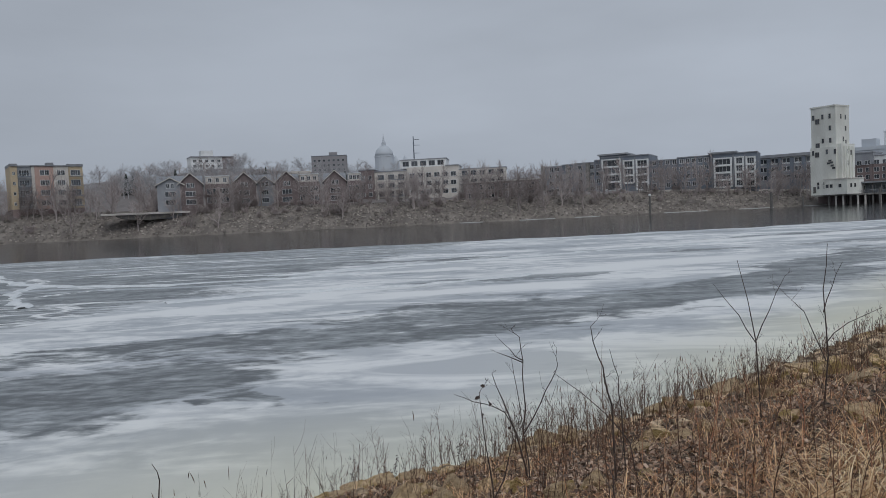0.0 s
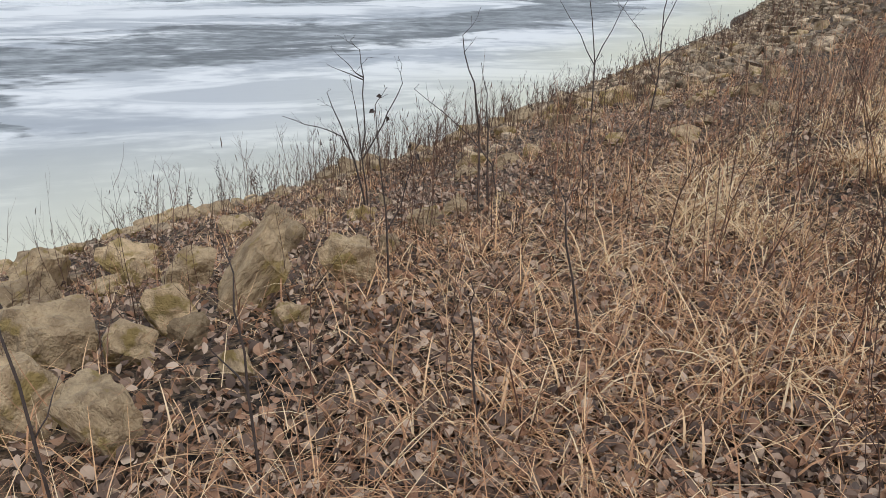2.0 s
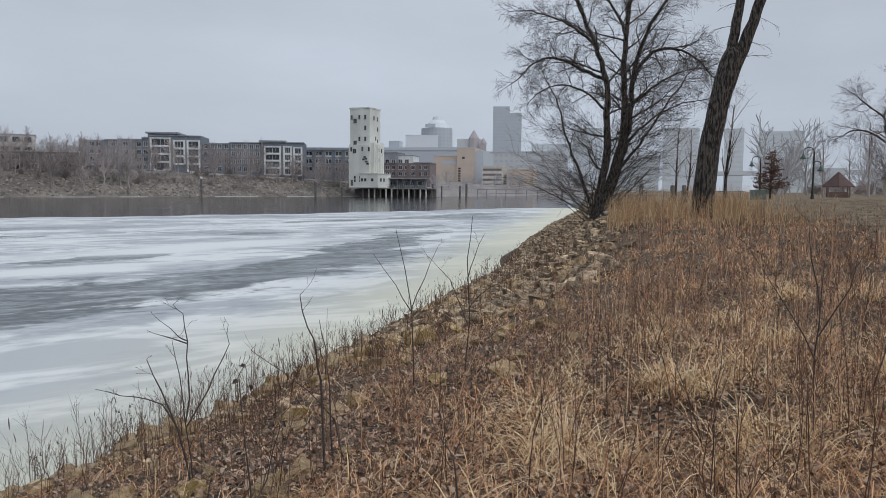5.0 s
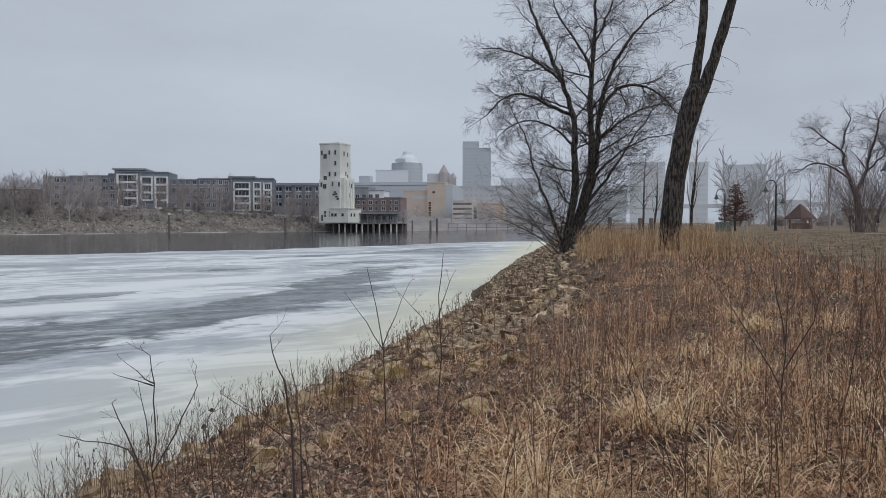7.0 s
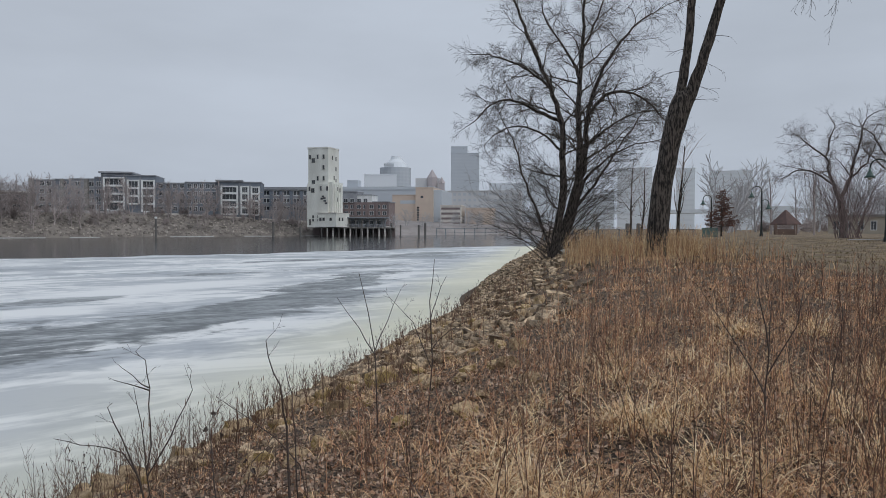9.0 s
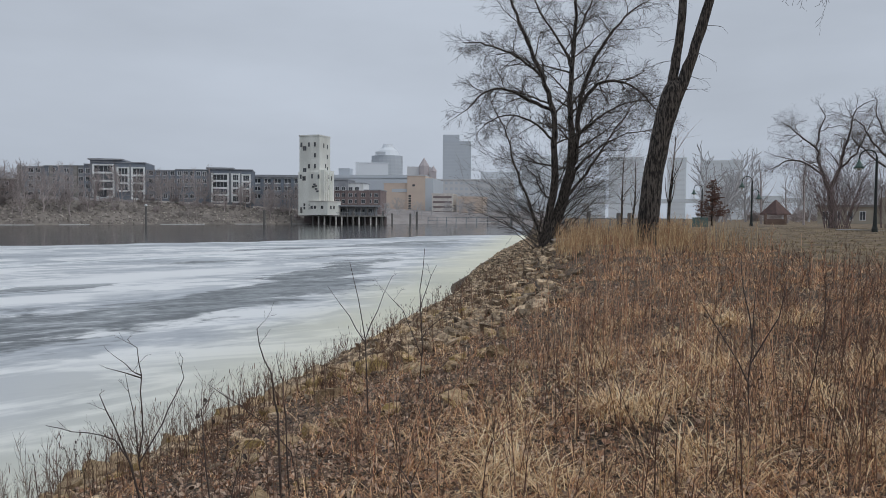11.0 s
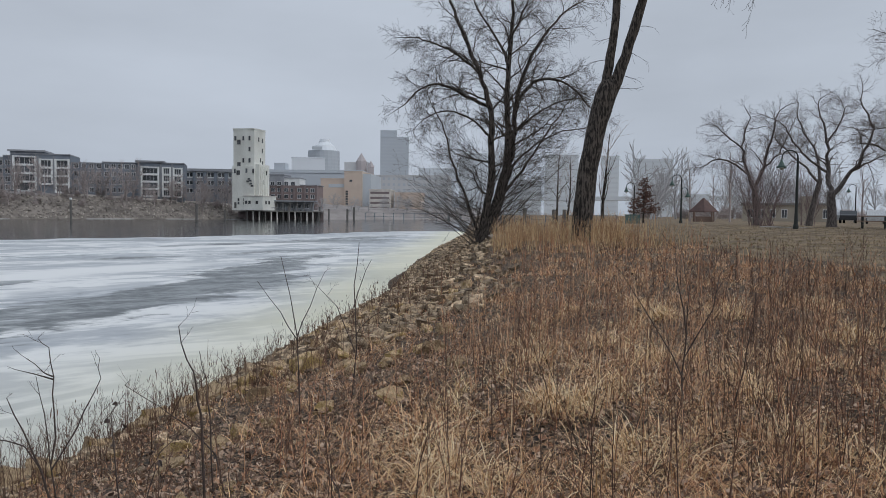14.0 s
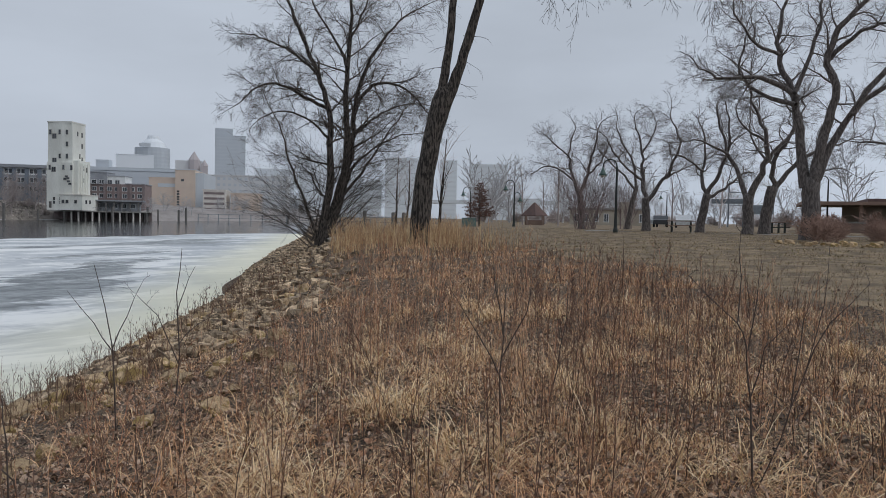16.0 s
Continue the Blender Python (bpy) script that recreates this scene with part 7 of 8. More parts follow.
# ---- saplings and single stalks that stand out: x, y, bearing, then each shoot as (sideways, up) ----
DOCKS = [(-1.15, 8.15, 0.55), (-0.45, 8.5, 0.6), (0.3, 9.3, 0.55), (-0.75, 8.2, 0.4), (-1.9, 8.1, 0.5), (-0.05, 8.9, 0.45), (1.0, 9.9, 0.5), (0.6, 8.3, 0.5), (1.7, 10.2, 0.55)]
SAPLINGS = [
    (1.75, 5.5, 30, 0.009, [[(0, -0.05), (-0.02, 0.57), (-0.12, 1.07)], [(-0.02, 0.55), (-0.12, 0.72), (-0.26, 0.92)], [(-0.02, 0.57), (0.06, 0.76), (0.15, 0.97)]]),
    (2.1, 5.45, 33, 0.009, [[(0, -0.05), (0.04, 0.4), (0.02, 0.8), (0.05, 1.08)], [(0.03, 0.36), (-0.09, 0.66), (-0.22, 0.8)], [(0.03, 0.47), (0.15, 0.6), (0.33, 0.7)], [(0.02, 0.66), (0.07, 0.82), (0.13, 0.97)]]),
    (-0.06, 3.42, 10, 0.006, [[(0, -0.03), (-0.01, 0.3), (-0.04, 0.62)], [(-0.01, 0.25), (0.05, 0.4), (0.07, 0.5)]]),
    (0.30, 2.87, 29, 0.006, [[(0, -0.02), (-0.05, 0.26), (-0.08, 0.42), (-0.1, 0.47)]]),
    (-0.87, 2.67, -13, 0.0055, [[(0, -0.02), (-0.01, 0.36), (-0.02, 0.53), (-0.03, 0.59)], [(-0.01, 0.23), (0.02, 0.29), (0.05, 0.34)], [(-0.01, 0.49), (-0.02, 0.63), (-0.03, 0.68)]]),
    (-0.51, 2.59, 2, 0.005, [[(0.0, -0.0), (-0.01, 0.3), (-0.02, 0.47), (-0.03, 0.58)], [(-0.01, 0.3), (-0.05, 0.35), (-0.06, 0.4)]]),
    (-0.05, 2.66, 21, 0.005, [[(0, -0.02), (-0.03, 0.21), (-0.04, 0.34), (-0.04, 0.39)]]),
    (-1.03, 2.71, -19, 0.005, [[(0, -0.02), (0.01, 0.23), (0.0, 0.35), (-0.01, 0.41)]]),
    (-2.8, 5.3, -31, 0.006, [[(0, -0.05), (-0.01, 0.43), (-0.02, 0.6)], [(0, 0.2), (0.16, 0.28), (0.27, 0.12)]]),
    (-2.55, 5.4, -28, 0.005, [[(0, -0.05), (0.05, 0.16), (0.12, 0.34), (0.22, 0.46)], [(0.07, 0.2), (0.18, 0.28), (0.28, 0.31)]]),
    (0.26, 5.18, 16, 0.01, [[(0.0, -0.03), (-0.067, 0.361), (-0.139, 0.562), (-0.201, 0.709)], [(0.0, 0.0), (-0.032, 0.388), (-0.053, 0.629), (-0.086, 0.794)], [(-0.029, 0.388), (-0.013, 0.629), (-0.013, 0.789), (-0.032, 0.923), (-0.075, 0.971)], [(-0.013, 0.789), (-0.053, 0.816), (-0.139, 0.891)], [(-0.013, 0.776), (-0.169, 0.837)], [(-0.027, 0.361), (0.08, 0.548), (0.147, 0.682), (0.182, 0.762), (0.179, 0.856)], [(-0.067, 0.361), (-0.134, 0.481), (-0.201, 0.508), (-0.321, 0.543), (-0.428, 0.588)]]),
    (0.55, 4.28, 26, 0.009, [[(0.0, -0.03), (-0.016, 0.414), (-0.034, 0.551), (-0.069, 0.643), (-0.099, 0.776)]]),
    (0.61, 4.32, 26, 0.006, [[(0.0, -0.03), (-0.019, 0.399), (-0.031, 0.54), (-0.059, 0.67)]]),
    (0.68, 4.32, 27, 0.006, [[(0.0, -0.03), (-0.06, 0.215), (-0.167, 0.346), (-0.274, 0.43), (-0.401, 0.537)]]),
    (2.5, 2.1, 79, 0.0075, [[(0.0, -0.03), (-0.023, 0.397), (-0.047, 0.631), (-0.082, 0.725), (-0.28, 0.912)], [(-0.023, 0.421), (0.023, 0.631), (0.14, 0.771)], [(-0.04, 0.608), (-0.012, 0.818), (0.0, 0.982)], [(0.0, 0.0), (0.093, 0.257), (0.175, 0.538), (0.234, 0.818), (0.245, 1.052)], [(0.175, 0.538), (0.257, 0.748), (0.386, 0.912)], [(-0.082, 0.725), (-0.075, 0.912), (-0.082, 1.099)], [(0.129, 0.397), (0.152, 0.631), (0.199, 0.865)]]),
    (2.28, 3.18, 60, 0.0085, [[(0.0, -0.03), (-0.008, 0.267), (0.0, 0.534), (0.008, 0.801)], [(-0.005, 0.374), (-0.12, 0.587), (-0.294, 0.855)], [(-0.003, 0.481), (0.107, 0.694), (0.134, 0.855)], [(0.0, 0.587), (-0.04, 0.801), (-0.053, 0.961)]]),
    (3.07, 3.35, 63, 0.007, [[(0.0, -0.03), (0.065, 0.259), (0.107, 0.518), (0.113, 0.744)]]),
]


def curled_leaf(s):
    """A withered leaf folded along its rib, two millimetres thick."""
    g = Geo()
    for z in (0.0, 0.002):
        g.v += [(-s, 0, z), (-0.2 * s, -0.55 * s, z + 0.5 * s), (-0.1 * s, 0.0, z + 0.1 * s), (-0.3 * s, 0.6 * s, z + 0.4 * s), (0.6 * s, -0.3 * s, z + 0.5 * s), (0.7 * s, 0.35 * s, z + 0.3 * s), (s, 0, z - 0.2 * s)]
    f = [(0, 1, 2), (0, 2, 3), (1, 4, 2), (2, 5, 3), (2, 4, 6), (2, 6, 5)]
    g.f += f + [tuple(7 + i for i in reversed(q)) for q in f] + [(a, b, b + 7, a + 7) for a, b in ((1, 0), (0, 3), (3, 5), (5, 6), (6, 4), (4, 1))]
    g.m += [0] * len(g.f)
    return g


TWIG_SPEC = [(4, 0.12, 0.05, 3, 0.5, 0.7, 0.3), (3, 0.15, 0.0, 0, 0, 0, 0)]
M_SAPLING = mat("dark_sapling_bark", (0.06, 0.044, 0.038), 0.8, (0.10, 0.072, 0.06), 12, 80, 0.3, 0.004)
for x, y, az, rad, shoots in SAPLINGS:
    t = thing("sapling" if len(shoots) > 2 else "dead_stalk", pose(x, y, ground_at(x, y) - 0.03, 0, 0, -az), "bare forked sapling with thin dark shoots" if len(shoots) > 2 else "single dark dead stalk rising from the grass", "sapling" if len(shoots) > 2 else "stalk", "saplings on the bank")
    rg = random.Random(int(x * 100))
    for k, line in enumerate(shoots):
        pts = [Vector((a, rg.uniform(-0.03, 0.03) * (j > 0), b)) for j, (a, b) in enumerate(line)]
        fine = [pts[0]]
        for a, b in zip(pts, pts[1:]):
            fine += [a.lerp(b, 0.5) + Vector((rg.gauss(0, 0.006), rg.gauss(0, 0.006), 0)), b]
        rr = rad * 0.62 if k == 0 else rad * 0.4
        part("stem" if k == 0 else "shoot", Geo().tube(fine, [rr * (1 - 0.7 * i / (len(fine) - 1)) for i in range(len(fine))], 6), M_SAPLING, t, smooth=True)
        for q in fine[2:]:
            if rg.random() < 0.5 and rad > 0.0055:
                tw = Geo()
                limb(rg, tw, tw, q, Vector((rg.choice((-1, 1)) * rg.uniform(0.4, 1), rg.uniform(-0.7, 0.7), rg.uniform(0.3, 1.1))).normalized(), rg.uniform(0.03, 0.11), 0.0014, 0, TWIG_SPEC, 0.0007)
                part("twig", tw, M_SAPLING, t)
    if (x, y) == (-0.06, 3.42):
        for dx, dz in ((-0.05, 0.6), (-0.03, 0.64), (-0.01, 0.58), (0.06, 0.5), (0.08, 0.47), (-0.03, 0.54)):
            part("dried_leaf", curled_leaf(0.011), M_SAPLING, t, m=pose(dx, 0.01, dz, rg.uniform(0, 90), rg.uniform(-60, 60), rg.uniform(0, 360)))

# dark leafy weeds at the water's edge: x, y, height
for i, (x, y, h) in enumerate(DOCKS):
    rg = random.Random(500 + i)
    t = thing("dock_weed", pose(x, y, ground_at(x, y) - 0.03, 0, 0, rg.uniform(0, 360)), "dead dark weed with small withered leaves at the water", "weed", "withered weeds")
    for k in range(rg.choice((2, 3, 4))):
        lean = rg.uniform(-0.25, 0.25)
        line = [Vector((lean * f * h, 0.1 * rg.uniform(-1, 1) * f * h, h * f * (1 - 0.12 * k))) for f in (0, 0.3, 0.6, 0.85, 1.0)]
        stem = part("stem", Geo().tube(bent(line, 3, rg, 0.003), [0.0028 * (1 - 0.065 * j) for j in range(13)], 4), M_SAPLING, t)
        for f in [0.4 + 0.05 * j for j in range(12)]:
            q = line[int(f * 4)].lerp(line[min(int(f * 4) + 1, 4)], f * 4 - int(f * 4)) + Vector((rg.gauss(0, 0.012), rg.gauss(0, 0.012), 0))
            part("dried_leaf", curled_leaf(rg.uniform(0.006, 0.013)), M_SAPLING, stem, m=pose(*q, rg.uniform(0, 90), rg.uniform(-60, 60), rg.uniform(0, 360)))

# ---- the park ----
M_IRON = mat("dark_green_iron", (0.028, 0.034, 0.032), 0.5, (0.04, 0.045, 0.042), 4, 30, 0.1, metal=0.3)
M_SHADE = mat("verdigris_lamp_hood", (0.075, 0.13, 0.115), 0.5, (0.05, 0.09, 0.08), 5, 30, 0.1)
M_LAMPGLASS = mat("frosted_lamp_glass", (0.6, 0.6, 0.56), 0.3)
M_REDROOF = mat("red_brown_shingles", (0.15, 0.092, 0.082), 0.85, (0.11, 0.072, 0.066), 1.5, 12, 0.3)
M_WOOD = mat("weathered_brown_wood", (0.27, 0.185, 0.145), 0.85, (0.19, 0.13, 0.105), 2, 20, 0.3, stretch=(0.3, 1, 1))
M_TEAL = mat("teal_painted_steel", (0.13, 0.21, 0.20), 0.55, (0.11, 0.18, 0.17), 2, 20, 0.05)
M_RUST = mat("rust_needles", (0.19, 0.10, 0.075), 0.95, (0.13, 0.08, 0.065), 2, 12, 0.3)
M_SAND = mat("yellow_limestone_wall", (0.42, 0.375, 0.31), 0.9, (0.36, 0.32, 0.265), 0.6, 6, 0.2)
M_CARWHITE = mat("white_car_paint", (0.6, 0.62, 0.64), 0.3, bump=0)
M_CARDARK = mat("dark_car_paint", (0.06, 0.065, 0.075), 0.3, bump=0)
M_TYRE = mat("black_rubber", (0.02, 0.02, 0.02), 0.8)
M_STEEL = mat("grey_painted_steel", (0.22, 0.25, 0.28), 0.6)


def street_lamp(az, d, h, double=False, turn=-90):
    x, y, z = on_ground(az, d, 0.02)
    t = thing("park_lamp", pose(x, y, z, 0, 0, -az), "dark green park lamp with gooseneck and bell hood" , "street lamp", "park lamps")
    part("base", Geo().lathe([(0.15, 0), (0.15, 0.2), (0.11, 0.35), (0.09, 0.9)], 10), M_IRON, t)
    part("post", Geo().lathe([(0.085, 0.8), (0.06, h - 0.45)], 8), M_IRON, t)
    for s in ((-1, 1) if double else (-1,)):
        zz = h - 0.45 if s == -1 else h - 1.5
        rr = 0.42 if s == -1 else 0.28
        pts = [Vector((s * (rr - rr * math.cos(a)), 0, zz + rr * math.sin(a))) for a in [math.pi * k / 8 for k in range(8)]] + [Vector((s * 2 * rr, 0, zz - 0.1))]
        part("gooseneck", Geo().tube(pts, [0.035] * len(pts), 6), M_IRON, t)
        hx = s * 2 * rr
        hood = part("hood", Geo().lathe([(0.04, zz - 0.05), (0.07, zz - 0.2), (0.12, zz - 0.27), (0.17, zz - 0.42), (0.30, zz - 0.56), (0.29, zz - 0.57), (0.05, zz - 0.5)], 14, hx), M_SHADE, t, smooth=True)
        part("globe", Geo().lathe([(0.05, zz - 0.52), (0.13, zz - 0.58), (0.11, zz - 0.66), (0.03, zz - 0.7)], 10, hx), M_LAMPGLASS, hood)


street_lamp(68.3, 47, 4.55)
street_lamp(60.65, 72, 4.5, True)
street_lamp(57.3, 84, 4.3)
street_lamp(82.5, 74, 5.0)
street_lamp(71.9, 110, 5.0)

# kiosk with a hipped red-brown roof
x, y, z = on_ground(62.2, 92)
k = thing("picnic_kiosk", pose(x, y, z, 0, 0, -58) @ Matrix.Diagonal((0.68, 0.68, 0.9, 1)), "small open kiosk with a steep red-brown hipped roof", "kiosk")
part("roof", Geo().lathe([(2.4, 1.35), (2.35, 1.5), (0.12, 3.2)], 4), M_REDROOF, k)
for sx in (-1.5, 1.5):
    for sy in (-1.5, 1.5):
        part("post", Geo().box(sx - 0.1, sx + 0.1, sy - 0.1, sy + 0.1, -0.3, 1.5), M_WOOD, k)
part("counter", Geo().box(-1.3, 1.3, -1.3, 1.3, -0.2, 0.8), M_WOOD, k)

# rust-coloured conifer
x, y, z = on_ground(58.0, 72)
rg, trunk, crown = random.Random(3), Geo(), Geo()
trunk.lathe([(0.1, -0.1), (0.07, 2.2), (0.015, 4.3)], 8)
for i in range(17):
    h = 1.0 + 3.2 * i / 16
    for j in range(5):
        a = rg.uniform(0, 6.3)
        ln = (4.7 - h) * rg.uniform(0.28, 0.5) + 0.12
        p0 = Vector((0, 0, h))
        p1 = p0 + Vector((math.cos(a) * ln, math.sin(a) * ln, 0.12 * ln))
        trunk.tube([p0, p1], [0.02, 0.008], 4)
        for q in range(int(ln * 16)):
            c = p0.lerp(p1, rg.uniform(0.25, 1.0)) + Vector((rg.gauss(0, 0.07), rg.gauss(0, 0.07), rg.gauss(0, 0.05)))
            e = c + Vector((rg.uniform(-0.16, 0.16), rg.uniform(-0.16, 0.16), rg.uniform(-0.08, 0.12)))
            crown.tube([c, c.lerp(e, 0.5), e], [0.015, 0.05, 0.006], 4)
pt = thing("rusty_conifer", pose(x, y, z), "small tiered conifer with rust-brown needles", "tree")
part("trunk", trunk, M_BARK, pt)
part("crown", crown, M_RUST, pt)


# picnic table
def picnic_table(az, d, turn):
    x, y, z = on_ground(az, d, 0.0)
    t = thing("picnic_table", pose(x, y, z, 0, 0, turn), "brown picnic table with two benches on the lawn", "picnic table", "picnic tables")
    for i in range(4):
        part("tabletop_board", Geo().box(-0.9, 0.9, -0.38 + 0.195 * i, -0.2 + 0.195 * i, 0.72, 0.77), M_WOOD, t)
    for s in (-1, 1):
        part("bench", Geo().box(-0.9, 0.9, s * 0.72 - 0.13, s * 0.72 + 0.13, 0.42, 0.47), M_WOOD, t)
        part("trestle", Geo().box(s * 0.6 - 0.05, s * 0.6 + 0.05, -0.8, 0.8, 0.36, 0.42).box(s * 0.6 - 0.05, s * 0.6 + 0.05, -0.5, -0.38, 0, 0.72).box(s * 0.6 - 0.05, s * 0.6 + 0.05, 0.38, 0.5, 0, 0.72), M_IRON, t)


picnic_table(73.0, 52, -75)
picnic_table(79.3, 58, 30)

# open shelter with a wide flat roof
x, y, z = on_ground(85.5, 75)
sh = thing("picnic_shelter", pose(x, y, z, 0, 0, -78) @ Matrix.Diagonal((1.2, 1.2, 0.95, 1)), "open brown picnic shelter with a broad low roof and stone base", "shelter")
part("roof", Geo().prism([(-5.2, -3.6), (6.5, -3.6), (6.5, 4.5), (-5.2, 4.5)], 2.55, 2.85), M_WOOD, sh)
part("upper_roof", Geo().prism([(-1.0, -2.6), (6.0, -2.6), (6.0, 3.5), (-1.0, 3.5)], 2.85, 3.15), M_REDROOF, sh)
part("stone_base", Geo().box(-4.2, 6, -3.0, -2.6, -0.2, 0.95), M_WOOD, sh)
part("base_coping", Geo().box(-4.35, 6.1, -3.1, -2.5, 0.95, 1.05), M_CONC, sh)
part("back_wall", Geo().box(-2.0, 6, 3.2, 3.5, -0.2, 2.55), M_SAND, sh)
for px in (-4.0, -1.4, 1.2, 3.8, 6.0):
    for py in (-2.8, 3.6):
        part("post", Geo().box(px - 0.11, px + 0.11, py - 0.11, py + 0.11, -0.2, 2.55), M_WOOD, sh)

# limestone park building
x, y, z = on_ground(67.9, 118)
ph = thing("park_building", pose(x, y, z, 0, 0, -66) @ Matrix.Diagonal((0.7, 0.7, 0.72, 1)), "low yellow limestone park building with arched windows", "building")
part("wall", Geo().box(-9, 8, 0, 8, -0.5, 3.4), M_SAND, ph)
part("roof", Geo().box(-9.4, 8.4, -0.4, 8.4, 3.4, 3.8), M_CONC, ph)
part("gable_block", Geo().box(2, 5, -0.5, 8, -0.5, 5.2), M_SAND, ph)
windows(ph, [(px, 0, 1.7) for px in (-7.5, -5.4, -3.2, -1.0, 6.6)], 0.9, 1.6, 1)

# teal steel bins and a low fence
x, y, z = on_ground(57.2, 70)
tb = thing("teal_bin_store", pose(x, y, z, 0, 0, -55) @ Matrix.Diagonal((0.4, 0.4, 0.7, 1)), "teal painted steel bin enclosure in the tall grass", "bin store")
part("panel", Geo().box(-1.6, 1.6, -0.6, -0.55, 0.1, 1.25), M_TEAL, tb)
part("panel", Geo().box(-1.6, 1.6, 0.55, 0.6, 0.1, 1.25), M_TEAL, tb)
part("lid", Geo().box(-1.7, 1.7, -0.7, 0.7, 1.25, 1.32), M_TEAL, tb)
for px in (-1.6, -0.5, 0.6, 1.6):
    part("post", Geo().box(px - 0.04, px + 0.04, -0.66, -0.6, -0.1, 1.35), M_TEAL, tb)
fence = thing("promenade_fence", facing(54, 78, 2.3, -40), "long thin grey promenade railing", "railing")
for i in range(20):
    part("post", Geo().box(-42 + i * 2.4 - 0.04, -42 + i * 2.4 + 0.04, -0.04, 0.04, -0.4, 1.1), M_STEEL, fence)
part("top_rail", Geo().box(-42, 4, -0.04, 0.04, 1.06, 1.12), M_STEEL, fence)
part("middle_rail", Geo().box(-42, 4, -0.03, 0.03, 0.55, 0.6), M_STEEL, fence)
for az, d, h in ((49.2, 62, 1.5), (52.2, 60, 1.3), (51.4, 60, 1.3)):
    x, y, z = on_ground(az, d)
    p = thing("timber_bollard", pose(x, y, z), "dark timber bollard near the water", "bollard", "bollards")
    part("post", Geo().lathe([(0.17, -0.2), (0.16, h), (0.1, h + 0.06)], 8), M_PILE, p)


# parked cars, far off
def car(az, d, m, turn):
    x, y, z = on_ground(az, d, 0.0)
    t = thing("parked_car", pose(x, y, z, 0, 0, turn), ("white" if m is M_CARWHITE else "dark") + " parked car beyond the lawn", "car", "parked cars")
    prof = [(-2.2, 0.35), (2.2, 0.35), (2.25, 0.75), (1.3, 0.95), (0.7, 1.42), (-1.2, 1.45), (-1.9, 1.0), (-2.25, 0.9)]
    g = Geo()
    nn = len(prof)
    g.v += [(px, -0.85, pz) for px, pz in prof] + [(px, 0.85, pz) for px, pz in prof]
    g.f += [tuple(range(nn)), tuple(range(2 * nn - 1, nn - 1, -1))] + [(i, i + nn, (i + 1) % nn + nn, (i + 1) % nn) for i in range(nn)]
    g.m += [0] * (nn + 2)
    part("body", g, m, t)
    part("side_window", Geo().box(-1.3, 0.75, -0.87, 0.87, 0.98, 1.32), M_GLASS, t)
    for sx in (-1.35, 1.4):
        for sy in (-0.8, 0.8):
            w = part("wheel", Geo().lathe([(0.32, -0.1), (0.33, 0.0), (0.32, 0.1)], 12), M_TYRE, t, m=pose(sx, sy, 0.32, 90, 0, 0))


car(73.1, 92, M_CARWHITE, 18)
car(71.5, 98, M_CARDARK, 18)
car(70.8, 100, M_CARWHITE, 18)
for az, m in ((-26.2, M_CARWHITE), (-14.5, M_CARDARK), (13.6, M_CARWHITE), (9.0, M_CARDARK)):
    t = thing("parked_car", facing(az, float(far_d(az)) + 24, float(far_land_z(az, 24)) + 0.1, 2), "car parked along the far bank road", "car", "far cars")
    part("body", Geo().prism([(-2.2, -0.9), (2.2, -0.9), (2.2, 0.9), (-2.2, 0.9)], 0.3, 0.9), m, t)
    part("cabin", Geo().prism([(-1.4, -0.8), (1.0, -0.8), (1.0, 0.8), (-1.4, 0.8)], 0.9, 1.45), M_GLASS, t)

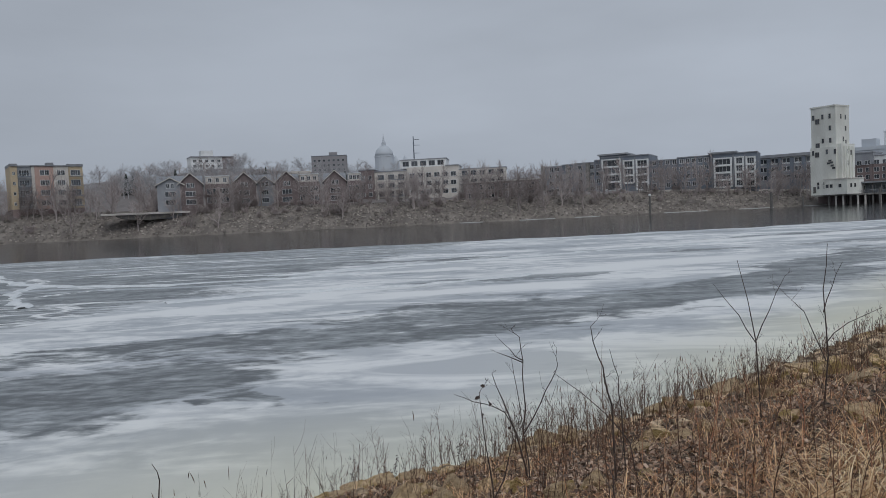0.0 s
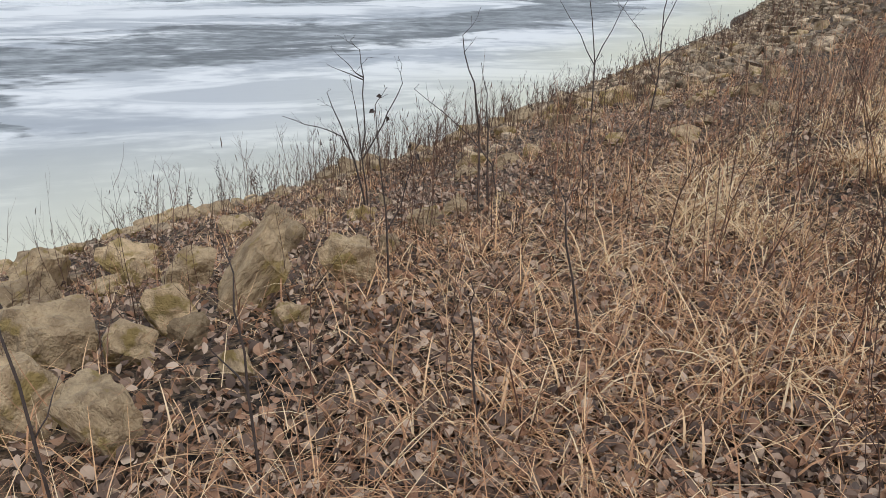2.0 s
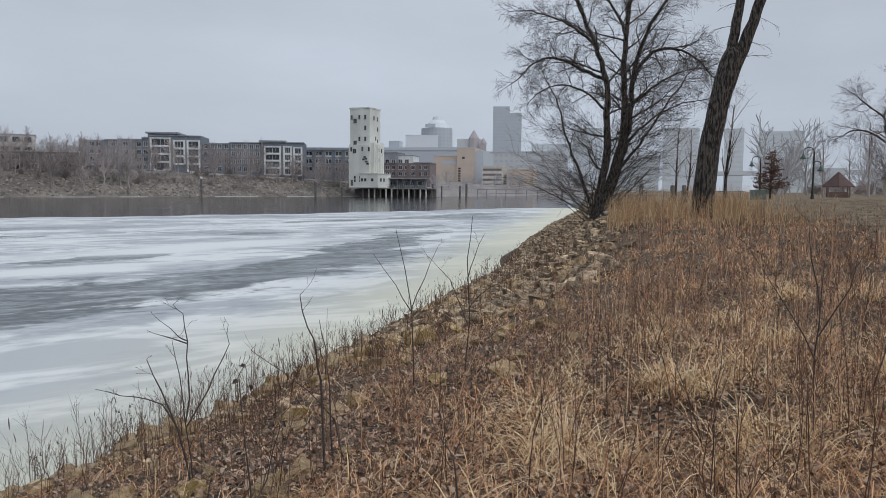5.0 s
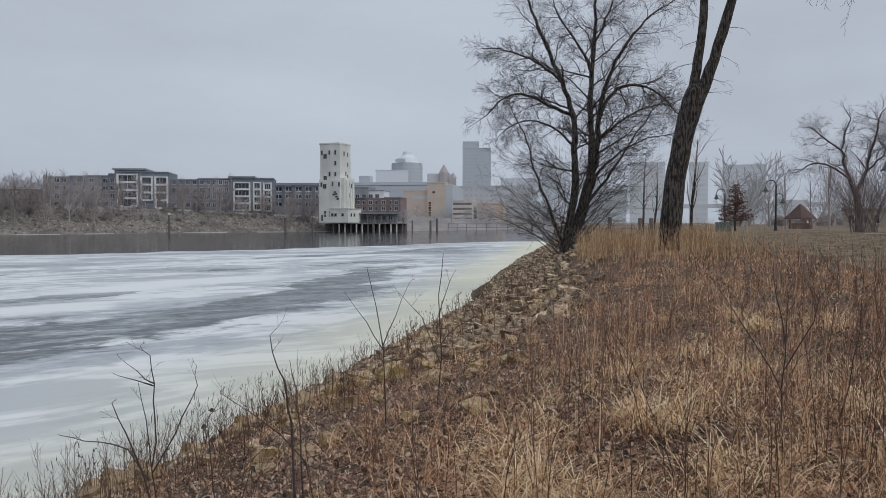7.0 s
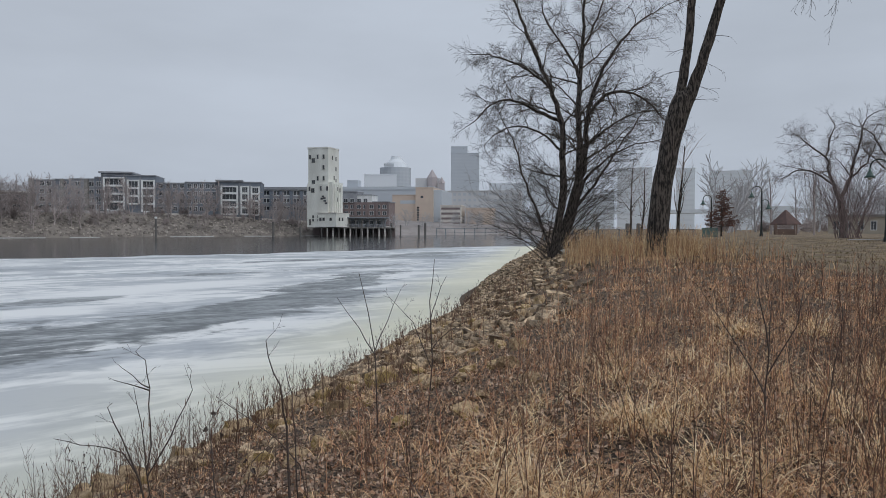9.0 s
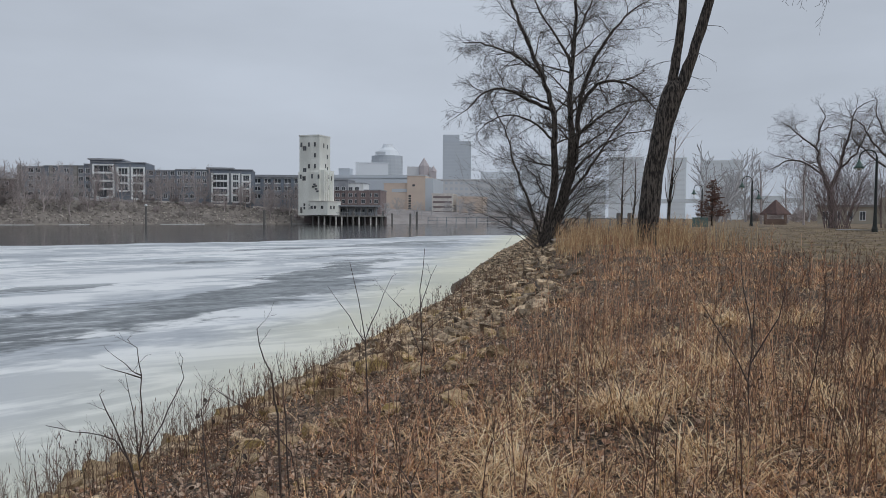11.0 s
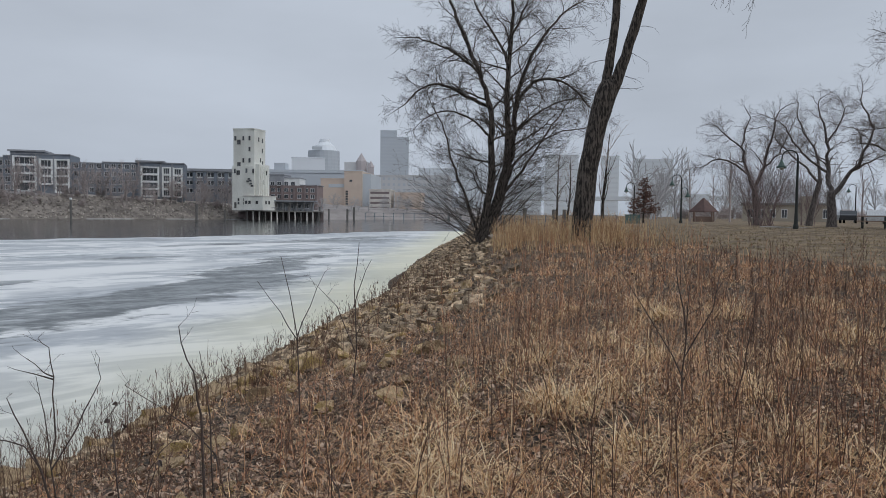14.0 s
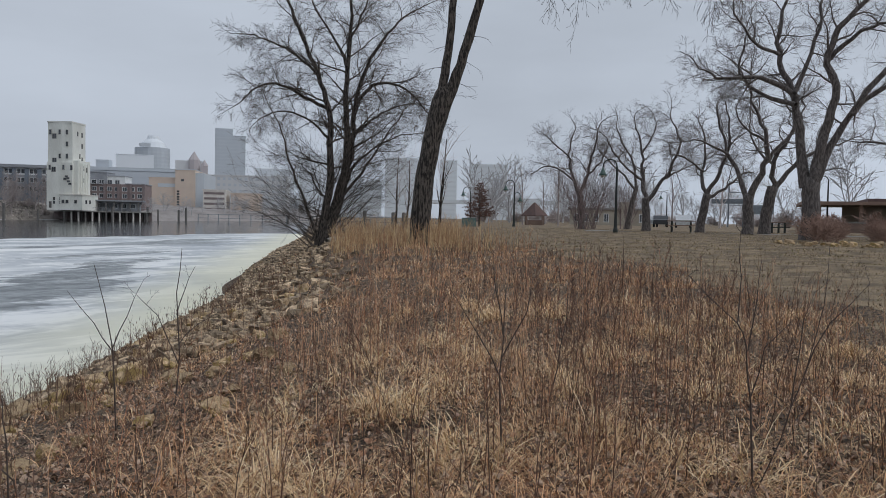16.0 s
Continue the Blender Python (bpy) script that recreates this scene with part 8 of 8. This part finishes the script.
# steel stair tower of a moored boat
x, y, z = on_ground(76.6, 125)
st = thing("steel_gangway", pose(x, y, z, 0, 0, -76), "blue-grey steel gangway and stair tower", "gangway")
part("ramp", Geo().box(-3.5, 2.0, -0.6, 0.6, 3.8, 4.5), M_STEEL, st)
part("stair", Geo().prism([(2, -0.6), (5.5, -0.6), (5.5, 0.6), (2, 0.6)], 2.2, 3.6), M_STEEL, st)
for px in (-1.0, 1.2):
    for py in (-0.9, 0.9):
        part("leg", Geo().box(px - 0.1, px + 0.1, py - 0.1, py + 0.1, -0.3, 7.2), M_STEEL, st)
for zz in (1.5, 3.5, 5.5, 7.0):
    part("brace", Geo().box(-1.0, 1.2, -0.95, -0.85, zz, zz + 0.12), M_STEEL, st)

# pale path along the lawn, and a border of loose stones
pw = Geo()
for i in range(25):
    az = 66 + i
    for d in (47.6, 49.0):
        q = polar(az, d + 0.02 * (az - 78) ** 2)
        pw.v.append((q[0], q[1], ground_at(*q) + 0.03))
    if i:
        pw.f.append((2 * i - 2, 2 * i, 2 * i + 1, 2 * i - 1))
        pw.m.append(0)
tagged(new("path", pw.mesh("path", M_CONC)), "narrow pale concrete path across the lawn", "path", kind="structure")
rg = random.Random(6)
for i in range(60):
    az = rg.uniform(79.5, 96)
    x, y = polar(az, 31 + rg.gauss(0, 0.7))
    k = rg.uniform(0.12, 0.34)
    thing("border_stone", Matrix.LocRotScale((x, y, ground_at(x, y) + k * 0.2), Euler((rg.uniform(-0.3, 0.3), rg.uniform(-0.3, 0.3), rg.uniform(0, 6.3))), (k, k, k * 0.7)), "loose pale stone at the edge of the lawn", "stone", "border stones", data=rg.choice(rough_stones))
# a driftwood log by the clump of stems
x, y, z = on_ground(47.2, 35)
lg = thing("driftwood_log", pose(x, y, z + 0.12, 0, 0, 20), "pale driftwood log lying on the bank crest", "log")
part("log", Geo().tube([Vector((-1.2, 0, 0)), Vector((-0.3, 0.05, 0.06)), Vector((0.6, 0, 0.03)), Vector((1.3, -0.1, 0.1))], [0.1, 0.11, 0.09, 0.05], 8), M_CONC, lg, smooth=True)
